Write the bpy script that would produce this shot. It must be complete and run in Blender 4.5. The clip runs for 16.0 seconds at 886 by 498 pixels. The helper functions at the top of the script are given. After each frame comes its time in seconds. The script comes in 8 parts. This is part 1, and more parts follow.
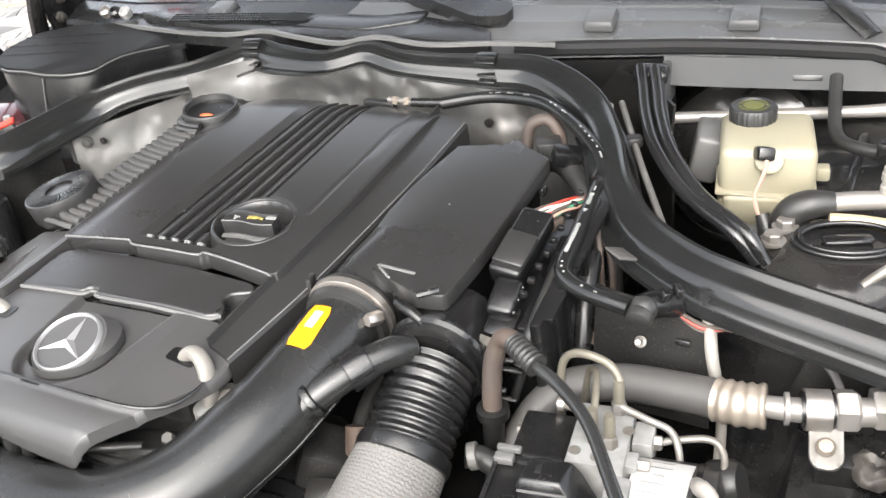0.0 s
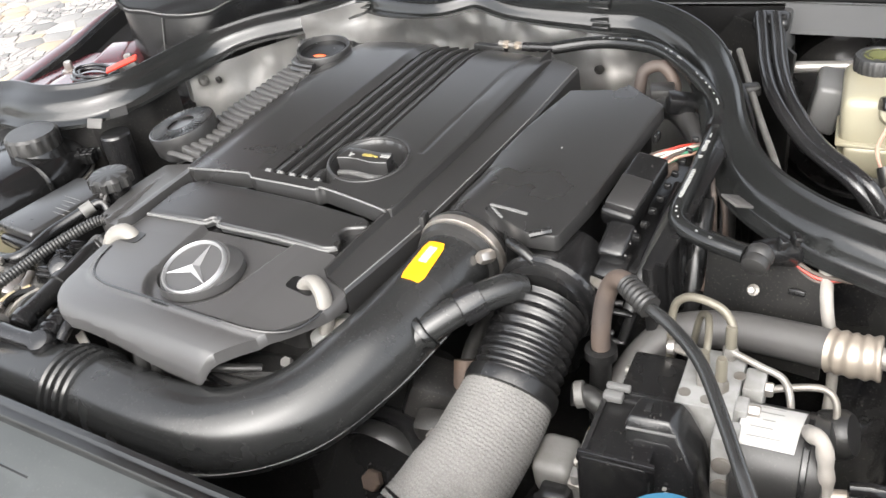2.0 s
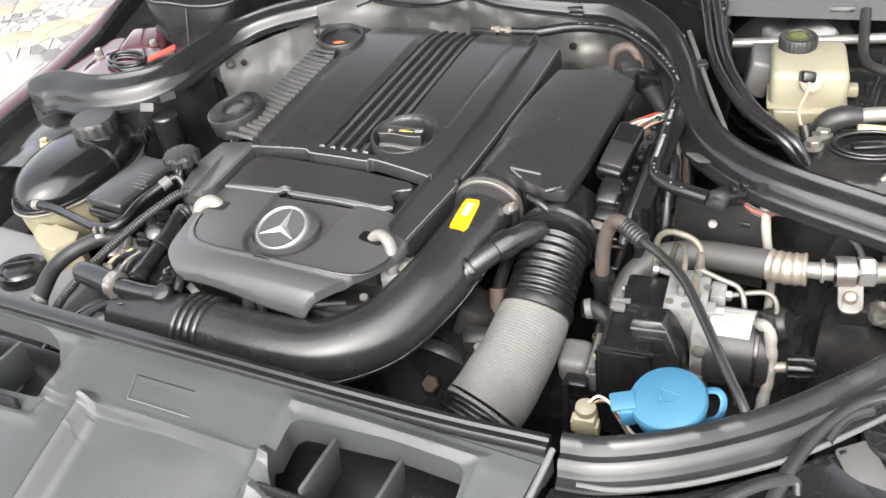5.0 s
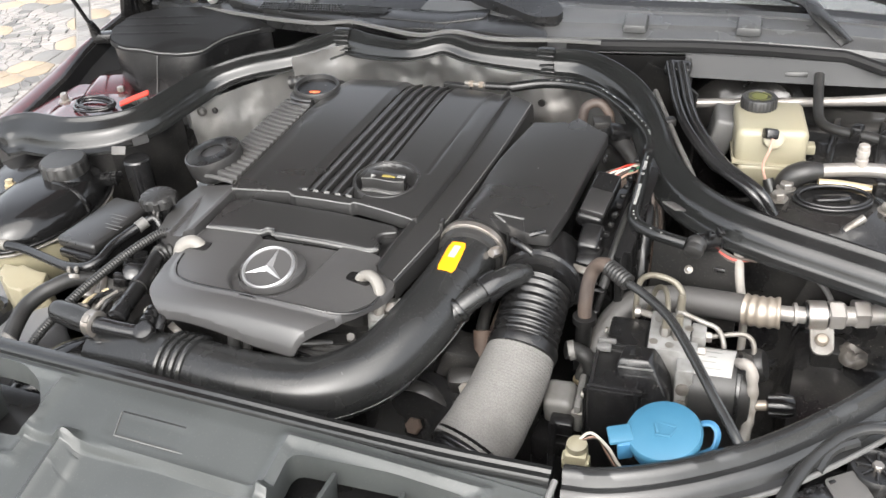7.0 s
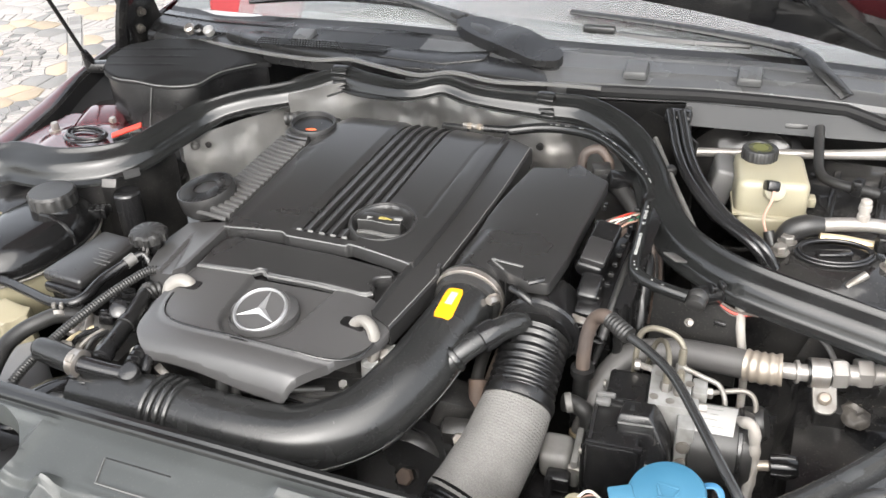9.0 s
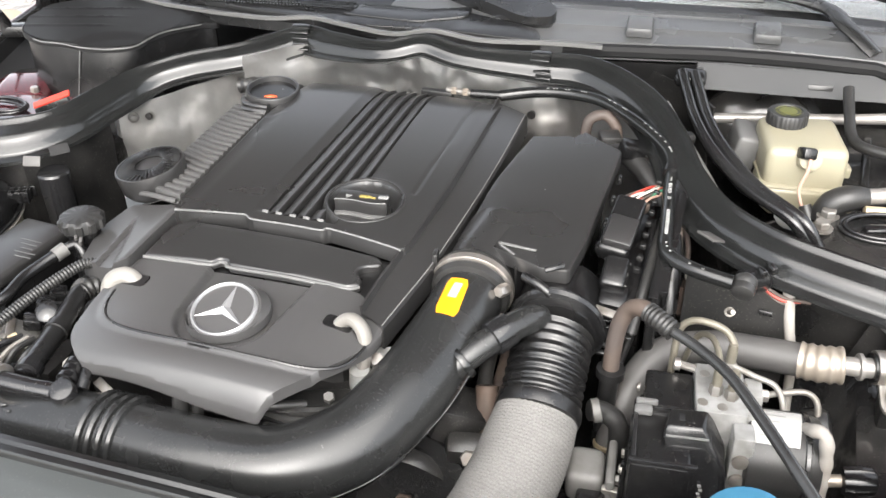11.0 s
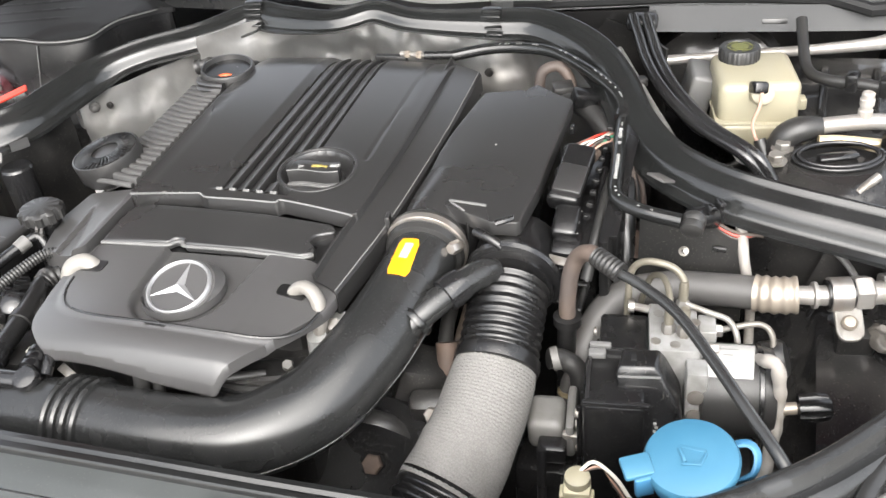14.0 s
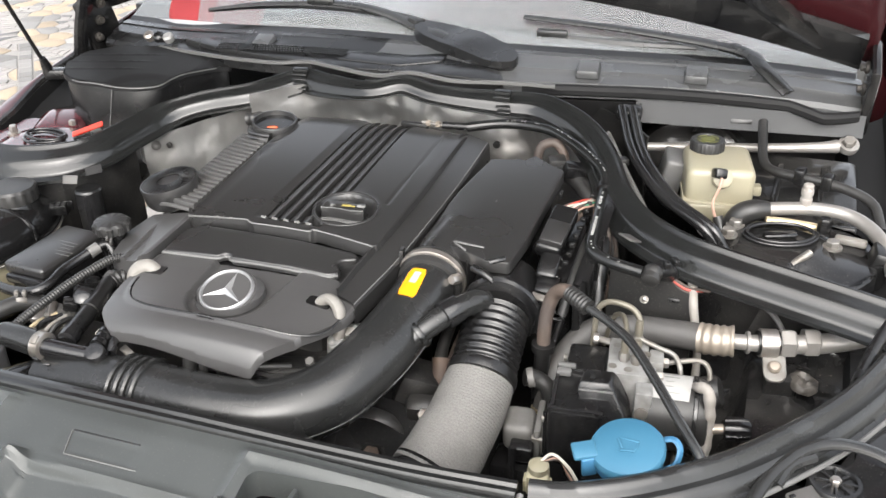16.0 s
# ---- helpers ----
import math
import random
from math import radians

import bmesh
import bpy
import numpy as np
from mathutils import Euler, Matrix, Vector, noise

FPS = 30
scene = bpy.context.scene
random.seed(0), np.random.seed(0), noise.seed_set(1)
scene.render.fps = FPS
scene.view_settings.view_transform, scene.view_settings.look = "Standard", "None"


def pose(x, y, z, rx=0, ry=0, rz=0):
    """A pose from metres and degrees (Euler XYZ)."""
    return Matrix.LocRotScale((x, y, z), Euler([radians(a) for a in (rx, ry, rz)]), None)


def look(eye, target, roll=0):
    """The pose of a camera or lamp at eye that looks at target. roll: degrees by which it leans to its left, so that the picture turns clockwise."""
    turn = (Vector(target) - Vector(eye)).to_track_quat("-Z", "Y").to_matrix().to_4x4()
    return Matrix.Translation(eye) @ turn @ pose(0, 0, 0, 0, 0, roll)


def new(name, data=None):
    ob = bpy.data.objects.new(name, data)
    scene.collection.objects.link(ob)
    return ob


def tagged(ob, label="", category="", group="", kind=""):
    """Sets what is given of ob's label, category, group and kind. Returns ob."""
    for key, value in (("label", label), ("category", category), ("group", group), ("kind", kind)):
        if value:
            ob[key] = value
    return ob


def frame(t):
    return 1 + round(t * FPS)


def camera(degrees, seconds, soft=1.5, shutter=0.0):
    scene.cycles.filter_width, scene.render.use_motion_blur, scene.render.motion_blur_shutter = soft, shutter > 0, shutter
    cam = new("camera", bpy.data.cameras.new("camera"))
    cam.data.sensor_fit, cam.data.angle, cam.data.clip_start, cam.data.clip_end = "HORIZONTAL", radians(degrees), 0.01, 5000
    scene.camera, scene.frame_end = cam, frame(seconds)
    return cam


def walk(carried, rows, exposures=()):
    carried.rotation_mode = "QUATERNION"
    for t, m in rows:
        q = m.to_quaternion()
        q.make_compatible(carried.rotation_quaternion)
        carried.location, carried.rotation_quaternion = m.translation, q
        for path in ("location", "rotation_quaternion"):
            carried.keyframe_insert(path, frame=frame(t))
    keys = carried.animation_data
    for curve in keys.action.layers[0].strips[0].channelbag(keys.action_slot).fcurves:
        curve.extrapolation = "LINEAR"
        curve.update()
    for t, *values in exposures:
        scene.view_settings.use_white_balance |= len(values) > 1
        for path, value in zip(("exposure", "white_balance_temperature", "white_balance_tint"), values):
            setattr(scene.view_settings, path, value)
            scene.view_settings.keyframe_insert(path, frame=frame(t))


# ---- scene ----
cam = camera(51.3, 16.0)
SKY, SUN = 0.15, 1.5
EXPOSURES = [(0.0, 2.42), (2.5, 2.25), (3.5, 2.18), (4.5, 2.34), (7.0, 2.11), (9.0, 2.16), (11.5, 2.47), (12.5, 2.63), (13.5, 2.49), (14.5, 2.24), (15.0, 2.04), (16.0, 2.0)]
PATH = [
    (0, (0.712, -0.485, 1.309), (-0.135, 1.015, 0.292), -7.4),
    (0.5, (0.707, -0.491, 1.303), (-0.148, 0.985, 0.258), -7.9),
    (1, (0.693, -0.511, 1.309), (-0.23, 0.915, 0.254), -8.4),
    (1.5, (0.692, -0.516, 1.309), (-0.284, 0.864, 0.24), -8.6),
    (2, (0.695, -0.518, 1.307), (-0.293, 0.847, 0.229), -8.7),
    (2.5, (0.692, -0.518, 1.308), (-0.285, 0.838, 0.208), -8.4),
    (3, (0.696, -0.512, 1.322), (-0.28, 0.825, 0.2), -9.5),
    (3.5, (0.664, -0.501, 1.381), (-0.268, 0.809, 0.19), -10.8),
    (4, (0.661, -0.57, 1.456), (-0.201, 0.777, 0.255), -9.6),
    (4.5, (0.723, -0.703, 1.485), (-0.118, 0.655, 0.282), -9.2),
    (4.7, (0.716, -0.734, 1.495), (-0.121, 0.625, 0.29), -9.1),
    (6.8, (0.654, -0.831, 1.483), (-0.046, 0.679, 0.373), -5.1),
    (7, (0.642, -0.834, 1.484), (-0.059, 0.684, 0.386), -4.4),
    (7.5, (0.617, -0.834, 1.483), (-0.109, 0.689, 0.41), -2.9),
    (8, (0.613, -0.821, 1.48), (-0.095, 0.716, 0.414), -1.8),
    (8.5, (0.611, -0.813, 1.483), (-0.071, 0.743, 0.429), -1.7),
    (9, (0.614, -0.812, 1.486), (-0.067, 0.755, 0.446), -2.2),
    (9.2, (0.606, -0.816, 1.488), (-0.065, 0.758, 0.453), -2.0),
    (11.3, (0.448, -0.635, 1.376), (-0.032, 0.975, 0.291), -0.2),
    (11.5, (0.425, -0.601, 1.379), (0.011, 1.02, 0.284), 0.1),
    (12, (0.403, -0.555, 1.371), (0.127, 1.068, 0.236), 0.4),
    (12.5, (0.417, -0.554, 1.354), (0.126, 1.014, 0.147), -0.4),
    (13, (0.431, -0.569, 1.37), (0.052, 0.969, 0.149), -3.0),
    (13.5, (0.494, -0.601, 1.382), (0.021, 0.944, 0.204), -6.1),
    (14, (0.553, -0.673, 1.371), (-0.017, 0.882, 0.251), -6.0),
    (14.5, (0.56, -0.794, 1.406), (-0.022, 0.814, 0.368), -4.7),
    (15, (0.567, -0.891, 1.428), (0.003, 0.732, 0.403), -3.1),
    (15.5, (0.596, -0.902, 1.43), (0.027, 0.733, 0.428), -2.1),
    (16, (0.623, -0.88, 1.436), (0.026, 0.764, 0.465), -1.0),
]
walk(cam, [(t, look(eye, target, roll)) for t, eye, target, roll in PATH], EXPOSURES)

# ---- light ----
world = bpy.data.worlds.new("sky")
scene.world = world
world.use_nodes = True
wn, wl = world.node_tree.nodes, world.node_tree.links
sky = wn.new("ShaderNodeTexSky")
sky.sky_type = "NISHITA"
sky.sun_disc = False
sky.sun_elevation, sky.sun_rotation = radians(44), radians(165)
sky.air_density, sky.dust_density, sky.ozone_density = 1.0, 3.0, 1.0
bg = next(n for n in wn if n.type == "BACKGROUND")
bg.inputs["Strength"].default_value = SKY
veil = wn.new("ShaderNodeHueSaturation")  # thin cloud: a paler sky
veil.inputs["Saturation"].default_value = 0.25
wl.new(sky.outputs["Color"], veil.inputs["Color"])
wl.new(veil.outputs["Color"], bg.inputs["Color"])
sun_data = bpy.data.lights.new("sun", "SUN")
sun_data.energy, sun_data.angle, sun_data.color = SUN, radians(80), (1.0, 0.95, 0.88)
sun = new("sun", sun_data)
sun.matrix_world = look((0.9, -2.7, 3.7), (0.1, 0.2, 0.8))


# ---- materials ----
def material(name, color, rough=0.5, metal=0.0, grain=900.0, bump=0.15, stain=None, stain_amount=0.35, stain_scale=9.0,
             speck=None, speck_amount=0.0, vary=0.0, spec=0.5, coat=0.0, trans=0.0, ior=1.45):
    """A surface with fine grain, large stains and small specks of dirt."""
    m = bpy.data.materials.new(name)
    m.use_nodes = True
    n, l = m.node_tree.nodes, m.node_tree.links
    b = next(x for x in n if x.type == "BSDF_PRINCIPLED")
    b.inputs["Metallic"].default_value = metal
    b.inputs["Specular IOR Level"].default_value = spec
    b.inputs["Coat Weight"].default_value = coat
    b.inputs["Coat Roughness"].default_value = 0.08
    b.inputs["Transmission Weight"].default_value = trans
    b.inputs["IOR"].default_value = ior
    co = n.new("ShaderNodeTexCoord")
    big = n.new("ShaderNodeTexNoise")
    big.inputs["Scale"].default_value, big.inputs["Detail"].default_value = stain_scale, 6.0
    l.new(co.outputs["Object"], big.inputs["Vector"])
    ramp = n.new("ShaderNodeMapRange")
    ramp.inputs["From Min"].default_value, ramp.inputs["From Max"].default_value = 0.38, 0.72
    ramp.inputs["To Max"].default_value = stain_amount
    l.new(big.outputs["Fac"], ramp.inputs["Value"])
    mix = n.new("ShaderNodeMix")
    mix.data_type = "RGBA"
    mix.inputs[6].default_value = (*color, 1)
    second = stain or tuple(min(1.0, c * 1.5 + 0.004) for c in color)
    mix.inputs[7].default_value = (*second, 1)
    l.new(ramp.outputs["Result"], mix.inputs[0])
    out = mix.outputs[2]
    if speck_amount:
        dots = n.new("ShaderNodeTexNoise")
        dots.inputs["Scale"].default_value, dots.inputs["Detail"].default_value = 420.0, 4.0
        l.new(co.outputs["Object"], dots.inputs["Vector"])
        cut = n.new("ShaderNodeMapRange")
        cut.inputs["From Min"].default_value, cut.inputs["From Max"].default_value = 0.62, 0.7
        cut.inputs["To Max"].default_value = speck_amount
        l.new(dots.outputs["Fac"], cut.inputs["Value"])
        mix2 = n.new("ShaderNodeMix")
        mix2.data_type = "RGBA"
        mix2.inputs[7].default_value = (*(speck or (0.35, 0.32, 0.28)), 1)
        l.new(out, mix2.inputs[6])
        l.new(cut.outputs["Result"], mix2.inputs[0])
        out = mix2.outputs[2]
    if vary:
        info = n.new("ShaderNodeObjectInfo")
        span = n.new("ShaderNodeMapRange")
        span.inputs["To Min"].default_value, span.inputs["To Max"].default_value = 1 - vary, 1 + vary
        l.new(info.outputs["Random"], span.inputs["Value"])
        mul = n.new("ShaderNodeMix")
        mul.data_type, mul.blend_type = "RGBA", "MULTIPLY"
        mul.inputs[0].default_value = 1.0
        l.new(out, mul.inputs[6])
        l.new(span.outputs["Result"], mul.inputs[7])
        out = mul.outputs[2]
    l.new(out, b.inputs["Base Color"])
    rr = n.new("ShaderNodeMapRange")
    rr.inputs["To Min"].default_value, rr.inputs["To Max"].default_value = max(0.02, rough - 0.08), min(1.0, rough + 0.1)
    l.new(big.outputs["Fac"], rr.inputs["Value"])
    l.new(rr.outputs["Result"], b.inputs["Roughness"])
    fine = n.new("ShaderNodeTexNoise")
    fine.inputs["Scale"].default_value, fine.inputs["Detail"].default_value = grain, 2.0
    l.new(co.outputs["Object"], fine.inputs["Vector"])
    bp = n.new("ShaderNodeBump")
    bp.inputs["Strength"].default_value, bp.inputs["Distance"].default_value = bump, min(0.004, 0.22 / grain)
    l.new(fine.outputs["Fac"], bp.inputs["Height"])
    l.new(bp.outputs["Normal"], b.inputs["Normal"])
    return m


def braided(name, color):
    """A woven glass-fibre sleeve: fine diagonal weave with fluffy grain."""
    m = material(name, color, 0.95, grain=700.0, bump=0.5, stain=tuple(c * 0.6 for c in color), stain_amount=0.6, stain_scale=16.0)
    n, l = m.node_tree.nodes, m.node_tree.links
    b = next(x for x in n if x.type == "BSDF_PRINCIPLED")
    co = next(x for x in n if x.type == "TEX_COORD")
    old = next(x for x in n if x.type == "BUMP")
    cells = n.new("ShaderNodeTexVoronoi")
    cells.inputs["Scale"].default_value = 520.0
    l.new(co.outputs["Object"], cells.inputs["Vector"])
    both = n.new("ShaderNodeMapRange")
    both.inputs["From Max"].default_value = 0.75
    both.inputs["To Min"].default_value, both.inputs["To Max"].default_value = 1.0, 0.0
    l.new(cells.outputs["Distance"], both.inputs["Value"])
    bp = n.new("ShaderNodeBump")
    bp.inputs["Strength"].default_value, bp.inputs["Distance"].default_value = 0.6, 0.0010
    l.new(both.outputs[0], bp.inputs["Height"])
    l.new(old.outputs["Normal"], bp.inputs["Normal"])
    l.new(bp.outputs["Normal"], b.inputs["Normal"])
    src = b.inputs["Base Color"].links[0].from_socket
    mx = n.new("ShaderNodeMix")
    mx.data_type, mx.blend_type = "RGBA", "MULTIPLY"
    mx.inputs[0].default_value = 0.36
    gain = n.new("ShaderNodeMapRange")
    gain.inputs["To Min"].default_value, gain.inputs["To Max"].default_value = 0.45, 1.3
    l.new(both.outputs[0], gain.inputs["Value"])
    l.new(src, mx.inputs[6])
    l.new(gain.outputs["Result"], mx.inputs[7])
    l.new(mx.outputs[2], b.inputs["Base Color"])
    return m


COVER = material("cover_plastic", (0.0158, 0.0155, 0.0155), 0.285, grain=1600, bump=0.06, stain_amount=0.3, stain_scale=5, speck_amount=0.015, spec=0.7)
COVER_FRONT = material("cover_front_plastic", (0.037, 0.0362, 0.0362), 0.34, grain=1600, bump=0.06, stain_amount=0.3, stain_scale=5, speck_amount=0.01, spec=0.65)
# EDGE paints highlights on the cover's edges; also used for other pale edges and seams.
EDGE = material("pale_edge_plastic", (0.09, 0.09, 0.0882), 0.4, grain=1500, bump=0.1)
OIL_MARK = material("worn_yellow_print", (0.20, 0.16, 0.045), 0.5)
PALE_MARK = material("worn_white_print", (0.16, 0.16, 0.155), 0.5)
RIBBED = material("matte_grey_plastic", (0.040, 0.0393, 0.0386), 0.62, grain=1500, bump=0.2, stain_amount=0.3)
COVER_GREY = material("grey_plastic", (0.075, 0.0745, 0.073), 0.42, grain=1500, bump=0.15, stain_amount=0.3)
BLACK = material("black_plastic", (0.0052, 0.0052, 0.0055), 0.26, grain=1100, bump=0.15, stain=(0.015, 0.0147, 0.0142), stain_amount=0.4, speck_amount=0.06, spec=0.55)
GLOSS = material("glossy_black_plastic", (0.008, 0.008, 0.0085), 0.15, grain=700, bump=0.02, stain=(0.02, 0.02, 0.02), stain_amount=0.5, speck_amount=0.06, spec=0.6)
TANK_BLACK = material("satin_tank_plastic", (0.006, 0.006, 0.0062), 0.16, grain=60, bump=0.03, stain=(0.012, 0.012, 0.012), stain_amount=0.5, stain_scale=10, speck_amount=0.03, spec=0.5)
PIPE = material("intake_plastic", (0.012, 0.0123, 0.0123), 0.25, grain=800, bump=0.02, stain=(0.022, 0.022, 0.022), stain_amount=0.4, stain_scale=14, speck_amount=0.03, spec=0.52)
SEAL = material("seal_rubber", (0.0080, 0.0083, 0.0083), 0.16, grain=500, bump=0.02, stain=(0.014, 0.0148, 0.0148), stain_amount=0.5, stain_scale=18, speck_amount=0.02, spec=0.54)
MATTE_RUBBER = material("matte_black_rubber", (0.008, 0.008, 0.0083), 0.6, grain=500, bump=0.1, stain=(0.016, 0.016, 0.016), spec=0.2)
WING_SEAL = material("paler_seal_rubber", (0.014, 0.0143, 0.0143), 0.22, grain=500, bump=0.02, stain=(0.026, 0.0265, 0.0265), stain_amount=0.6, stain_scale=18, speck_amount=0.02, spec=0.55)
RUBBER = material("dusty_rubber", (0.014, 0.0138, 0.0136), 0.36, grain=700, bump=0.2, stain=(0.034, 0.0332, 0.032), stain_amount=0.5, stain_scale=14, speck_amount=0.05, spec=0.42)
SCUFFED = material("scuffed_painted_steel", (0.075, 0.068, 0.06), 0.55, metal=0.2, grain=200, bump=0.5, stain=(0.012, 0.011, 0.010), stain_amount=1.0, stain_scale=60)
BROWN = material("heat_aged_rubber", (0.040, 0.031, 0.027), 0.65, grain=600, bump=0.2, stain=(0.085, 0.06, 0.045), stain_amount=0.6, stain_scale=25)
DARK = material("grimy_black_steel", (0.007, 0.007, 0.007), 0.36, grain=300, bump=0.25, stain=(0.030, 0.0285, 0.027), stain_amount=0.6, stain_scale=18, speck_amount=0.15, spec=0.5)
# Grey stain is dust film and also paints smeared reflections on the black.
BODY_BLACK = material("painted_inner_wing", (0.006, 0.006, 0.0065), 0.13, grain=20, bump=0.55, stain=(0.038, 0.0365, 0.034), stain_amount=0.65, stain_scale=10, speck_amount=0.07, spec=0.48)
MAROON = material("dark_red_paint", (0.047, 0.0105, 0.0128), 0.16, metal=0.1, grain=1500, bump=0.02, stain=(0.054, 0.0135, 0.016), coat=0.45)
GUTTER = material("dusty_black_paint", (0.014, 0.0135, 0.0135), 0.36, grain=300, bump=0.15, stain=(0.07, 0.067, 0.064), stain_amount=0.4, stain_scale=8, speck_amount=0.2)
PANEL = material("grey_front_plastic", (0.032, 0.0348, 0.0342), 0.36, grain=1300, bump=0.14, stain=(0.056, 0.0600, 0.0590), stain_amount=0.7, stain_scale=6, speck_amount=0.06)
FOIL = material("heat_shield_aluminium", (0.215, 0.2135, 0.210), 0.44, metal=0.7, grain=38, bump=0.35, stain=(0.17, 0.16, 0.147), stain_amount=0.7, stain_scale=9, speck=(0.10, 0.09, 0.08), speck_amount=0.2)
ALU = material("cast_aluminium", (0.255, 0.255, 0.250), 0.5, metal=0.35, grain=400, bump=0.35, stain=(0.13, 0.125, 0.115), stain_amount=0.85, stain_scale=45)
STEEL = material("zinc_steel", (0.34, 0.323, 0.306), 0.36, metal=0.85, grain=900, bump=0.1, stain=(0.24, 0.20, 0.16), stain_amount=0.7, stain_scale=60)
DULL = material("dull_dirty_steel", (0.17, 0.163, 0.152), 0.45, metal=0.45, grain=500, bump=0.2, stain=(0.09, 0.076, 0.06), stain_amount=0.8, stain_scale=50)
CAST = material("dull_grey_casting", (0.10, 0.098, 0.094), 0.55, metal=0.1, grain=400, bump=0.3, stain=(0.055, 0.052, 0.047), stain_amount=0.8, stain_scale=40)
GREY_RUBBER = material("grey_dusty_rubber", (0.046, 0.0445, 0.043), 0.5, grain=600, bump=0.2, stain=(0.075, 0.071, 0.067), stain_amount=0.5, stain_scale=20)
CRIMP = material("beige_zinc_crimp", (0.225, 0.197, 0.165), 0.4, metal=0.5, grain=500, bump=0.2, stain=(0.24, 0.2, 0.16), stain_amount=0.6, stain_scale=40)
CHROME = material("brushed_badge_metal", (0.27, 0.27, 0.274), 0.34, metal=0.6, grain=900, bump=0.05, stain=(0.28, 0.28, 0.28))
BRASSY = material("yellow_zinc", (0.5, 0.42, 0.28), 0.45, metal=0.7, grain=700, bump=0.15, stain=(0.35, 0.26, 0.15), stain_amount=0.6, stain_scale=50)
PALE_PIPE = material("bare_aluminium_pipe", (0.215, 0.206, 0.195), 0.40, metal=0.5, grain=800, bump=0.15, stain=(0.18, 0.165, 0.15), stain_amount=0.8, stain_scale=35)
WRAP = material("white_tape_wrap", (0.215, 0.203, 0.188), 0.65, grain=250, bump=0.5, stain=(0.17, 0.15, 0.13), stain_amount=0.8, stain_scale=40)
OLIVE = material("brake_line_coat", (0.125, 0.115, 0.092), 0.45, metal=0.2, grain=800, bump=0.1, stain=(0.08, 0.070, 0.052), stain_amount=0.7, stain_scale=40)
CREAM = material("cream_polythene", (0.200, 0.186, 0.136), 0.36, grain=300, bump=0.08, stain=(0.23, 0.20, 0.132), stain_amount=0.6, stain_scale=11, speck=(0.25, 0.18, 0.10), speck_amount=0.15)
TANK_BASE = material("aged_tank_plastic", (0.30, 0.275, 0.19), 0.45, grain=400, bump=0.1, stain=(0.15, 0.13, 0.08), stain_amount=0.7)
BLUE = material("blue_plastic", (0.022, 0.088, 0.146), 0.42, grain=900, bump=0.08, stain=(0.045, 0.125, 0.185), stain_amount=0.6)
BLUE_STRAP = material("deep_blue_plastic", (0.027, 0.099, 0.18), 0.45, grain=900, bump=0.08)
YELLOW = material("yellow_sticker", (0.58, 0.235, 0.005), 0.4, grain=900, bump=0.02)
WHITE = material("white_label", (0.26, 0.258, 0.25), 0.5, grain=900, bump=0.02, stain=(0.30, 0.29, 0.275), stain_amount=0.7, stain_scale=60)
WHITE_PLASTIC = material("white_nylon", (0.1485, 0.1422, 0.1305), 0.5, grain=700, bump=0.1, stain=(0.11, 0.10, 0.088), stain_amount=0.7, stain_scale=40)
ORANGE = material("orange_plastic", (0.496, 0.08, 0.02), 0.4, grain=900, bump=0.05)
RED = material("red_plastic", (0.336, 0.028, 0.016), 0.4, grain=900, bump=0.05)
RED_PATCH = material("red_cloth", (0.20, 0.018, 0.02), 0.9, grain=600, bump=0.3)
SLEEVE = braided("grey_braided_sleeve", (0.132, 0.128, 0.1224))
LAMP_GREY = material("pale_grey_lamp_plastic", (0.125, 0.126, 0.129), 0.45, grain=600, bump=0.05, stain=(0.11, 0.112, 0.118), stain_amount=0.6, stain_scale=12)
MUD = material("dried_mud", (0.085, 0.074, 0.06), 0.9, grain=200, bump=0.4, stain=(0.06, 0.052, 0.042), stain_amount=0.6, stain_scale=60, vary=0.3)
RUST = material("rusty_steel", (0.05, 0.033, 0.024), 0.75, grain=300, bump=0.4, stain=(0.035, 0.028, 0.025), stain_amount=0.8, stain_scale=40)
LIME_MARK = material("yellow_green_print", (0.070, 0.073, 0.022), 0.5)
PINK_WIRE = material("pale_brown_wire", (0.28, 0.17, 0.13), 0.5)
GREEN_WIRE = material("green_wire", (0.025, 0.14, 0.08), 0.4)
WHITE_WIRE = material("white_wire", (0.45, 0.42, 0.37), 0.4)
COWL = material("cowl_plastic", (0.046, 0.047, 0.048), 0.26, grain=1000, bump=0.1, stain=(0.075, 0.075, 0.075), stain_amount=0.5, stain_scale=6, speck_amount=0.06)
VALANCE = material("valance_plastic", (0.05, 0.051, 0.052), 0.62, grain=1000, bump=0.1, stain=(0.07, 0.07, 0.07), stain_amount=0.4, stain_scale=8, spec=0.12)
FELT = material("black_felt_lining", (0.02, 0.02, 0.02), 0.9, grain=200, bump=0.5)
WIPER = material("satin_black_metal", (0.012, 0.0123, 0.0123), 0.27, grain=900, bump=0.05, stain=(0.035, 0.035, 0.035))
# Pale, partly diffuse colour stands in for the sky mirrored in the windscreen.
GLASS = material("pale_windscreen_glass", (0.40, 0.415, 0.42), 0.03, trans=0.80, ior=1.5, bump=0.0, stain=(0.52, 0.545, 0.55), stain_amount=0.5, stain_scale=3)
# DASH is light grey so that the glass above seems to reflect sky.
DASH = material("dashboard_vinyl", (0.26, 0.26, 0.265), 0.6, grain=700, bump=0.2)
MORTAR = material("pale_mortar", (0.190, 0.181, 0.171), 0.9, grain=90, bump=0.5, stain=(0.18, 0.168, 0.157), stain_amount=0.6, stain_scale=2.0)
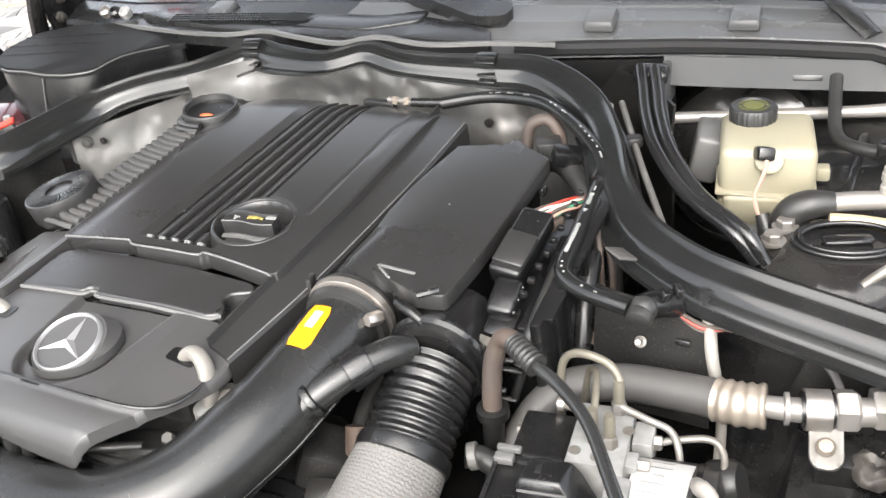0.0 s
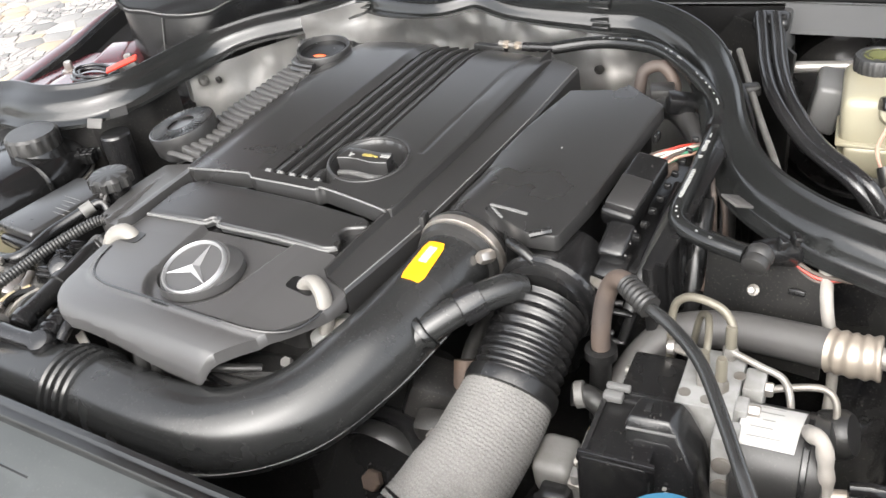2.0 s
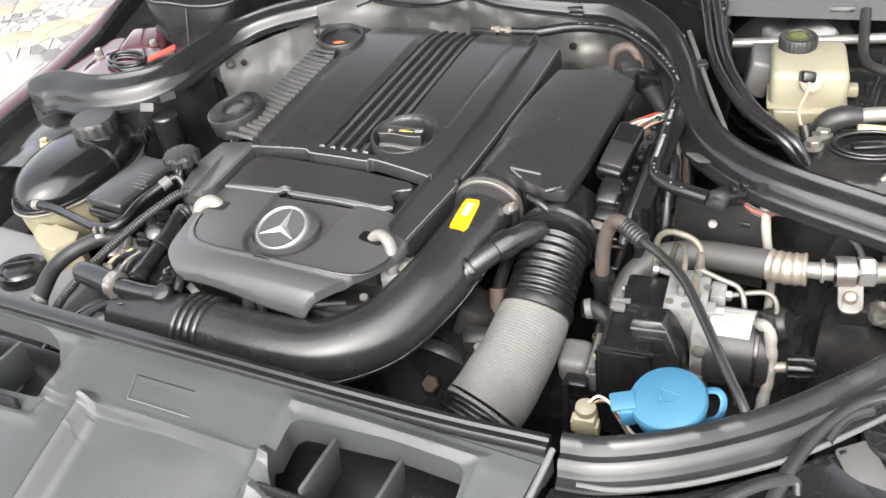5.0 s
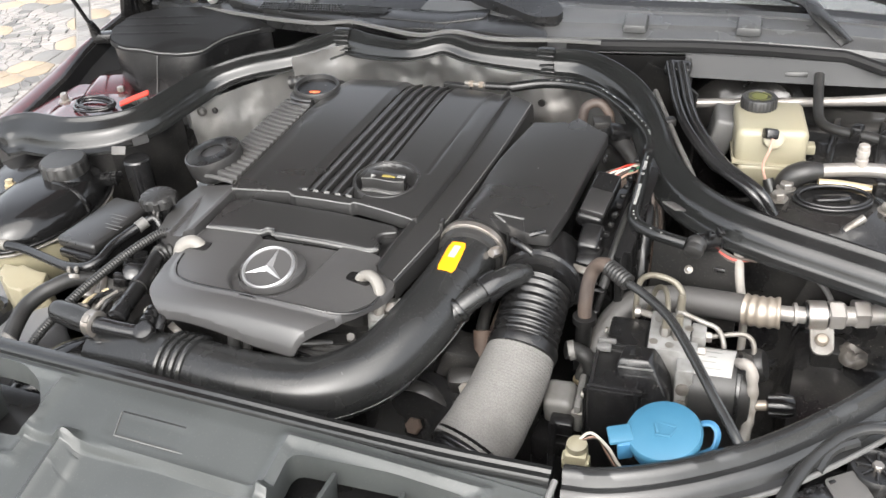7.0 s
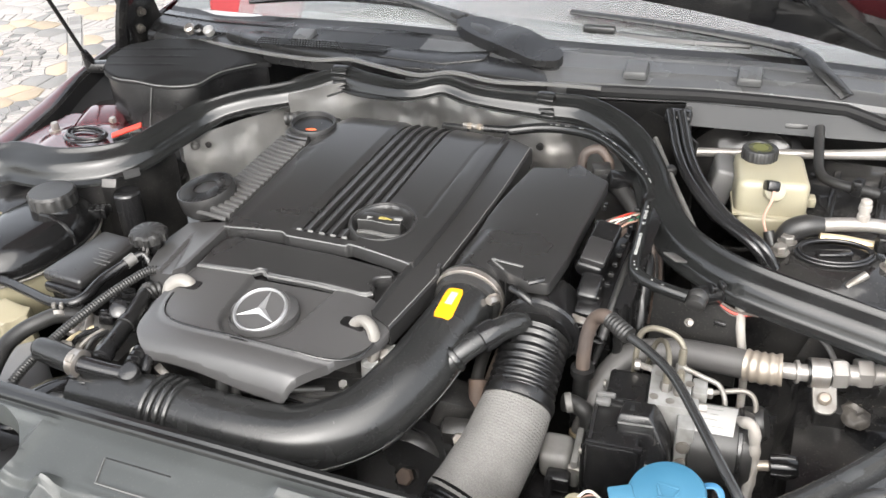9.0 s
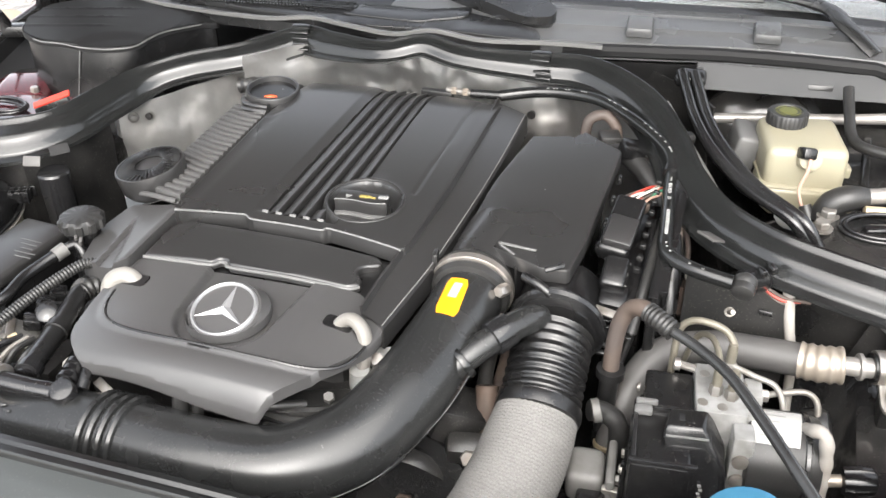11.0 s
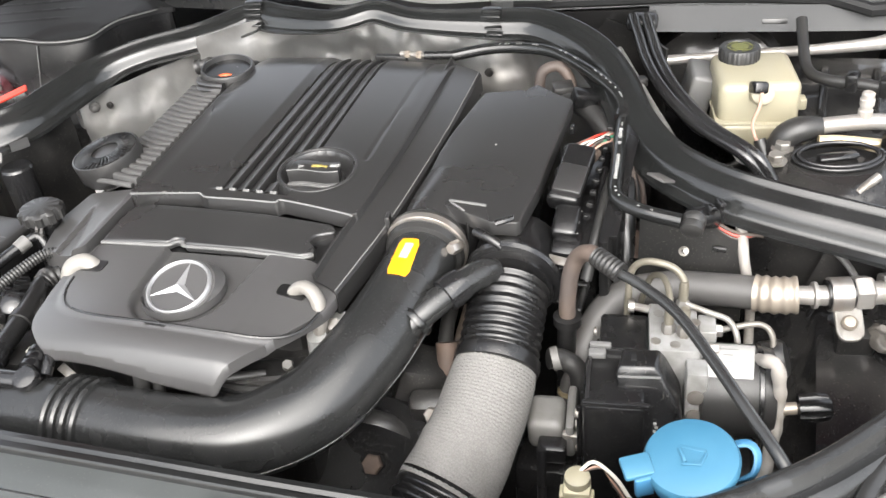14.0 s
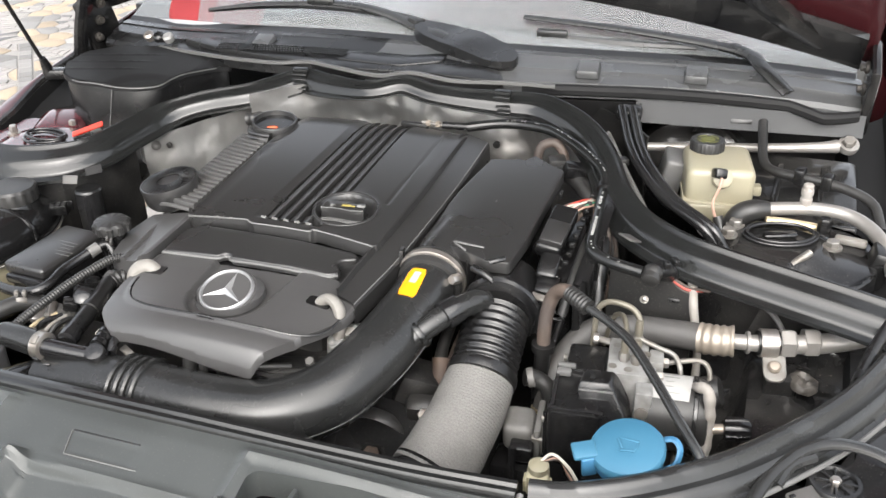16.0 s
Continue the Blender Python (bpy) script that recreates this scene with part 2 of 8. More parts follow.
BEIGE_STONE = material("beige_paving_stone", (0.235, 0.192, 0.140), 0.8, grain=60, bump=0.5, stain=(0.225, 0.18, 0.13), stain_amount=0.6, stain_scale=6, vary=0.18)
GREY_STONE = material("grey_paving_stone", (0.141, 0.137, 0.132), 0.8, grain=60, bump=0.5, stain=(0.13, 0.128, 0.125), stain_amount=0.6, stain_scale=6, vary=0.25)
WHITE_STONE = material("white_stone_chip", (0.205, 0.195, 0.185), 0.75, grain=60, bump=0.4, stain=(0.24, 0.225, 0.21), stain_amount=0.5, stain_scale=8, vary=0.15)
BLACK_STONE = material("dark_stone_chip", (0.09, 0.088, 0.086), 0.7, grain=60, bump=0.4, vary=0.35)


# ---- building helpers ----
def thing(name, at, label, category, group="", kind=""):
    return tagged(at_place(new(name), at), label, category, group, kind)


def at_place(ob, at):
    ob.location = at
    return ob


def world_place(ob):
    p = Vector((0, 0, 0))
    while ob:
        p += ob.location
        ob = ob.parent
    return p


def part(name, bm, mat, parent=None, label="", sharp=38):
    """Links a bmesh, built in world places, as one mesh object under a thing or a part."""
    me = bpy.data.meshes.new(name)
    bmesh.ops.recalc_face_normals(bm, faces=bm.faces)
    if parent:
        bmesh.ops.translate(bm, verts=bm.verts, vec=-world_place(parent))
    bm.to_mesh(me)
    bm.free()
    for p in me.polygons:
        p.use_smooth = True
    me.set_sharp_from_angle(angle=radians(sharp))
    me.materials.append(mat)
    ob = new(name, me)
    ob.parent = parent
    return tagged(ob, label)


def solo(name, bm, mat, label, category, group="", kind="", sharp=38):
    """A thing that is one mesh."""
    return tagged(part(name, bm, mat, None, "", sharp), label, category, group, kind)


def spline(pts, sub=8):
    """Points on a smooth curve through the given ones."""
    p = [Vector(q) for q in pts]
    p = [p[0] * 2 - p[1]] + p + [p[-1] * 2 - p[-2]]
    out = []
    for i in range(1, len(p) - 2):
        for k in range(sub):
            t = k / sub
            a, b, c, d = p[i - 1], p[i], p[i + 1], p[i + 2]
            out.append(0.5 * ((2 * b) + (c - a) * t + (2 * a - 5 * b + 4 * c - d) * t * t + (3 * b - a - 3 * c + d) * t ** 3))
    return out + [p[-2]]


def rings(bm, loops, caps=True, close=False):
    """Skins a row of closed loops of places."""
    vs = [[bm.verts.new(q) for q in loop] for loop in loops]
    n = len(vs[0])
    pairs = list(zip(vs, vs[1:])) + ([(vs[-1], vs[0])] if close else [])
    for a, b in pairs:
        for i in range(n):
            bm.faces.new((a[i], a[(i + 1) % n], b[(i + 1) % n], b[i]))
    if caps and not close:
        bm.faces.new(vs[0])
        bm.faces.new(vs[-1][::-1])
    return bm


def tube(pts, r, seg=14, sub=8, bm=None, wave=None, squash=1.0, raw=False):
    """A hose along a curve; r a radius or one for each point; wave(s) scales the radius at the length s."""
    bm = bm or bmesh.new()
    line = [Vector(q) for q in pts] if raw else spline(pts, sub)
    n = len(line)
    rad = [r] * n if not isinstance(r, (list, tuple)) else [float(np.interp(i / (n - 1), np.linspace(0, 1, len(r)), r)) for i in range(n)]
    tan = [(line[min(i + 1, n - 1)] - line[max(i - 1, 0)]).normalized() for i in range(n)]
    side = tan[0].orthogonal().normalized()
    if abs(tan[0].z) < 0.95:
        side = tan[0].cross(Vector((0, 0, 1))).normalized()
    loops, s = [], 0.0
    for i in range(n):
        side = (side - tan[i] * side.dot(tan[i])).normalized()
        up = side.cross(tan[i])
        s += (line[i] - line[i - 1]).length if i else 0
        q = rad[i] * (wave(s) if wave else 1)
        loops.append([line[i] + side * (q * math.cos(2 * math.pi * k / seg)) + up * (q * squash * math.sin(2 * math.pi * k / seg)) for k in range(seg)])
    return rings(bm, loops)


def corrugated(pts, r, pitch, depth, seg=14):
    """A ribbed hose; the curve is cut finely enough for each rib."""
    rough = spline(pts, 24)
    length = sum((b - a).length for a, b in zip(rough, rough[1:]))
    steps = max(8, int(length / pitch * 6))
    cum = np.cumsum([0] + [(b - a).length for a, b in zip(rough, rough[1:])])
    arr = np.array(rough)
    fine = [Vector([float(np.interp(s, cum, arr[:, k])) for k in range(3)]) for s in np.linspace(0, length, steps)]
    return tube(fine, r, seg, raw=True, wave=lambda s: 1 + depth * math.cos(2 * math.pi * s / pitch))


def sweep(pts, profile, sub=8, bm=None, size=None):
    """A section (side, up) carried along a curve, upright; side points to the curve's right."""
    bm = bm or bmesh.new()
    line = spline(pts, sub)
    n = len(line)
    loops = []
    for i in range(n):
        t = (line[min(i + 1, n - 1)] - line[max(i - 1, 0)]).normalized()
        side = t.cross(Vector((0, 0, 1))).normalized()
        up = side.cross(t)
        k = size(line[i].x) if size else 1.0
        loops.append([line[i] + side * (a * k) + up * (b * k) for a, b in profile])
    return rings(bm, loops)


def rbox(center, size, bevel=0.003, turn=(0, 0, 0), bm=None, seg=2, taper=1.0):
    """A box with rounded edges; taper scales its foot."""
    one = bmesh.new()
    bmesh.ops.create_cube(one, size=1.0)
    for v in one.verts:
        k = taper if v.co.z < 0 else 1.0
        v.co = Vector((v.co.x * size[0] * k, v.co.y * size[1] * k, v.co.z * size[2]))
    if bevel:
        bmesh.ops.bevel(one, geom=one.edges[:], offset=bevel, segments=seg, affect="EDGES", profile=0.5)
    bmesh.ops.transform(one, matrix=pose(*center, *turn), verts=one.verts)
    return joined(bm, one)


def joined(bm, one):
    if bm is None:
        return one
    me = bpy.data.meshes.new("part")
    one.to_mesh(me)
    one.free()
    bm.from_mesh(me)
    bpy.data.meshes.remove(me)
    return bm


def knitted(pts, radii, rows=0.0042, stitches=40):
    """A knitted sleeve: zigzag rows of stitches round a hose."""
    rough = spline(pts, 24)
    cum = np.cumsum([0] + [(b - a).length for a, b in zip(rough, rough[1:])])
    arr = np.array(rough)
    steps = int(cum[-1] / rows * 4)
    line = [Vector([float(np.interp(q, cum, arr[:, k])) for k in range(3)]) for q in np.linspace(0, cum[-1], steps)]
    seg = stitches * 4
    side = (line[1] - line[0]).cross(Vector((0, 0, 1))).normalized()
    loops = []
    for i, p in enumerate(line):
        t = (line[min(i + 1, steps - 1)] - line[max(i - 1, 0)]).normalized()
        side = (side - t * side.dot(t)).normalized()
        up = side.cross(t)
        q = cum[-1] * i / (steps - 1)
        base = float(np.interp(i / (steps - 1), np.linspace(0, 1, len(radii)), radii))
        loop = []
        for k in range(seg):
            a = 2 * math.pi * k / seg
            slack = 0.0012 * math.sin(q * 46 + 2 * a) + 0.0008 * math.sin(q * 95 - 3 * a) * (q / cum[-1])
            r = base + slack + 0.00075 * math.cos(2 * math.pi * (q / rows + 0.22 * math.cos(stitches * a)))
            loop.append(p + side * (r * math.cos(a)) + up * (r * math.sin(a)))
        loops.append(loop)
    return rings(bmesh.new(), loops)


def lathe(profile, center, turn=(0, 0, 0), seg=28, bm=None, lobes=0, lobe=0.0, lobe_from=0.0):
    """A turned shape: profile of (radius, height); lobes knurl the parts wider than lobe_from."""
    one = bmesh.new()
    m = pose(*center, *turn)
    loops = []
    for r, h in profile:
        loop = []
        for k in range(seg):
            a = 2 * math.pi * k / seg
            q = r * (1 + (lobe * (1 if math.cos(lobes * a) > 0 else -1) if lobes and r > lobe_from else 0))
            loop.append(m @ Vector((q * math.cos(a), q * math.sin(a), h)))
        loops.append(loop)
    rings(one, loops)
    return joined(bm, one)


def rod(a, b, r, seg=12, bm=None, r2=None):
    a, b = Vector(a), Vector(b)
    return tube([a, a.lerp(b, 0.5), b], [r, r if r2 is None else (r + r2) / 2, r if r2 is None else r2], seg, 2, bm)


def hexagon(center, r, h, turn=(0, 0, 0), bm=None):
    return lathe([(r * 0.9, 0), (r, h * 0.12), (r, h * 0.85), (r * 0.85, h)], center, turn, 6, bm)


def outline_round(poly, r, n=5):
    """Rounds the corners of a flat outline; r one radius or one for each corner."""
    out, k = [], len(poly)
    for i in range(k):
        p, a, b = Vector(poly[i]), Vector(poly[i - 1]), Vector(poly[(i + 1) % k])
        q = r[i] if isinstance(r, (list, tuple)) else r
        q = min(q, (a - p).length * 0.45, (b - p).length * 0.45)
        s, e = p + (a - p).normalized() * q, p + (b - p).normalized() * q
        for j in range(n + 1):
            t = j / n
            out.append(tuple(s * (1 - t) ** 2 + p * 2 * t * (1 - t) + e * t * t))
    return out


def shell(poly, height, cuts=(), skirt=0.02, bevel=0.003, holes=(), hole_skirt=None, bm=None, seg=2):
    """A moulded panel: an outline seen from above, lifted by height(x, y), with turned-down edges. cuts: (axis, values)."""
    one = bmesh.new()
    edges = []
    for loop in (poly, *holes):
        vs = [one.verts.new((x, y, 0)) for x, y in loop]
        edges += [one.edges.new((vs[i], vs[(i + 1) % len(vs)])) for i in range(len(vs))]
    bmesh.ops.triangle_fill(one, use_beauty=True, use_dissolve=False, edges=edges)
    for axis, values in cuts:
        no = (1, 0, 0) if axis == "x" else (0, 1, 0)
        for v in values:
            bmesh.ops.bisect_plane(one, geom=one.verts[:] + one.edges[:] + one.faces[:], dist=1e-6, plane_co=(v, v, 0), plane_no=no)
    for v in one.verts:
        v.co.z = height(v.co.x, v.co.y)
    rim = [e for e in one.edges if e.is_boundary]
    if skirt:
        made = bmesh.ops.extrude_edge_only(one, edges=rim)
        low = [v for v in made["geom"] if isinstance(v, bmesh.types.BMVert)]
        bmesh.ops.translate(one, verts=low, vec=(0, 0, -skirt))
        if bevel:
            top = [e for e in rim if e.is_valid]
            bmesh.ops.bevel(one, geom=top, offset=bevel, segments=seg, affect="EDGES", profile=0.5)
    return joined(bm, one)


def span(a, b, step):
    n = max(1, int(round((b - a) / step)))
    return [a + (b - a) * i / n for i in range(1, n)]


def bowl(x, y, cx, cy, r, soft):
    """1 inside a circle, 0 outside, with a soft rim."""
    d = math.hypot(x - cx, y - cy)
    t = min(1.0, max(0.0, (r - d) / soft + 0.5))
    return t * t * (3 - 2 * t)


def dome(cx, cy, cz, rx, ry, rz, lo=0.0, power=0.75, bm=None, seg=44, n=12, turn=0.0):
    """A rounded shell above its rim."""
    one = bmesh.new()
    loops = []
    for k in range(n + 1):
        a = (math.pi / 2) * k / n * 0.985
        w, h = math.cos(a) ** power, math.sin(a)
        loops.append([Vector((cx, cy, cz)) + Matrix.Rotation(turn, 3, "Z") @ Vector((rx * w * math.cos(2 * math.pi * j / seg), ry * w * math.sin(2 * math.pi * j / seg), lo + (rz - lo) * h)) for j in range(seg)])
    rings(one, loops)
    return joined(bm, one)


def bars(spots, size, z, mat, parent, name="print_bar"):
    """Plain bars in place of print."""
    bm = bmesh.new()
    for x, y in spots:
        rbox((x, y, z), size, 0, bm=bm)
    return part(name, bm, mat, parent)


# ---- the large structure ----
# Ground: one sheet to the horizon.
bm = bmesh.new()
vs = [bm.verts.new(p) for p in ((-400, -400, 0), (400, -400, 0), (400, 400, 0), (-400, 400, 0))]
bm.faces.new(vs)
ground = solo("ground", bm, MORTAR, "pale mortar bed of a mosaic stone pavement", "ground", kind="structure")

# Car body shell.
car = thing("car_body", (0, 0.5, 0.0), "dark red car body with an open black engine bay", "car body")


def sheet(rows, thick=0.0, bm=None):
    """A bent sheet from rows of places; each row a line of points."""
    one = bmesh.new()
    vs = [[one.verts.new(p) for p in row] for row in rows]
    for a, b in zip(vs, vs[1:]):
        for i in range(len(a) - 1):
            one.faces.new((a[i], a[i + 1], b[i + 1], b[i]))
    if thick:
        bmesh.ops.recalc_face_normals(one, faces=one.faces)
        bmesh.ops.solidify(one, geom=one.faces[:], thickness=thick)
    return joined(bm, one)


def wing_top(y):
    return 0.772 + 0.10 * (y - 0.30) + (0.0 if y < 0.6 else 0.05 * (y - 0.6))


def wing_in(y, s):
    """How far a wing's edge draws in towards the front."""
    return 0.0 if s > 0 else float(np.interp(y, (0.20, 0.36, 0.45, 0.55, 0.66), (0.044, 0.038, 0.028, 0.014, 0.0)))


def red_width(y, s):
    """Breadth of the red top beside the black turned-in edge."""
    return 0.0 if s > 0 else float(np.interp(y, (0.36, 0.50, 0.64), (0.040, 0.032, 0.004)))


def fender(s):
    """A front wing: outer skin and rolled top edge; s the side."""
    ys = [-0.30, -0.1, 0.1, 0.2, 0.3, 0.36, 0.42, 0.5, 0.55, 0.62, 0.68, 0.80, 0.95, 1.3, 1.7]
    rows = []
    for x, dz, w in ((-0.905, -0.45, 0), (-0.90, -0.2, 0), (-0.888, -0.075, 0), (-0.878, -0.024, 0), (-0.871, -0.008, 0), (-0.866, -0.004, 0.3), (-0.862, -0.003, 0.8), (-0.862, -0.006, 1.0)):
        rows.append([(s * -(x + wing_in(y, s) + w * red_width(y, s) + 0.10 * max(0.0, 0.05 - y) ** 1.2), y, wing_top(y) + dz) for y in ys])
    return sheet(rows, 0.003)


def gutter(s):
    rows = []
    for x, dz in ((-0.852, -0.012), (-0.846, -0.040), (-0.826, -0.052), (-0.79, -0.056), (-0.785, -0.09), (-0.77, -0.20)):
        rows.append([(s * -(x + wing_in(y, s) + red_width(y, s)), y, wing_top(y) + dz) for y in (-0.1, 0.1, 0.3, 0.4, 0.5, 0.6, 0.7, 0.9)])
    return sheet(rows, 0.003)


def wing_flange(s):
    """The black turned-in edge of a wing."""
    rows = []
    for x, dz in ((-0.864, -0.0045), (-0.860, -0.0030), (-0.854, -0.0050), (-0.850, -0.0120)):
        rows.append([(s * -(x + wing_in(y, s) + red_width(y, s)), y, wing_top(y) + dz) for y in (-0.05, 0.1, 0.3, 0.36, 0.42, 0.5, 0.55, 0.62, 0.68, 0.8, 0.95)])
    return sheet(rows, 0.003)


for s in (-1, 1):
    part("fender", fender(s), MAROON, car, "dark red glossy wing", 60)
    part("wing_gutter", gutter(s), MATTE_RUBBER, car, "black painted inner wing channel")
    part("wing_flange", wing_flange(s), BODY_BLACK, car, "black turned-in wing edge")
# Far side and rear closing of the bay.
part("bay_floor", rbox((0, 0.25, 0.31), (1.7, 1.3, 0.03), 0.004), DARK, car)
part("firewall", rbox((0, 0.98, 0.60), (1.64, 0.04, 0.58), 0.006), DARK, car)
for s in (-1, 1):
    part("inner_wing", rbox((s * 0.80, 0.18, 0.48), (0.03, 0.95, 0.36), 0.006), BODY_BLACK, car)
part("front_crossmember", rbox((0, -0.34, 0.52), (1.30, 0.05, 0.30), 0.008), DARK, car)

for s in (-1, 1):
    for y in (0.10, 2.86):
        wheel = part("wheel", lathe([(0.20, 0), (0.29, 0.0), (0.315, 0.03), (0.318, 0.11), (0.315, 0.19), (0.29, 0.22), (0.20, 0.22)], (s * 0.77 - 0.11, y, 0.318), (0, 90, 0), 40), RUBBER, car, "black road wheel")


def hull(stations, round_top=0.07):
    """A closed body from cross sections: y, half width, low z, high z."""
    one = bmesh.new()
    loops = []
    for y, w, lo, hi in stations:
        sec = [(-w * 0.94, lo), (w * 0.94, lo), (w, lo + 0.12), (w, hi - round_top), (w - round_top * 0.6, hi - round_top * 0.2), (w - round_top * 1.6, hi), (-w + round_top * 1.6, hi), (-w + round_top * 0.6, hi - round_top * 0.2), (-w, hi - round_top), (-w, lo + 0.12)]
        loops.append([Vector((x, y, z)) for x, z in sec])
    rings(one, loops)
    return one


part("rear_body", hull([(1.10, 0.88, 0.22, 0.86), (2.2, 0.89, 0.20, 0.93), (3.2, 0.89, 0.22, 0.96), (3.75, 0.86, 0.26, 0.95), (3.95, 0.78, 0.34, 0.88)]), MAROON, car, "dark red rear body", 40)
part("roof", hull([(1.66, 0.62, 1.26, 1.30), (1.95, 0.63, 1.30, 1.40), (2.5, 0.63, 1.32, 1.43), (3.1, 0.60, 1.28, 1.37), (3.45, 0.56, 1.10, 1.20)], 0.02), MAROON, car, "dark red roof", 40)
for s in (-1, 1):
    part("roof_pillar", rod((s * 0.73, 0.98, 0.96), (s * 0.62, 1.70, 1.30), 0.028, 10), MAROON, car)
    part("roof_pillar", rod((s * 0.72, 3.30, 0.94), (s * 0.56, 3.05, 1.30), 0.04, 10), MAROON, car)
part("front_bumper", hull([(-0.60, 0.62, 0.24, 0.58), (-0.54, 0.76, 0.22, 0.66), (-0.46, 0.82, 0.22, 0.69), (-0.28, 0.87, 0.24, 0.66)], 0.05), MAROON, car, "dark red front bumper", 40)
part("subframe", rbox((0, 0.1, 0.31), (1.40, 0.08, 0.06), 0.01), DARK, car)

# Right wing shelf: the painted rail below the pipes.
rows = []
for y, z in ((0.262, 0.74), (0.255, 0.69), (0.235, 0.655), (0.18, 0.645), (0.10, 0.63), (0.0, 0.60), (-0.08, 0.56), (-0.12, 0.47)):
    rows.append([(x, y + 0.10 * (x - 0.7), z + 0.03 * math.sin(9 * (x - 0.6)) - (0.06 if x < 0.66 else 0.0)) for x in (0.60, 0.65, 0.67, 0.70, 0.74, 0.78, 0.84)])
part("wing_rail", sheet(rows, 0.004), BODY_BLACK, car, "dirty gloss-black painted rail", 60)
MUD_ROWS = rows
rows = []
for y, z in ((0.24, 0.72), (0.22, 0.64), (0.10, 0.60), (-0.05, 0.58), (-0.20, 0.50)):
    rows.append([(x, y, z) for x in (-0.80, -0.70, -0.60, -0.52)])
part("wing_rail", sheet(rows, 0.004), BODY_BLACK, car, "dirty gloss-black painted rail", 60)

# ---- bonnet seal and what carries it ----
SEAL_LINE = [(-0.726, 0.238, 0.806), (-0.700, 0.250, 0.814), (-0.655, 0.262, 0.820), (-0.575, 0.258, 0.823), (-0.505, 0.285, 0.825),
             (-0.463, 0.325, 0.829), (-0.447, 0.395, 0.834), (-0.425, 0.478, 0.841), (-0.365, 0.528, 0.855), (-0.278, 0.568, 0.868),
             (-0.204, 0.628, 0.882), (-0.140, 0.610, 0.884), (-0.050, 0.588, 0.888), (0.014, 0.607, 0.899), (0.085, 0.602, 0.888),
             (0.197, 0.615, 0.884), (0.265, 0.618, 0.884), (0.325, 0.588, 0.879), (0.378, 0.540, 0.868), (0.420, 0.468, 0.855),
             (0.452, 0.395, 0.838), (0.492, 0.335, 0.828), (0.550, 0.292, 0.822), (0.612, 0.268, 0.818), (0.690, 0.250, 0.812),
             (0.770, 0.232, 0.806), (0.84, 0.215, 0.80)]
SEAL_SECTION = [(-0.013, -0.004), (-0.0135, 0.004), (-0.011, 0.0085), (-0.0075, 0.0090), (-0.0045, 0.0072), (-0.002, 0.0022), (0.004, -0.0015), (0.012, -0.0050),
                (0.020, -0.0082), (0.0258, -0.0122), (0.0304, -0.0180), (0.0338, -0.0270), (0.0360, -0.0360), (0.0385, -0.0405), (0.0450, -0.0425), (0.0520, -0.0450),
                (0.053, -0.051), (0.040, -0.051), (0.030, -0.040), (0.022, -0.026), (0.008, -0.020), (-0.010, -0.016)]


def seal_size(x):
    """The seal is narrowest over the middle of the bulkhead."""
    return float(np.interp(x, (-0.726, -0.718, -0.70, -0.50, -0.455, -0.40, -0.36, -0.2, -0.12, -0.05, 0.09, 0.2, 0.3, 0.45, 0.8), (0.45, 0.75, 0.92, 0.86, 0.72, 0.60, 0.60, 0.62, 0.56, 0.46, 0.47, 0.60, 0.66, 0.72, 0.76)))


seal = thing("bonnet_seal", (0, 0.6, 0.85), "long black rubber bonnet seal curving round the engine bay", "rubber seal")
part("seal_strip", sweep(SEAL_LINE, SEAL_SECTION, 7, None, seal_size), SEAL, seal, "", 50)


def seal_clip(x, y, z, turn):
    bm = bmesh.new()
    for k in range(4):
        bm = rbox((x + 0.003 * k, y - 0.010 - 0.0055 * k, z - 0.001 - 0.0070 * k), (0.030 - 0.002 * k, 0.008, 0.0030), 0.0012, (38, 0, turn), bm)
    rbox((x, y - 0.001, z + 0.0035), (0.030, 0.014, 0.008), 0.003, (10, 0, turn), bm)
    return part("seal_clip", bm, SEAL, seal, "ribbed rubber joint")


seal_clip(0.197, 0.617, 0.884, 0)
seal_clip(-0.204, 0.626, 0.884, 8)
part("seal_flap", rbox((0.481, 0.283, 0.8150), (0.027, 0.022, 0.003), 0.001, (-22, 0, -40)), GREY_RUBBER, seal, "torn grey rubber flap")
part("seal_flap", rbox((-0.457, 0.249, 0.789), (0.026, 0.003, 0.015), 0.001, (-32, 0, 14)), GREY_RUBBER, seal, "torn grey rubber flap")
part("seal_flap", rbox((-0.425, 0.273, 0.801), (0.028, 0.003, 0.015), 0.001, (-32, -8, 34)), MATTE_RUBBER, seal, "torn black rubber flap")


def under_seal(i0, i1, inset, drop_to, lean=0.0):
    """The upright wall below a stretch of the seal."""
    line = spline(SEAL_LINE, 5)[i0 * 5:i1 * 5 + 1]
    rows = [[], [], [], []]
    for i, p in enumerate(line):
        q = line[min(i + 1, len(line) - 1)] - line[max(i - 1, 0)]
        side = q.cross(Vector((0, 0, 1))).normalized()
        for k, (d, z) in enumerate(((inset, p.z - 0.03), (inset + 0.004, p.z - 0.07), (inset + lean * 0.6, p.z - 0.13), (inset + lean, drop_to))):
            w = p + side * d
            rows[k].append((w.x, w.y, z))
    return rows


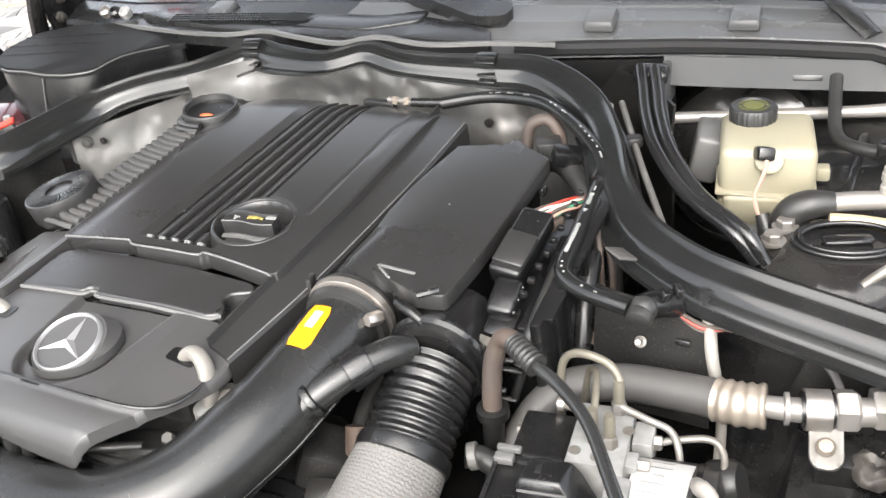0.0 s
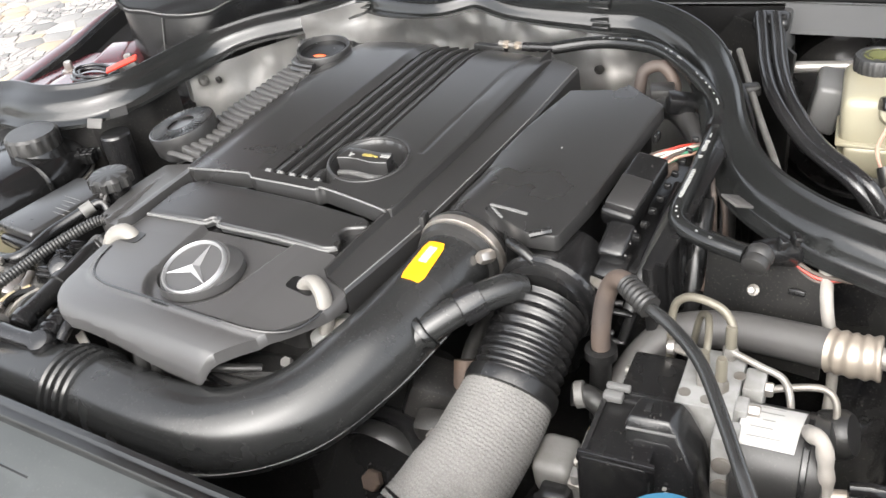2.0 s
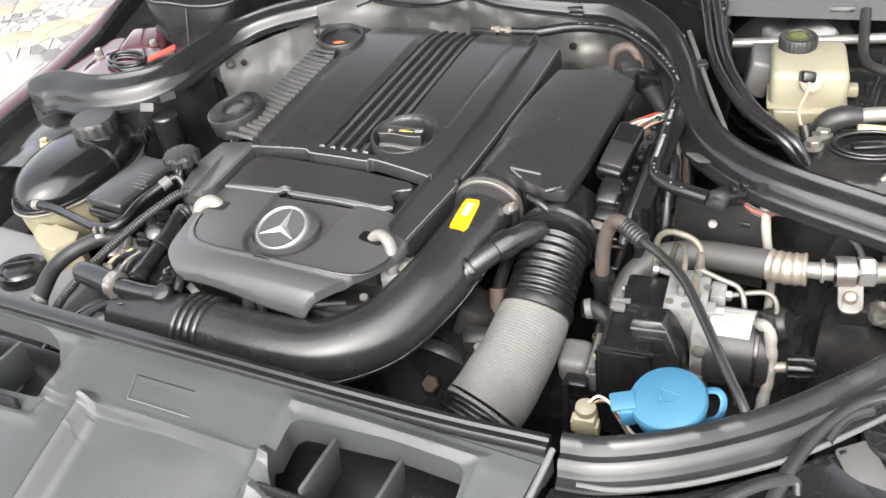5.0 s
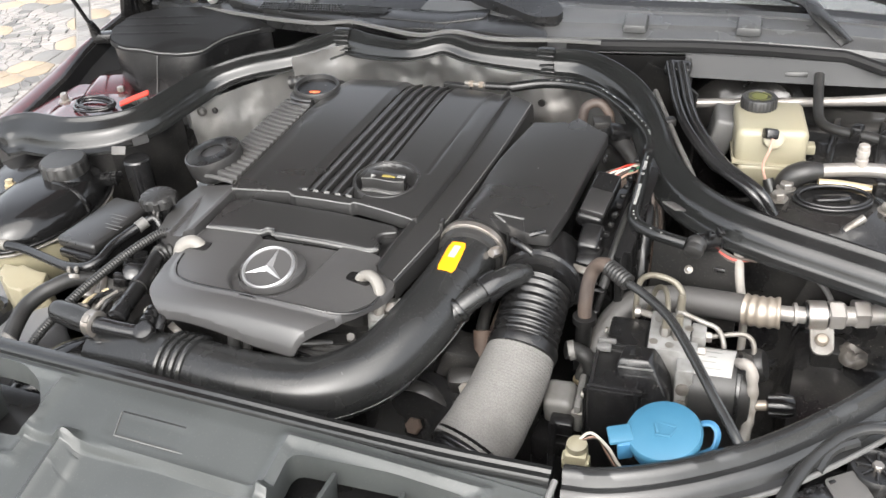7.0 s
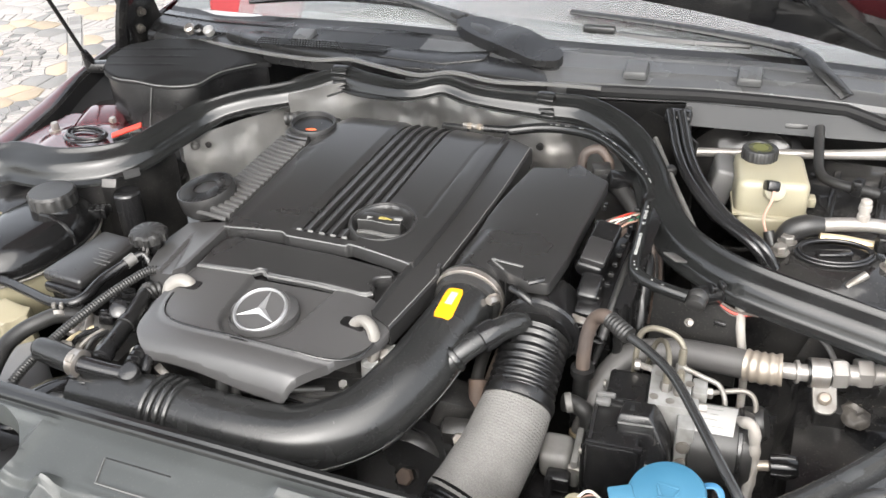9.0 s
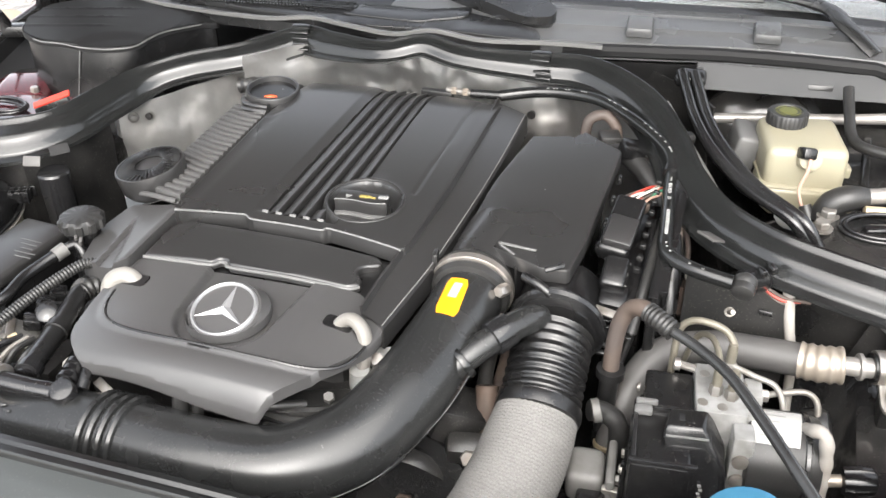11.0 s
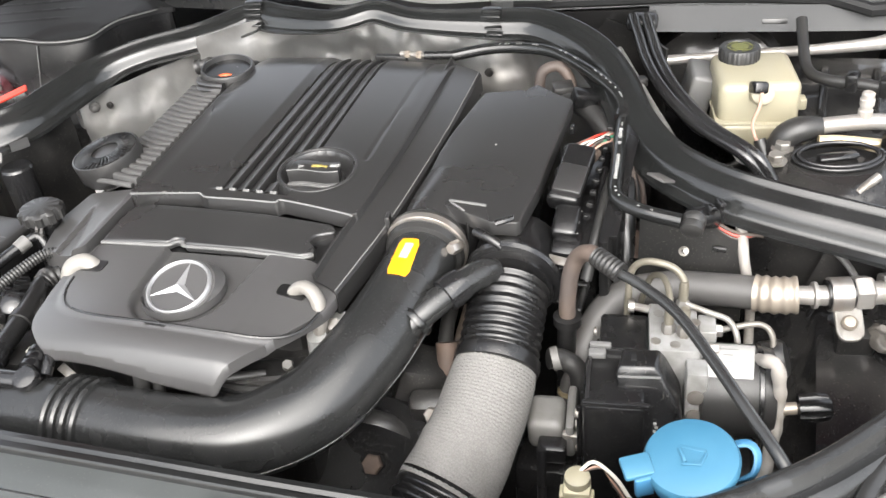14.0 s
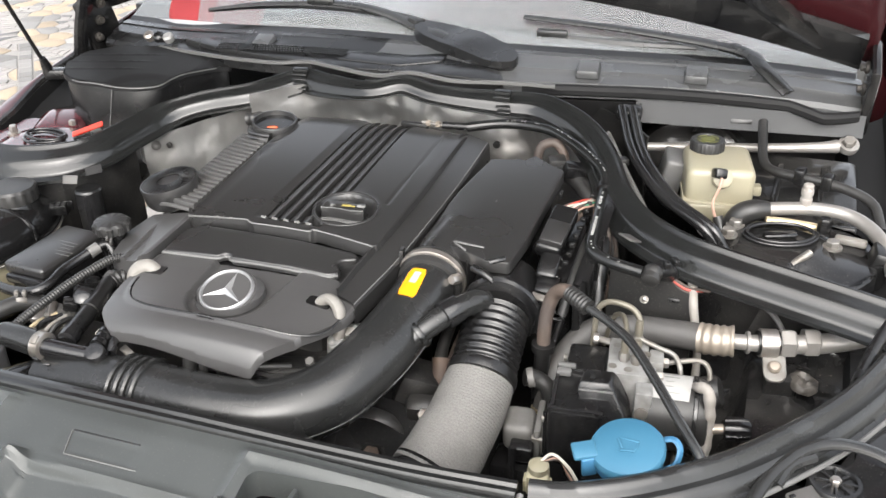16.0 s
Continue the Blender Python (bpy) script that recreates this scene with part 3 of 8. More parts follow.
part("bay_partition", sheet(under_seal(4, 6, 0.014, 0.45), 0.004), DARK, car, "grimy black partition wall")
part("bay_partition", sheet(under_seal(0, 4, 0.010, 0.45), 0.004), GUTTER, car, "dusty grey partition wall")
part("partition_bolt", lathe([(0.007, 0), (0.007, 0.003), (0.004, 0.006)], (0.745, 0.258, 0.752), (90, 0, 0), 12), DULL, car, "dull round bolt head")
part("bay_partition", sheet(under_seal(18, 26, -0.022, 0.45), 0.004), BODY_BLACK, car, "gloss black painted partition wall")
part("bulkhead", sheet(under_seal(8, 18, -0.105, 0.45), 0.004), DARK, car, "grimy black bulkhead")

# Aluminium heat shield behind the engine: bulging sheet with stains.
shield = thing("heat_shield", (0, 0.62, 0.7), "stained crumpled aluminium heat shield on the bulkhead", "heat shield")
rows = []
for z in np.linspace(0.868, 0.62, 26):
    row = []
    for x in np.linspace(-0.26, 0.40, 90):
        y = 0.655 - 0.03 * max(0, (abs(x - 0.05) - 0.12)) / 0.2 - (0.10 * max(0, x - 0.24) / 0.16) - (0.16 * max(0, -0.15 - x) / 0.16)
        y += 0.016 * noise.noise((x * 11, z * 14, 1.0)) + 0.010 * abs(noise.noise((x * 26, z * 34, 4.0))) + 0.004 * noise.noise((x * 60, z * 60, 2.0)) + 0.5 * (0.79 - z) * (0.05 if z < 0.79 else -0.12)
        row.append((x, y, z))
    rows.append(row)
part("shield_back", sheet(rows, 0.002), FOIL, shield, "", 70)
rows = []
for f in np.linspace(1.0, 0.0, 20):
    row = []
    for t in np.linspace(0, 1, 40):
        z = 0.66 + f * (0.132 + 0.044 * t)
        x, y = -0.446 + 0.195 * t, 0.428 + 0.162 * t
        row.append((x + 0.004 * noise.noise((t * 6, z * 14, 3.0)), y + 0.009 * noise.noise((t * 5, z * 16, 7.0)) + 0.006 * abs(noise.noise((t * 12, z * 40, 5.0))), z))
    rows.append(row)
part("shield_side", sheet(rows, 0.002), FOIL, shield, "", 70)
for x, y, z, r in ((-0.404, 0.4640, 0.776, 0.0055), (0.18, 0.646, 0.777, 0.007)):
    part("bolt_hole", lathe([(r, 0), (r, 0.004), (r * 0.5, 0.005)], (x, y - 0.004, z), (90, 0, 0), 14), DARK, shield, "round dark hole")
part("edge_flange", rod((-0.444, 0.427, 0.660), (-0.443, 0.428, 0.792), 0.0030, 8), FOIL, shield, "folded shield edge")
part("washer_bolt", lathe([(0.009, 0), (0.009, 0.003), (0.005, 0.006), (0.005, 0.009), (0.003, 0.010)], (-0.424, 0.4455, 0.778), (90, 0, 40), 14), CAST, shield)

# ---- cowl, windscreen, wipers ----
cowl = thing("cowl_panel", (0, 0.72, 0.86), "grey plastic cowl panel below the windscreen", "cowl panel")


def glass_base(x):
    return 0.768 + 0.115 * x * x


def droop(x):
    """How much the cowl and the glass edge fall towards the sides."""
    if x > 0:
        return 0.022 * max(0.0, (x - 0.45) / 0.33) ** 2
    return 0.026 * min(1.0, max(0.0, (-0.15 - x) / 0.45)) ** 1.3 + 0.02 * max(0.0, -0.6 - x)


def tray_depth(x):
    """How far the tray reaches forward of the glass."""
    return float(np.interp(x, (-0.8, -0.5, -0.25, 0.2, 0.3, 0.43, 0.6, 0.8), (0.070, 0.090, 0.120, 0.112, 0.100, 0.087, 0.085, 0.080)))


rows = []
for k, (f, z) in enumerate(((1.0, 0.868), (0.98, 0.884), (0.90, 0.892), (0.72, 0.896), (0.60, 0.899), (0.54, 0.904), (0.10, 0.909), (0.06, 0.912), (-0.25, 0.913))):
    rows.append([(x, glass_base(x) - f * tray_depth(x), z - droop(x)) for x in np.linspace(-0.76, 0.79, 40)])
part("tray", sheet([row[17:] for row in rows], 0.003), COWL, cowl, "", 30)
# Left end in black: shadow put into the colour, besides the dark mesh area.
part("tray", sheet([row[:18] for row in rows], 0.003), BLACK, cowl, "tray end blackened for shadow and dark mesh", 30)
rows = []
for dy, z in ((0.004, 0.891), (-0.003, 0.889), (-0.007, 0.883), (-0.006, 0.875), (-0.001, 0.871)):
    rows.append([(x, glass_base(x) - tray_depth(x) + dy - 0.022 * max(0.0, 1 - abs(x - 0.735) / 0.06), z - 0.022 * max(0, (x - 0.45) / 0.33) ** 2 - 0.008 * max(0.0, 1 - abs(x - 0.735) / 0.06)) for x in np.linspace(0.22, 0.79, 30)])
part("edge_strip", sheet(rows, 0.004), MATTE_RUBBER, cowl, "black rubber edge", 30)
rows = []
for dy, z in ((0.000, 0.870), (-0.004, 0.853), (-0.012, 0.833)):
    rows.append([(x, glass_base(x) - tray_depth(x) + dy - 0.02 * max(0, 0.6 - x), z - 0.03 * (x - 0.42)) for x in np.linspace(0.42, 0.80, 12)])
valance = part("valance", sheet(rows, 0.003), VALANCE, cowl, "grey plastic front valance")
part("slot", rbox((0.60, glass_base(0.6) - 0.0925, 0.8420), (0.036, 0.006, 0.008), 0.001, (-20, 0, 8)), BLACK, valance, "dark slot")
part("valance_end", rbox((0.425, 0.690, 0.835), (0.012, 0.06, 0.06), 0.004), VALANCE, cowl)
rows = []
for dy, z in ((0, 0.885), (0.004, 0.865), (0.02, 0.83), (0.03, 0.78)):
    rows.append([(x, glass_base(x) - tray_depth(x) + dy, z - 0.02) for x in np.linspace(0.26, 0.43, 8)])
part("side_wall", sheet(rows, 0.003), BLACK, cowl)
for x, y in ((0.326, 0.722), (0.513, 0.750), (-0.342, 0.734)):
    clip = part("cowl_clip", rbox((x, y, 0.909 - droop(x)), (0.038, 0.040, 0.016), 0.005, (14, 0, 4), taper=1.15), COWL, cowl, "grey plastic clip")
bm = shell(outline_round([(-0.54, 0.742), (-0.44, 0.705), (-0.30, 0.672), (-0.17, 0.650), (-0.10, 0.645), (0.02, 0.655), (0.19, 0.650), (0.17, 0.690), (0.04, 0.722), (-0.12, 0.712), (-0.30, 0.724), (-0.46, 0.752)], 0.012, 3),
           lambda x, y: 0.9005 + 0.16 * (y - 0.68) - droop(x), [("x", span(-0.54, 0.2, 0.03))], 0.02, 0.002)
part("intake_bed", bm, BLACK, cowl, "black plastic intake bed")
line = [(-0.60, 0.735, 0.868), (-0.50, 0.705, 0.874), (-0.38, 0.670, 0.882), (-0.27, 0.648, 0.890), (-0.20, 0.652, 0.897), (-0.13, 0.634, 0.897), (-0.04, 0.615, 0.897), (0.02, 0.628, 0.904), (0.10, 0.627, 0.897), (0.20, 0.644, 0.897), (0.28, 0.660, 0.893)]
part("edge_lip", sweep(line, [(-0.003, -0.004), (-0.003, 0.002), (0.003, 0.002), (0.003, -0.004)], 7), COVER_GREY, cowl, "pale thin edge lip")
# perforated mesh strip and service cover near the wiper
bm = bmesh.new()
for i in range(46):
    for j in range(4):
        x = -0.43 + i * 0.0064
        rbox((x + 0.002 * (j % 2), glass_base(x) - 0.090 + j * 0.0070 - 0.05 * max(0, -0.1 - x) ** 2, 0.9055 + 0.0014 * j - droop(x)), (0.0036, 0.0046, 0.0030), 0, bm=bm)
part("intake_mesh", bm, BLACK, cowl, "fine black intake mesh")
bm = shell(outline_round([(-0.155, 0.672), (-0.02, 0.668), (0.055, 0.70), (0.055, 0.735), (-0.02, 0.715), (-0.13, 0.715)], 0.012), lambda x, y: 0.902 + 0.12 * (y - 0.67) + 0.03 * max(0, x), skirt=0.014, bevel=0.002)
part("service_cover", bm, BLACK, cowl, "smooth black plastic cover")
part("cover_bolt", lathe([(0.012, 0), (0.012, 0.003), (0.007, 0.005), (0.007, 0.010), (0.003, 0.011)], (-0.134, 0.688, 0.889), (-10, 0, 0), 16), STEEL, cowl, "steel bolt and washer")

wind = thing("windscreen", (0, 0.8, 0.9), "pale reflecting windscreen of the car", "windscreen")
rows = []
for v in np.linspace(0, 1, 12):
    rows.append([(x * (1 - 0.12 * v), glass_base(x) + 0.022 + 0.82 * v - 0.05 * (x / 0.8) ** 2 * v, 0.910 - droop(x) + 0.42 * v - 0.03 * v * v) for x in np.linspace(-0.76, 0.785, 28)])
part("glass_pane", sheet(rows, 0.005), GLASS, wind, "clear laminated glass", 80).visible_shadow = False
rows = [[(x, glass_base(x) + 0.016 + 0.014 * v, 0.9125 - droop(x) + 0.0072 * v) for x in np.linspace(-0.755, 0.78, 28)] for v in (0, 0.5, 1)]
part("edge_band", sheet(rows, 0.003), GLOSS, wind, "black rubber edge band", 80)
rows = []
for v, dz in ((0.0, -0.012), (0.02, -0.030), (0.5, -0.10), (0.9, -0.14)):
    rows.append([(x * (1 - 0.1 * v), glass_base(x) + 0.03 + 0.78 * v, 0.914 + dz - 0.02 * max(0, (abs(x) - 0.45) / 0.33) ** 2 + 0.06 * v) for x in np.linspace(-0.72, 0.75, 16)])
solo("dashboard", sheet(rows, 0.01), DASH, "dashboard top, paled for the sky's reflection in the windscreen", "dashboard", sharp=60)
# Added red sheet imitates a red reflection in the windscreen.
bm = shell(outline_round([(-0.65, 0.850), (-0.41, 0.812), (-0.45, 0.95), (-0.70, 0.97)], 0.02), lambda x, y: 0.893 + 0.46 * (y - 0.84) + 0.002 * noise.noise((x * 12, y * 12, 0)), [("x", span(-0.7, -0.4, 0.03)), ("y", span(0.81, 0.97, 0.03))], skirt=0.02, bevel=0.003)
solo("red_cloth", bm, RED_PATCH, "red sheet standing in for a red reflection in the windscreen", "cloth")


def wiper(points, knee, blade, blade_lift=0.0):
    w = thing("wiper", points[0], "satin black windscreen wiper arm with its blade", "wiper", "windscreen wipers")
    bm = tube(points, [0.015, 0.017, 0.017, 0.013, 0.009], 10, 6, squash=0.45)
    part("arm", bm, WIPER, w)
    part("knee_joint", rbox(knee, (0.030, 0.020, 0.018), 0.005, (0, 10, -30)), WIPER, w)
    part("blade", tube(blade, [0.004, 0.007, 0.008, 0.007, 0.004], 6, 5, squash=1.2), BLACK, w, "black rubber blade")
    part("blade_saddle", rbox(Vector(blade[2]) + Vector((0, -0.004, 0.010)), (0.06, 0.016, 0.014), 0.004, (0, 0, 4)), WIPER, w)
    return w


wiper([(0.670, 0.758, 0.886), (0.625, 0.792, 0.914), (0.573, 0.833, 0.933), (0.374, 0.850, 0.949), (0.169, 0.861, 0.956)], (0.573, 0.832, 0.934),
      [(0.50, 0.846, 0.926), (0.36, 0.838, 0.924), (0.23, 0.842, 0.925), (0.10, 0.852, 0.928), (-0.02, 0.866, 0.932)])
wiper([(0.10, 0.745, 0.915), (0.03, 0.778, 0.930), (-0.05, 0.825, 0.935), (-0.16, 0.845, 0.955), (-0.27, 0.845, 0.960)], (-0.046, 0.822, 0.940),
      [(0.02, 0.835, 0.930), (-0.12, 0.848, 0.945), (-0.26, 0.845, 0.952), (-0.40, 0.835, 0.945), (-0.52, 0.82, 0.93)])
# Broad moulded cap over the centre wiper pivot.
bm = shell(outline_round([(-0.046, 0.806), (-0.014, 0.770), (0.080, 0.722), (0.150, 0.696), (0.192, 0.702), (0.196, 0.728), (0.160, 0.762), (0.100, 0.792), (0.040, 0.812), (-0.010, 0.822)], 0.014, 5),
           lambda x, y: 0.921 + 0.24 * (y - 0.72) + 0.008 * bowl(x, y, 0.09, 0.755, 0.03, 0.08), [("x", span(-0.05, 0.2, 0.012)), ("y", span(0.69, 0.83, 0.012))], 0.020, 0.0)
solo("wiper_pivot_cover", bm, BLACK, "broad rounded black cover over the wiper pivot", "wiper cover")
solo("wiper_pivot", lathe([(0.035, 0), (0.035, 0.012), (0.028, 0.02), (0.02, 0.022)], (0.120, 0.740, 0.893), (0, 0, 0), 20), BLACK, "black wiper pivot under its cover", "wiper pivot")

# ---- bonnet, raised above the bay ----
hood = thing("bonnet", (0, 0.84, 0.93), "raised black-lined bonnet seen from below at its hinge", "bonnet")
ANG = radians(46)


def hood_place(x, d, off=0.0):
    return (x, 0.86 - d * math.cos(ANG) + off * math.sin(ANG), 0.930 + d * math.sin(ANG) + off * math.cos(ANG))


rows = []
for v in np.linspace(0, 1, 14):
    rows.append([hood_place(x, (0.20 * (1 - (x / 0.80) ** 2)) * (1 - v) + 1.12 * v, 0.04 * (x / 0.8) ** 2 * 0 + 0.03 * math.sin(3.14 * v)) for x in np.linspace(-0.80, 0.80, 26)])
part("hood_skin", sheet(rows, 0.012), MAROON, hood, "dark red painted inner skin", 70)
# Unseen lining, added to darken what the engine cover reflects.
rows = [[hood_place(x, 0.34 + 0.50 * v, 0.03 * math.sin(3.14 * (0.19 + 0.54 * v)) - 0.024) for x in np.linspace(-0.48, 0.48, 14)] for v in np.linspace(0, 1, 8)]
part("lining", sheet(rows, 0.012), FELT, hood, "added black felt lining, out of view", 70)
rows = [[hood_place(x, 0.20 * (1 - (x / 0.80) ** 2) + 0.10 * v, -0.018) for x in np.linspace(-0.78, 0.78, 26)] for v in (0, 0.5, 1)]
part("rear_rail", sheet(rows, 0.012), BODY_BLACK, hood, "black rear edge rail", 70)
for s in (-1, 1):
    bm = tube([hood_place(s * 0.70, 0.07, -0.012), hood_place(s * 0.60, 0.22, -0.03), hood_place(s * 0.48, 0.45, -0.03), hood_place(s * 0.45, 0.9, -0.02)], [0.03, 0.035, 0.03, 0.02], 8, 6, squash=0.6)
    part("stiffener", bm, BODY_BLACK, hood)
for s in (1, -1):
    hinge = part("hinge_plate", rbox((s * 0.80, 0.80, 0.895), (0.016, 0.10, 0.13), 0.005, (18, 0, 0)), BODY_BLACK, hood, "black steel hinge plate")
    for k in range(3):
        part("hinge_bolt", lathe([(0.011, 0), (0.011, 0.004), (0.007, 0.005), (0.007, 0.012), (0.004, 0.013)], (s * 0.792, 0.78 + 0.012 * k, 0.86 + 0.035 * k), (0, -90 * s, 0), 12), SCUFFED, hinge)
bm = tube([(-0.812, 0.74, 0.835), (-0.79, 0.73, 0.90), (-0.775, 0.74, 0.97), (-0.77, 0.76, 1.06), (-0.77, 0.74, 1.15)], [0.018, 0.015, 0.013, 0.014, 0.015], 8, 6, squash=0.7)
part("hinge_arm", bm, BODY_BLACK, hood)
strut = thing("gas_strut", (-0.83, 0.65, 0.82), "thin black gas strut holding the bonnet", "gas strut")
part("strut_tube", rod((-0.832, 0.645, 0.835), (-0.766, 0.335, 1.41), 0.0045, 10), WIPER, strut)
part("strut_end", tube([(-0.832, 0.65, 0.815), (-0.832, 0.648, 0.83), (-0.831, 0.640, 0.850)], [0.012, 0.011, 0.007], 10, 4), BLACK, strut)
part("strut_mount", rbox((-0.815, 0.66, 0.812), (0.055, 0.03, 0.022), 0.006, (0, 0, 20)), BLACK, strut)


# ---- engine and its cover ----
engine = thing("engine_block", (0, 0.22, 0.33), "grimy dark engine block below its plastic cover", "engine")
part("block", rbox((0, 0.24, 0.53), (0.30, 0.58, 0.40), 0.02), DARK, engine)
part("head", rbox((0, 0.25, 0.727), (0.27, 0.50, 0.07), 0.015), DARK, engine)
part("accessory_case", rbox((0.13, 0.075, 0.52), (0.20, 0.12, 0.28), 0.02), DARK, engine)
part("gearbox_side", rbox((-0.24, 0.30, 0.48), (0.2, 0.45, 0.26), 0.03), DARK, engine)
casting = part("front_casting", rbox((0.105, -0.034, 0.710), (0.10, 0.05, 0.036), 0.010, (18, 4, 24), seg=3), DARK, engine, "grimy front casting")
for x, y, z in ((0.086, -0.052, 0.730), (0.128, -0.026, 0.732)):
    part("casting_bolt", hexagon((x, y, z), 0.0065, 0.008, (30, 10, 0)), CAST, casting, "dull bolt head")
part("casting_boss", rod((0.148, 0.012, 0.715), (0.150, 0.006, 0.752), 0.014, 14, r2=0.011), ALU, casting, "pale alloy boss")
part("front_cable", tube([(-0.02, -0.070, 0.735), (0.03, -0.078, 0.742), (0.075, -0.070, 0.745), (0.11, -0.045, 0.735)], 0.005, 10, 6), RUBBER, engine, "dusty cable")
part("front_cable", tube([(0.00, -0.060, 0.725), (0.045, -0.082, 0.738), (0.07, -0.075, 0.732)], 0.0032, 8, 6), DULL, engine, "bare cable")
pulley = part("pulley", lathe([(0.010, 0), (0.074, 0.0), (0.080, 0.006), (0.072, 0.010), (0.072, 0.020), (0.080, 0.024), (0.078, 0.030), (0.05, 0.026), (0.02, 0.022), (0.004, 0.022)], (0.206, -0.004, 0.580), (50, 0, 0), 36), BLACK, engine, "dull black belt pulley")
part("pulley_bolt", hexagon((0.206, -0.024, 0.598), 0.012, 0.010, (50, 0, 0)), RUST, pulley, "rusty centre bolt")
part("drive_belt", tube([(0.13, 0.02, 0.60), (0.20, 0.00, 0.648), (0.27, 0.02, 0.60)], 0.012, 8, 8, squash=0.4), RUBBER, engine)


def cover_top(y):
    return 0.820 + 0.066 * (y - 0.155)


def groove_mid(i, y):
    return -0.040 + 0.0184 * i + 0.034 * (y - 0.175) * (1 - 0.16 * i)


def top_height(x, y):
    z = cover_top(y) - 0.20 * x * x
    back = max(0.0, y - 0.485)
    z -= 3.4 * back * back
    left = groove_mid(0, y) - 0.0165
    right = groove_mid(5, y) + 0.0016
    if y > 0.171:
        fade = min(1.0, (y - 0.171) / 0.006)
        if left < x < right:
            z -= fade * 0.0170 * min(max(0.0, (x - left) / 0.0150) * 0.30 if x < groove_mid(0, y) - 0.0017 else 1.0, (right - x) / 0.0012) * (1 - bowl(x, y, 0.068, 0.229, 0.0525, 0.005))
    z -= 0.028 * bowl(x, y, 0.068, 0.229, 0.042, 0.011)
    lip = abs(math.hypot(x - 0.068, y - 0.229) - 0.0485)
    z += 0.0010 * max(0.0, 1 - lip / 0.004)
    if abs(x - 0.118 - 0.02 * (y - 0.16)) < 0.0022 and y > 0.26:
        z -= 0.0012
    if abs(x + 0.152) < 0.0022:
        z -= 0.0016
    return z


cover = thing("engine_cover", (0, 0.2, 0.78), "matte black plastic engine cover with ribbed grooves and round badge", "engine cover")
poly = outline_round([(-0.160, 0.153), (-0.062, 0.162), (-0.048, 0.155), (0.044, 0.156), (0.049, 0.163), (0.150, 0.148), (0.157, 0.30), (0.158, 0.552), (-0.020, 0.556), (-0.148, 0.551), (-0.163, 0.40)],
                     [0.006, 0.004, 0.004, 0.004, 0.004, 0.012, 0.01, 0.012, 0.01, 0.01, 0.01], 3)
xc = span(-0.17, -0.07, 0.010) + span(-0.072, 0.064, 0.0017) + span(0.015, 0.130, 0.0026) + span(0.13, 0.16, 0.01)
yc = span(0.150, 0.176, 0.0034) + span(0.176, 0.285, 0.0026) + span(0.285, 0.555, 0.014)
top = part("top_panel", shell(poly, top_height, [("x", xc), ("y", yc)], 0.022, 0.0025), COVER, cover, "", 30)
part("bowl_rim", tube([(0.068 + 0.0478 * math.cos(a), 0.229 + 0.0478 * math.sin(a), cover_top(0.229 + 0.0478 * math.sin(a)) - 0.20 * (0.068 + 0.0478 * math.cos(a)) ** 2 - 0.0004) for a in np.linspace(0, 2 * math.pi, 60)], 0.0026, 8, 1), COVER, top, "rounded rim of the filler bowl")
for i in (0.5, 1.5, 2.5, 3.5, 4.5):
    runs = [[]]
    for y in np.linspace(0.176, 0.552, 90):
        x = groove_mid(i, y)
        if math.hypot(x - 0.068, y - 0.229) > 0.0535:
            runs[-1].append((x, y, cover_top(y) - 0.20 * x ** 2 - 3.4 * max(0.0, y - 0.485) ** 2 - 0.0002))
        elif runs[-1]:
            runs.append([])
    for line in runs:
        if len(line) > 2:
            part("groove_rib", sweep(line, [(-0.0078, -0.020), (-0.0077, -0.0052), (-0.0064, -0.0042), (0.0000, -0.0020), (0.0050, -0.0003), (0.0060, -0.0006), (0.0064, -0.0018), (0.0066, -0.020)], 1), COVER, top, "", 30)
for i in range(5):
    x = groove_mid(i, 0.172)
    # Pale chip paints the light caught by the groove's front end.
    part("groove_tip", rbox((x, 0.172, cover_top(0.172) - 0.003), (0.0085, 0.008, 0.006), 0.001, (38, 0, 0)), EDGE, top, "pale chip for the glint on a groove end")

# Right flange sloping to the air filter box.
rows = []
inner = [(0.151, 0.548), (0.152, 0.40), (0.151, 0.28), (0.147, 0.158), (0.141, 0.10), (0.140, 0.045)]
outer = [(0.198, 0.535), (0.197, 0.40), (0.192, 0.28), (0.184, 0.158), (0.174, 0.09), (0.166, 0.038)]
for t, drop in ((0.0, 0.004), (0.03, 0.013), (0.5, 0.016), (0.93, 0.020), (1.0, 0.024), (1.02, 0.050)):
    row = []
    for (xa, ya), (xb, yb) in zip(inner, outer):
        za = cover_top(ya) - (0.004 if ya < 0.15 else 0.002)
        row.append((xa + (xb - xa) * t, ya + (yb - ya) * t, za - drop))
    rows.append(row)
part("side_flange", sheet(rows, 0.003), COVER, cover, "", 20)
# Thin pale tube put in as the flange's edge highlight.
part("flange_edge", tube([(x, y, z + 0.0006) for x, y, z in rows[3]], 0.0009, 6, 4), EDGE, cover, "pale strip for the flange edge highlight")
part("flange_lug", rbox((0.182, 0.165, 0.799), (0.006, 0.016, 0.020), 0.002, (0, 0, 10)), COVER, cover)

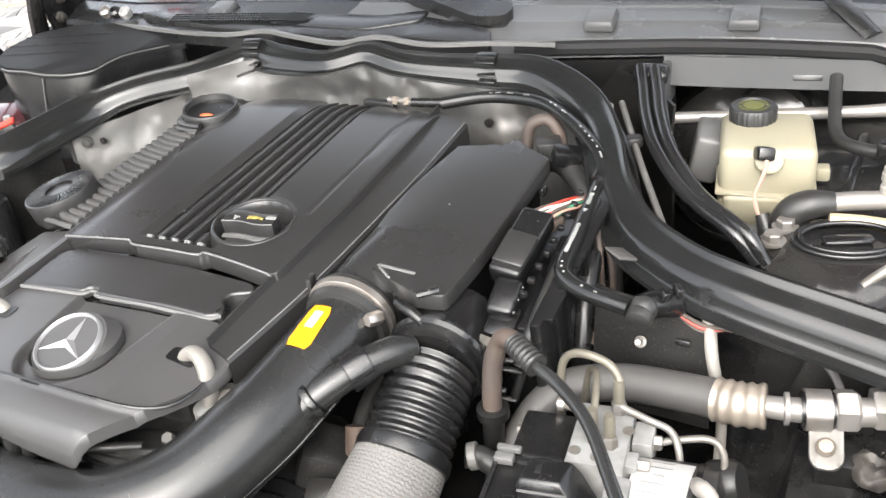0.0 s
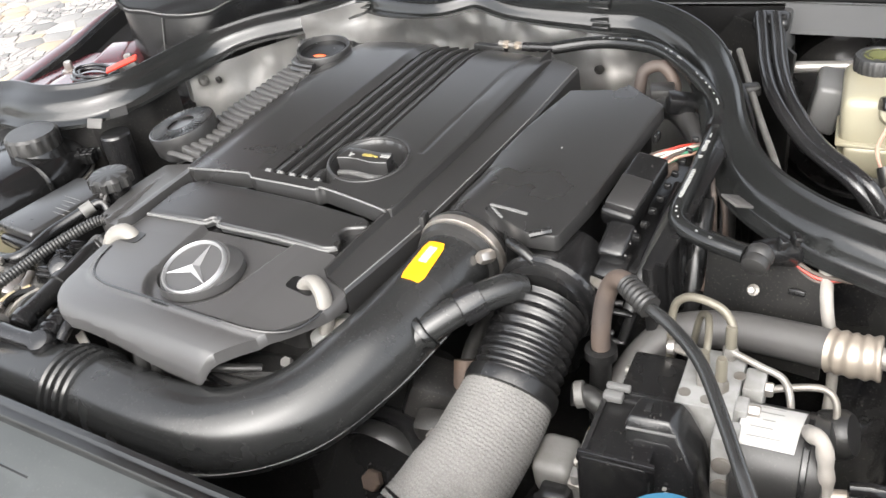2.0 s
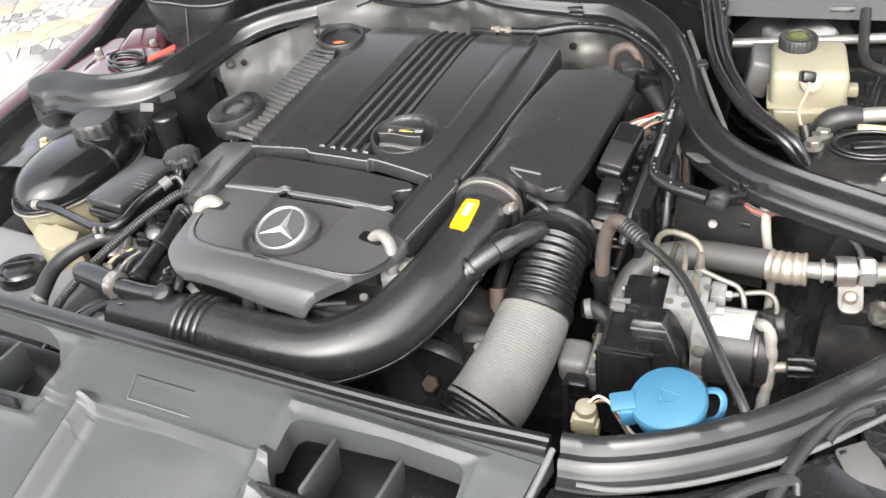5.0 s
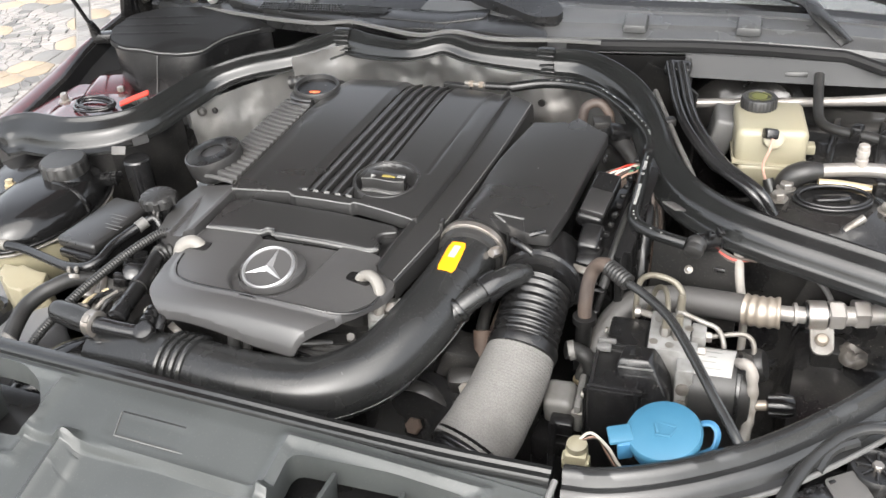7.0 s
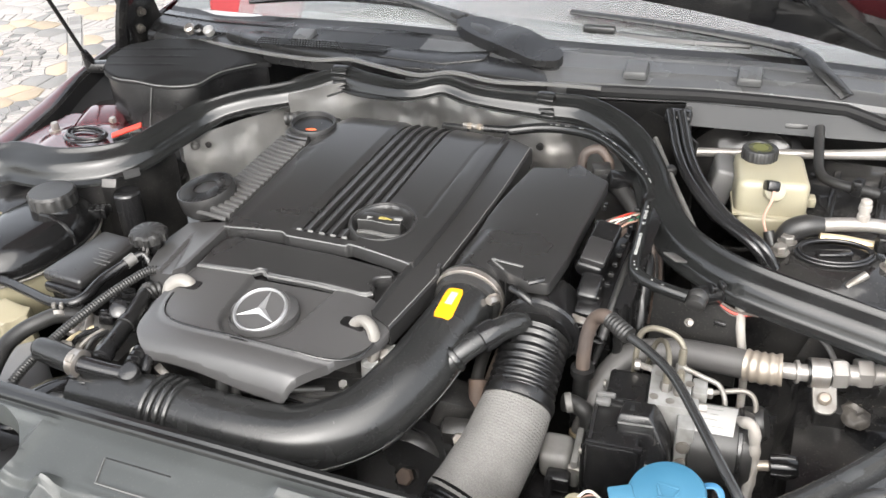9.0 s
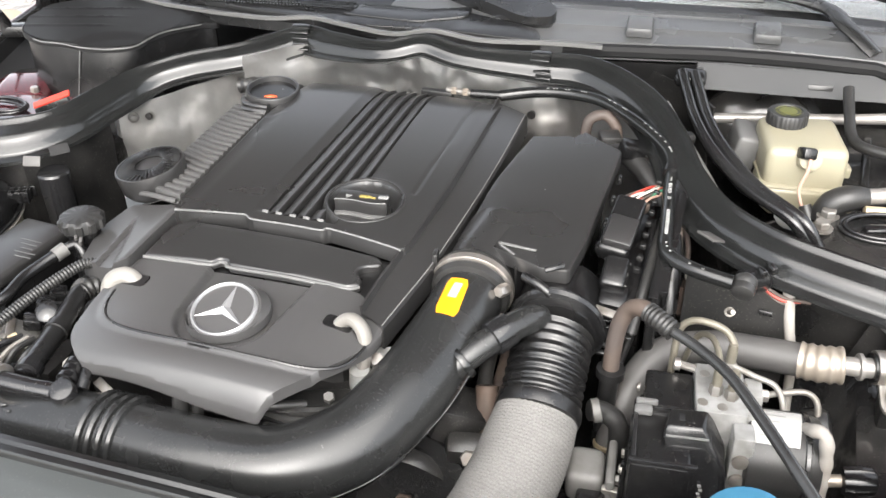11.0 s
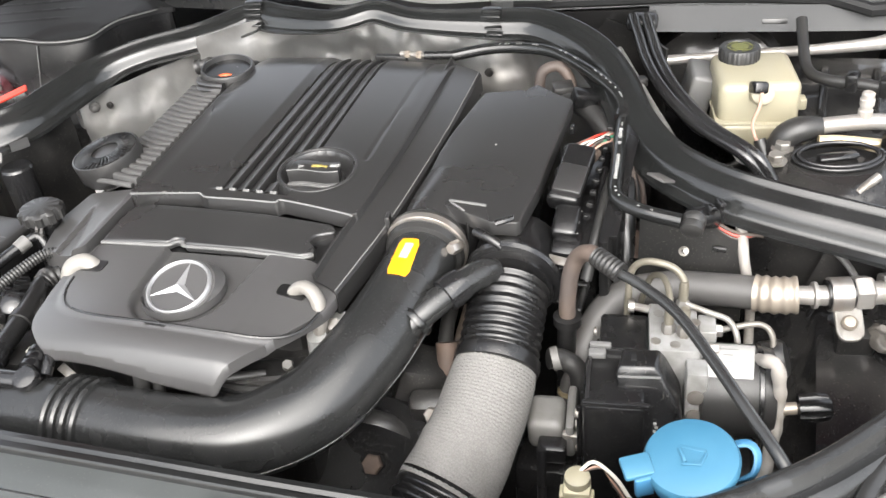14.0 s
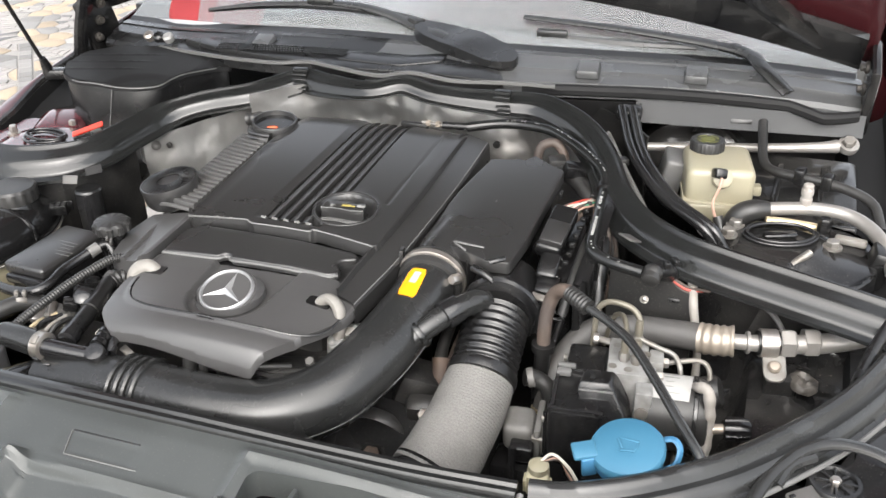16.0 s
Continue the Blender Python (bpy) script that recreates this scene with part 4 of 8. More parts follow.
# Frame round the hatch, and the hatch.
poly = outline_round([(-0.164, 0.052), (0.146, 0.040), (0.152, 0.154), (0.045, 0.158), (-0.045, 0.161), (-0.165, 0.156)], 0.008, 3)
part("hatch_frame", shell(poly, lambda x, y: 0.786 + 0.05 * (y - 0.05), [("x", span(-0.16, 0.15, 0.04)), ("y", span(0.05, 0.16, 0.03))], 0.02, 0.002), BLACK, cover)
hx = [(-0.150, 0.070), (-0.062, 0.0775), (-0.056, 0.086), (-0.046, 0.086), (-0.040, 0.078), (0.104, 0.084), (0.118, 0.092), (0.114, 0.104), (0.104, 0.112), (0.106, 0.124), (0.118, 0.130), (0.128, 0.136), (0.118, 0.149), (0.03, 0.149), (-0.132, 0.150), (-0.146, 0.140), (-0.151, 0.128)]
bm = shell(outline_round(hx, 0.006, 3), lambda x, y: 0.7985 + 0.045 * (y - 0.07) - 0.05 * max(0, x - 0.03) + 0.004 * bowl(x, y, -0.01, 0.11, 0.13, 0.16), [("x", span(-0.15, 0.13, 0.014)), ("y", span(0.07, 0.15, 0.012))], 0.012, 0.0035, seg=3)
hatch = part("hatch", bm, COVER, cover, "slightly worn removable black hatch", 35)
edge = [(-0.149, 0.0695), (-0.10, 0.0738), (-0.064, 0.0770), (-0.056, 0.0850), (-0.046, 0.0850), (-0.038, 0.0785), (0.03, 0.0810), (0.100, 0.0838), (0.116, 0.0925)]
# Pale tube paints the highlight along the hatch's rounded front edge.
part("edge_highlight", tube([(x, y, 0.7975 - 0.05 * max(0, x - 0.03)) for x, y in edge], 0.0022, 8, 4), EDGE, hatch, "pale strip for the highlight on the front edge")
edge = [(-0.160, 0.1575), (-0.110, 0.1620), (-0.069, 0.1658), (-0.063, 0.1645), (-0.056, 0.1595), (-0.048, 0.1580), (0.0, 0.1588), (0.037, 0.1590), (0.042, 0.1625), (0.047, 0.1655), (0.090, 0.1600), (0.132, 0.1535), (0.143, 0.1505)]
# Another pale tube, for the bright highlight on the top panel's front edge.
part("front_lip", tube([(x + 0.004, y - 0.0055, 0.8198 - 0.20 * x * x) for x, y in edge], 0.0014, 8, 3), EDGE, cover, "pale strip for the highlight on the front edge")


# Left wing of the cover.
def wing_height(x, y):
    z = 0.806 + 0.05 * (y - 0.10) - 0.34 * max(0.0, -0.165 - x)
    d = (x + 0.205) + 0.28 * (y - 0.11)
    w = 0.016 * max(0.0, (0.165 - y) / 0.12)
    if abs(d) < w:
        z -= 0.006 * min(1.0, (w - abs(d)) / 0.004)
    return z


poly = outline_round([(-0.158, 0.168), (-0.158, 0.050), (-0.172, 0.040), (-0.205, 0.050), (-0.235, 0.060), (-0.268, 0.140), (-0.256, 0.196), (-0.176, 0.174)], 0.008, 3)
part("side_wing", shell(poly, wing_height, [("x", span(-0.27, -0.15, 0.003)), ("y", span(0.04, 0.2, 0.006))], 0.03, 0.0), COVER_FRONT, cover, "", 35)


# Front moulding with the badge.
def arc_out(x, y):
    """Distance outwards from the arched line that bounds the badge field."""
    return ((abs((x - 0.005) / 0.150) ** 4 + (max(0.0, 0.05 - y) / 0.102) ** 4) ** 0.25 - 1) * 0.102


def front_height(x, y):
    z = 0.7965 + 0.01 * y - 0.45 * x * x * min(1.0, max(0.25, (0.07 - y) / 0.10))
    d = arc_out(x, y)
    # groove along the arch, then a rounded outer band
    if d > 0.004:
        z -= 0.0030 * min(1.0, (d - 0.004) / 0.0045)
        z -= 9.0 * max(0.0, d - 0.012) ** 2 + 60.0 * max(0.0, d - 0.034) ** 2
    if x > 0.085:
        z -= 0.10 * (x - 0.085)
    # sunken channel round the badge, open towards the hatch
    r = math.hypot(x - 0.001, y + 0.002)
    wall = (r - 0.0560) if y < 0.0 else (abs(x - 0.001) - 0.0560 - 0.12 * y)
    z -= 0.0085 * min(1.0, max(0.0, -wall / 0.0045))
    return z


poly = outline_round([(-0.162, 0.068), (-0.166, 0.020), (-0.166, -0.020), (-0.156, -0.066), (-0.128, -0.092), (0.030, -0.101), (0.086, -0.101), (0.112, -0.070),
                      (0.162, 0.010), (0.166, 0.036), (0.160, 0.050), (0.122, 0.083), (-0.04, 0.078), (-0.15, 0.070)], [0.007, 0.007, 0.025, 0.018, 0.014, 0.03, 0.006, 0.05, 0.03, 0.01, 0.01, 0.007, 0.007, 0.007], 9)
front = part("front_moulding", shell(poly, front_height, [("x", span(-0.167, 0.167, 0.0022)), ("y", span(-0.102, 0.084, 0.0022))], 0.014, 0.0), COVER_FRONT, cover, "", 60)
line = []
for a in np.linspace(0.16, math.pi - 0.16, 60):
    c, q = math.cos(a), math.sin(a)
    x, y = 0.005 + 0.153 * math.copysign(abs(c) ** 0.5, c), 0.05 - 0.1045 * q ** 0.5
    line.append((x, y, front_height(x, y) - 0.0004))
part("arch_joint", tube(line, 0.0017, 6, 1), BLACK, front, "dark joint line round the badge field")
BADGE = pose(0.001, -0.003, 0.8035, 17, 0, 0)
bm = bmesh.new()
turns = np.linspace(0, 2 * math.pi, 44, endpoint=False)
rings(bm, [[Vector((0.001 + 0.0455 * math.cos(a), 0.004 + 0.0475 * math.sin(a), 0.789)) for a in turns],
           [Vector((0.001 + 0.0450 * math.cos(a), 0.004 + 0.0470 * math.sin(a), 0.7985)) for a in turns],
           [BADGE @ Vector((0.0408 * math.cos(a), 0.0408 * math.sin(a), -0.0035)) for a in turns],
           [BADGE @ Vector((0.0398 * math.cos(a), 0.0398 * math.sin(a), -0.0010)) for a in turns]], caps=True)
mount = part("badge_mount", bm, COVER_FRONT, cover, "round raised sloping badge mount", 40)
badge = part("badge_ring", lathe([(0.0322, -0.001), (0.0326, 0.0026), (0.0342, 0.0040), (0.0362, 0.0026), (0.0368, -0.001)], (0.001, -0.003, 0.8035), (17, 0, 0), 44), CHROME, cover, "bright metal badge ring", 60)
part("badge_field", lathe([(0.0326, -0.001), (0.0326, 0.0004), (0.01, 0.0007)], (0.001, -0.003, 0.8035), (17, 0, 0), 36), COVER_FRONT, badge, "dark badge field")
for k in range(3):
    bm = bmesh.new()
    m = BADGE @ Matrix.Rotation(radians(90 + 120 * k), 4, "Z")
    vs = [bm.verts.new(m @ Vector(p)) for p in ((-0.0050, 0, 0.0006), (0.0018, -0.0058, 0.0006), (0.0330, 0, 0.0016), (0.0018, 0.0058, 0.0006), (0.0, 0, 0.0052))]
    for f in ((0, 1, 4), (1, 2, 4), (2, 3, 4), (3, 0, 4), (3, 2, 1, 0)):
        bm.faces.new([vs[i] for i in f])
    part("badge_spoke", bm, CHROME, badge, "bright metal spoke", 5)
for x, y in ((0.121, 0.027), (-0.133, 0.029)):
    bm = shell(outline_round([(x - 0.018, y - 0.009), (x + 0.015, y - 0.010), (x + 0.016, y + 0.009), (x - 0.017, y + 0.009)], 0.006, 4), lambda a, b: front_height(a, b) + 0.0009, [("x", span(x - 0.018, x + 0.016, 0.003)), ("y", span(y - 0.010, y + 0.009, 0.003))], 0.004, 0.0)
    part("eye_slot", bm, BLACK, front, "dark slot for the lifting eye")
for x in (-0.055, -0.035):
    part("foot_stub", rod((x + 0.048, -0.088, 0.765), (x + 0.046, -0.094, 0.728), 0.009 if x < -0.04 else 0.006, 10), RUBBER, cover, "rubber mounting stub")


def lifting_eye(x, y, s):
    e = thing("lifting_eye", (x, y, 0.70), "pale worn metal lifting eye beside the engine cover", "lifting eye", "engine lifting eyes")
    bm = tube([(x - s * 0.016, y + 0.002, 0.775), (x - s * 0.013, y + 0.004, 0.790), (x, y + 0.003, 0.797), (x + s * 0.014, y - 0.004, 0.790), (x + s * 0.018, y - 0.010, 0.770), (x + s * 0.012, y - 0.010, 0.735), (x + s * 0.010, y, 0.70)], 0.0102, 12, 6, squash=0.75)
    part("hook", bm, WHITE_PLASTIC, e)
    part("bracket", rbox((x + s * 0.026, y + 0.002, 0.742), (0.038, 0.044, 0.007), 0.003, (26, 0, 20 * s)), ALU, e)
    part("bolt", hexagon((x + s * 0.026, y + 0.000, 0.748), 0.009, 0.010, (26, 0, 20)), STEEL, e)
    return e


lifting_eye(0.136, 0.026, 1)
lifting_eye(-0.148, 0.026, -1)

# Oil filler cap in its bowl.
oil = thing("oil_filler_cap", (0.064, 0.234, 0.79), "black oil filler cap with pale symbols in a round bowl", "oil cap")
part("cap_body", lathe([(0.036, 0), (0.036, 0.006), (0.034, 0.010), (0.010, 0.0105)], (0.064, 0.236, 0.7915), (4, 0, 6), 36), COVER, oil)


def grip_front(x):
    return 0.2255 + 0.10 * (x - 0.030) + 0.0022 * math.sin((x - 0.030) * 95)


bar = [(x, grip_front(x)) for x in np.linspace(0.030, 0.096, 14)]
back = [(x - 0.003, grip_front(x) + 0.021) for x in np.linspace(0.094, 0.034, 10)]
grip = part("grip_bar", shell(bar + back, lambda x, y: 0.8205 + 0.06 * (y - 0.23), [], 0.024, 0.0012), COVER, oil)
part("grip_edge", tube([(x, y - 0.0002, 0.8197) for x, y in bar], 0.0007, 6, 2), EDGE, grip, "pale edge line")
part("grip_foot", tube([(x, y - 0.0035, 0.8015) for x, y in bar], 0.0042, 10, 2, squash=0.7), COVER_GREY, grip, "grey foot ledge")
part("oil_symbol", rbox((0.0655, 0.2385, 0.8216), (0.013, 0.0055, 0.0012), 0.0004, (4, 0, 6)), OIL_MARK, grip, "yellow oil can mark")
part("oil_symbol", rbox((0.0755, 0.2385, 0.8216), (0.009, 0.003, 0.0012), 0.0003, (4, 0, -12)), OIL_MARK, grip, "yellow oil can spout mark")
part("book_symbol", rbox((0.0885, 0.2420, 0.8217), (0.0125, 0.0058, 0.0012), 0.0004, (4, 0, 6)), PALE_MARK, grip, "white booklet mark")
bm = lathe([(0.0048, 0), (0.0048, 0.001), (0.002, 0.001)], (0.0445, 0.2350, 0.8207), (4, 0, 20), 3)
part("warning_symbol", bm, PALE_MARK, grip, "white triangle mark")
oil.location += Vector((0.004, -0.012, 0.009))

# Ribbed grey duct with its round vent, and the orange dipstick bowl.
duct = thing("ribbed_duct", (-0.21, 0.33, 0.74), "grey ribbed plastic duct beside the engine cover", "air duct")
part("duct_body", sheet([[(-0.172 - 0.075 * t, y, 0.8030 + 0.05 * (y - 0.2) - 0.026 * t * t) for y in np.linspace(0.20, 0.455, 12)] for t in np.linspace(0, 1, 8)] +
                        [[(-0.25, y, 0.745 + 0.05 * (y - 0.2)) for y in np.linspace(0.20, 0.455, 12)]], 0.004), RIBBED, duct, "", 40)
RIB_SECTION = [(-0.0062, -0.009), (-0.0060, -0.0010), (-0.0048, 0.0016), (-0.0012, 0.0026), (0.0030, 0.0012), (0.0056, -0.0022), (0.0061, -0.009)]
for k in range(20):
    y = 0.190 + 0.0122 * k
    line = [(-0.168 - 0.071 * t, y + 0.004 * t + 0.030 * t ** 2.4, 0.8150 + 0.06 * (y - 0.2) - 0.010 * t ** 3 - 0.034 * max(0.0, t - 0.9)) for t in (0, 0.2, 0.4, 0.6, 0.75, 0.88, 1.0)]
    part("rib", sweep(line, RIB_SECTION, 2), RIBBED, duct, "", 45)
part("duct_lip", tube([(-0.169, 0.175, 0.8115), (-0.186, 0.176, 0.8125), (-0.212, 0.183, 0.810), (-0.238, 0.193, 0.803), (-0.252, 0.203, 0.797)], 0.0036, 8, 6), RIBBED, duct, "raised grey lip")
vent = thing("round_vent", (-0.246, 0.238, 0.78), "round black vented cap on a grey rim", "vent cap")
VENT = pose(-0.242, 0.231, 0.823, 6, -8, 0)
bm = lathe([(0.040, -0.032), (0.0452, -0.024), (0.0464, 0.001), (0.0456, 0.0042), (0.0440, 0.0046), (0.0432, 0.002)], (0, 0, 0), (0, 0, 0), 44)
bm.transform(VENT)
part("vent_rim", bm, COVER, vent, "dark grey plastic rim")
bm = lathe([(0.0435, 0), (0.0435, 0.0035), (0.0400, 0.0042), (0.0270, 0.0030), (0.0200, 0.0014), (0.004, 0.0008)], (0, 0, 0), (0, 0, 0), 44)
bm.transform(VENT)
part("vent_dish", bm, BLACK, vent, "sunken black centre")
for k in range(40):
    bm = rbox((0.0305, 0, 0.0040), (0.024, 0.0024, 0.0034), 0.0005)
    bm.transform(VENT @ Matrix.Rotation(2 * math.pi * k / 40, 4, "Z"))
    part("vent_fin", bm, BLACK, vent)
dip = thing("dipstick_bowl", (-0.19, 0.487, 0.79), "black plastic bowl with an orange dipstick handle", "dipstick")
bm = lathe([(0.040, -0.03), (0.0405, 0.0), (0.0392, 0.003), (0.0365, 0.003), (0.0345, -0.006), (0.030, -0.024), (0.006, -0.027)], (-0.183, 0.474, 0.8425), (4, 3, 0), 36)
part("bowl", bm, COVER, dip)
bm = lathe([(0.0352, -0.004), (0.0305, -0.0225), (0.006, -0.0255)], (-0.183, 0.474, 0.8425), (4, 3, 0), 30)
part("bowl_lining", bm, BLACK, dip, "dark inside of the bowl")
for k in range(2):
    part("bowl_ledge", tube([(-0.226 + 0.004 * k, 0.462 - 0.010 * k, 0.829 - 0.006 * k), (-0.214 + 0.003 * k, 0.441 - 0.008 * k, 0.832 - 0.006 * k), (-0.192, 0.430 - 0.006 * k, 0.834 - 0.005 * k), (-0.168, 0.429 - 0.005 * k, 0.834 - 0.005 * k)], 0.0052, 10, 6, squash=0.8), COVER, dip, "stepped ledge")
part("dipstick_handle", tube([(-0.195, 0.456, 0.829), (-0.188, 0.457, 0.834), (-0.178, 0.460, 0.8355), (-0.169, 0.464, 0.832)], 0.0042, 8, 5), ORANGE, dip, "orange plastic handle")

# ---- intake pipe ----
PIPE_LINE = [(-0.205, -0.128, 0.700), (-0.13, -0.130, 0.708), (-0.055, -0.130, 0.714), (0.045, -0.130, 0.714), (0.115, -0.115, 0.713), (0.172, -0.068, 0.720),
             (0.205, 0.000, 0.738), (0.221, 0.070, 0.754), (0.228, 0.130, 0.766), (0.229, 0.178, 0.772)]
pipe = thing("intake_pipe", (0.1, -0.1, 0.66), "thick glossy black plastic intake pipe curving before the engine", "intake pipe")
part("pipe_body", tube(PIPE_LINE, [0.042, 0.043, 0.043, 0.043, 0.043, 0.044, 0.044, 0.0425, 0.040, 0.038], 28, 10), PIPE, pipe, "", 60)
for k in range(4):
    x = -0.082 + 0.012 * k
    part("bellows_ring", lathe([(0.043, -0.005), (0.0475, -0.003), (0.049, 0), (0.0475, 0.003), (0.043, 0.005)], (x, -0.1295, 0.7115 + 0.0006 * k), (0, 90, 0), 36), PIPE, pipe, "raised bellows ring")
seam = [Vector(p) + Vector((s, -c, -0.42)).normalized() * 0.0436 for p, s, c in zip(PIPE_LINE[2:8], (0.05, 0.10, 0.40, 0.85, 1.1, 1.2), (1.2, 1.2, 1.05, 0.75, 0.4, 0.2))]
part("mould_seam", tube(seam, 0.0011, 6, 8), COVER_GREY, pipe, "fine pale moulding seam")
collar = part("collar", lathe([(0.040, -0.014), (0.045, -0.012), (0.047, -0.004), (0.0445, 0.0), (0.048, 0.004), (0.049, 0.012), (0.046, 0.018), (0.043, 0.02)], (0.2275, 0.158, 0.770), (-82, 0, 3), 36), RUBBER, pipe, "grey rubber collar")
part("clamp_band", lathe([(0.0475, -0.005), (0.0492, -0.004), (0.0492, 0.004), (0.0475, 0.005)], (0.2275, 0.163, 0.7705), (-82, 0, 3), 36), STEEL, collar, "steel hose clamp")
part("clamp_screw", hexagon((0.272, 0.150, 0.786), 0.0075, 0.018, (75, 0, -20)), STEEL, collar)
# sticker laid on the pipe's crown
sticker = bmesh.new()
rows = []
for v in np.linspace(0, 1, 8):
    y = 0.070 + 0.055 * v
    cx, cz = 0.2210 + 0.006 * v, 0.7545 + 0.012 * v
    rr = 0.0438 - 0.0022 * v
    half = 0.29 - 0.06 * max(0.0, v - 0.86) / 0.14 - 0.06 * max(0.0, 0.14 - v) / 0.14
    lean = 0.16 * (0.6 - v)
    rows.append([(cx + rr * math.sin(a), y - 0.008 * math.cos(a) + 0.006, cz + rr * math.cos(a)) for a in np.linspace(lean - half, lean + half, 7)])
sticker = part("sticker", sheet(rows, 0.0006), YELLOW, pipe, "yellow warning sticker")
rows = []
for v in np.linspace(0, 1, 4):
    y = 0.095 + 0.021 * v
    cx, cz = 0.2240 + 0.002 * v, 0.7600 + 0.0050 * v
    rows.append([(cx + 0.0436 * math.sin(a), y - 0.002, cz + 0.0432 * math.cos(a)) for a in np.linspace(-0.10, 0.12, 4)])
part("sticker_label", sheet(rows, 0.0005), WHITE, sticker, "white label on the sticker")
branch = part("branch_pipe", tube([(0.228, 0.018, 0.742), (0.248, 0.038, 0.757), (0.262, 0.053, 0.766), (0.276, 0.070, 0.773), (0.292, 0.090, 0.778), (0.308, 0.111, 0.779), (0.318, 0.126, 0.772)], [0.0150, 0.0152, 0.0152, 0.0152, 0.0160, 0.0158, 0.0140], 20, 8), PIPE, pipe, "glossy black branch pipe", 70)
part("branch_bead", lathe([(0.0150, -0.004), (0.0200, -0.003), (0.0205, 0.0), (0.0192, 0.004), (0.0150, 0.005)], (0.2525, 0.0425, 0.7595), (-62, 0, -45), 28), SEAL, branch)
part("branch_collar", lathe([(0.0160, -0.013), (0.0190, -0.012), (0.0195, 0.0), (0.0185, 0.012), (0.0160, 0.013)], (0.284, 0.080, 0.776), (-76, 0, -38), 24), GLOSS, branch)

# ---- T joint and hoses at the pipe's far end ----
tee = thing("tee_connector", (-0.2, -0.12, 0.73), "black plastic tee connector with hoses on the intake pipe", "hose connector")
part("tee_body", tube([(-0.200, -0.128, 0.753), (-0.165, -0.126, 0.751), (-0.126, -0.122, 0.749)], [0.0125, 0.0118, 0.0122], 18, 6), GLOSS, tee)
part("tee_end", lathe([(0.0122, -0.010), (0.0140, -0.006), (0.0140, 0.008), (0.0115, 0.0125), (0.004, 0.0135)], (-0.124, -0.123, 0.7525), (26, 10, 0), 22), GLOSS, tee, "round glossy end cap")
part("hose_end", tube([(-0.276, -0.121, 0.754), (-0.270, -0.1215, 0.755), (-0.245, -0.124, 0.755), (-0.212, -0.127, 0.754)], [0.0125, 0.0162, 0.0172, 0.0168], 20, 6), PIPE, tee, "glossy dark hose end")
part("clamp_band", lathe([(0.0170, -0.007), (0.0186, -0.006), (0.0178, 0.0), (0.0186, 0.006), (0.0170, 0.007)], (-0.2055, -0.1275, 0.7538), (0, 90, -3), 26), STEEL, tee, "bright steel clamp")
part("clamp_ear", rbox((-0.2055, -0.137, 0.769), (0.010, 0.012, 0.005), 0.0015, (30, 0, 0)), DULL, tee)
part("riser_hose", tube([(-0.183, -0.112, 0.751), (-0.188, -0.092, 0.753), (-0.198, -0.039, 0.756), (-0.210, 0.004, 0.757), (-0.220, 0.032, 0.755), (-0.229, 0.060, 0.748), (-0.232, 0.085, 0.732)], [0.0105, 0.0115, 0.0118, 0.0115, 0.0118, 0.0118, 0.011], 18, 8), BLACK, tee, "thick black rubber hose")
for p, m, lab in (((-0.1855, -0.102, 0.7525), GLOSS, ""), ((-0.1985, -0.037, 0.7562), BLACK, ""), ((-0.2225, 0.040, 0.7535), GREY_RUBBER, "pale worn hose sleeve")):
    part("riser_collar", lathe([(0.0115, -0.007), (0.0138, -0.006), (0.0138, 0.006), (0.0115, 0.007)], p, (-88, 0, 12), 20), m, tee, lab)
part("small_hose", tube([(-0.129, -0.126, 0.752), (-0.130, -0.112, 0.757), (-0.135, -0.084, 0.760), (-0.142, -0.055, 0.755), (-0.15, -0.03, 0.74)], [0.0090, 0.0086, 0.0080, 0.0080, 0.008], 14, 6), GLOSS, tee, "small glossy black hose")
for dy in (0.0, 0.010, 0.020):
    part("small_collar", lathe([(0.0085, -0.0035), (0.0112, -0.003), (0.0112, 0.003), (0.0085, 0.0035)], (-0.1312 - 0.18 * dy, -0.108 + dy, 0.7577 + 0.10 * dy), (-84, 0, 8), 18), BLACK, tee)
part("pale_clip", rbox((-0.146, -0.086, 0.756), (0.012, 0.010, 0.012), 0.002, (0, 20, 0)), WHITE_PLASTIC, tee, "small pale clip")
part("stub_hose", tube([(-0.114, -0.110, 0.750), (-0.118, -0.094, 0.757), (-0.126, -0.074, 0.758), (-0.134, -0.05, 0.748)], 0.0068, 12, 6), BLACK, tee)
bm = bmesh.new()
for k in range(7):
    rbox((-0.205 + 0.014 * k + 0.006 * (k % 2), -0.144 - 0.004 * (k % 3), 0.7445 - 0.002 * (k % 3)), (0.009, 0.003, 0.002), 0.0006, (30, 0, 20 * (k % 2)), bm)
part("clip_teeth", bm, GLOSS, tee, "small clip teeth")

# ---- air filter box ----
airbox = thing("air_filter_box", (0.28, 0.33, 0.6), "large flat matte black air filter box", "air filter box")


def lid_height(x, y):
    z = 0.8155 + 0.092 * (y - 0.20) - 0.35 * (x - 0.285) ** 2
    if x < 0.262:
        z -= 2.6 * (0.262 - x) ** 2 * max(0.15, min(1.0, (0.40 - y) / 0.15))
    return z


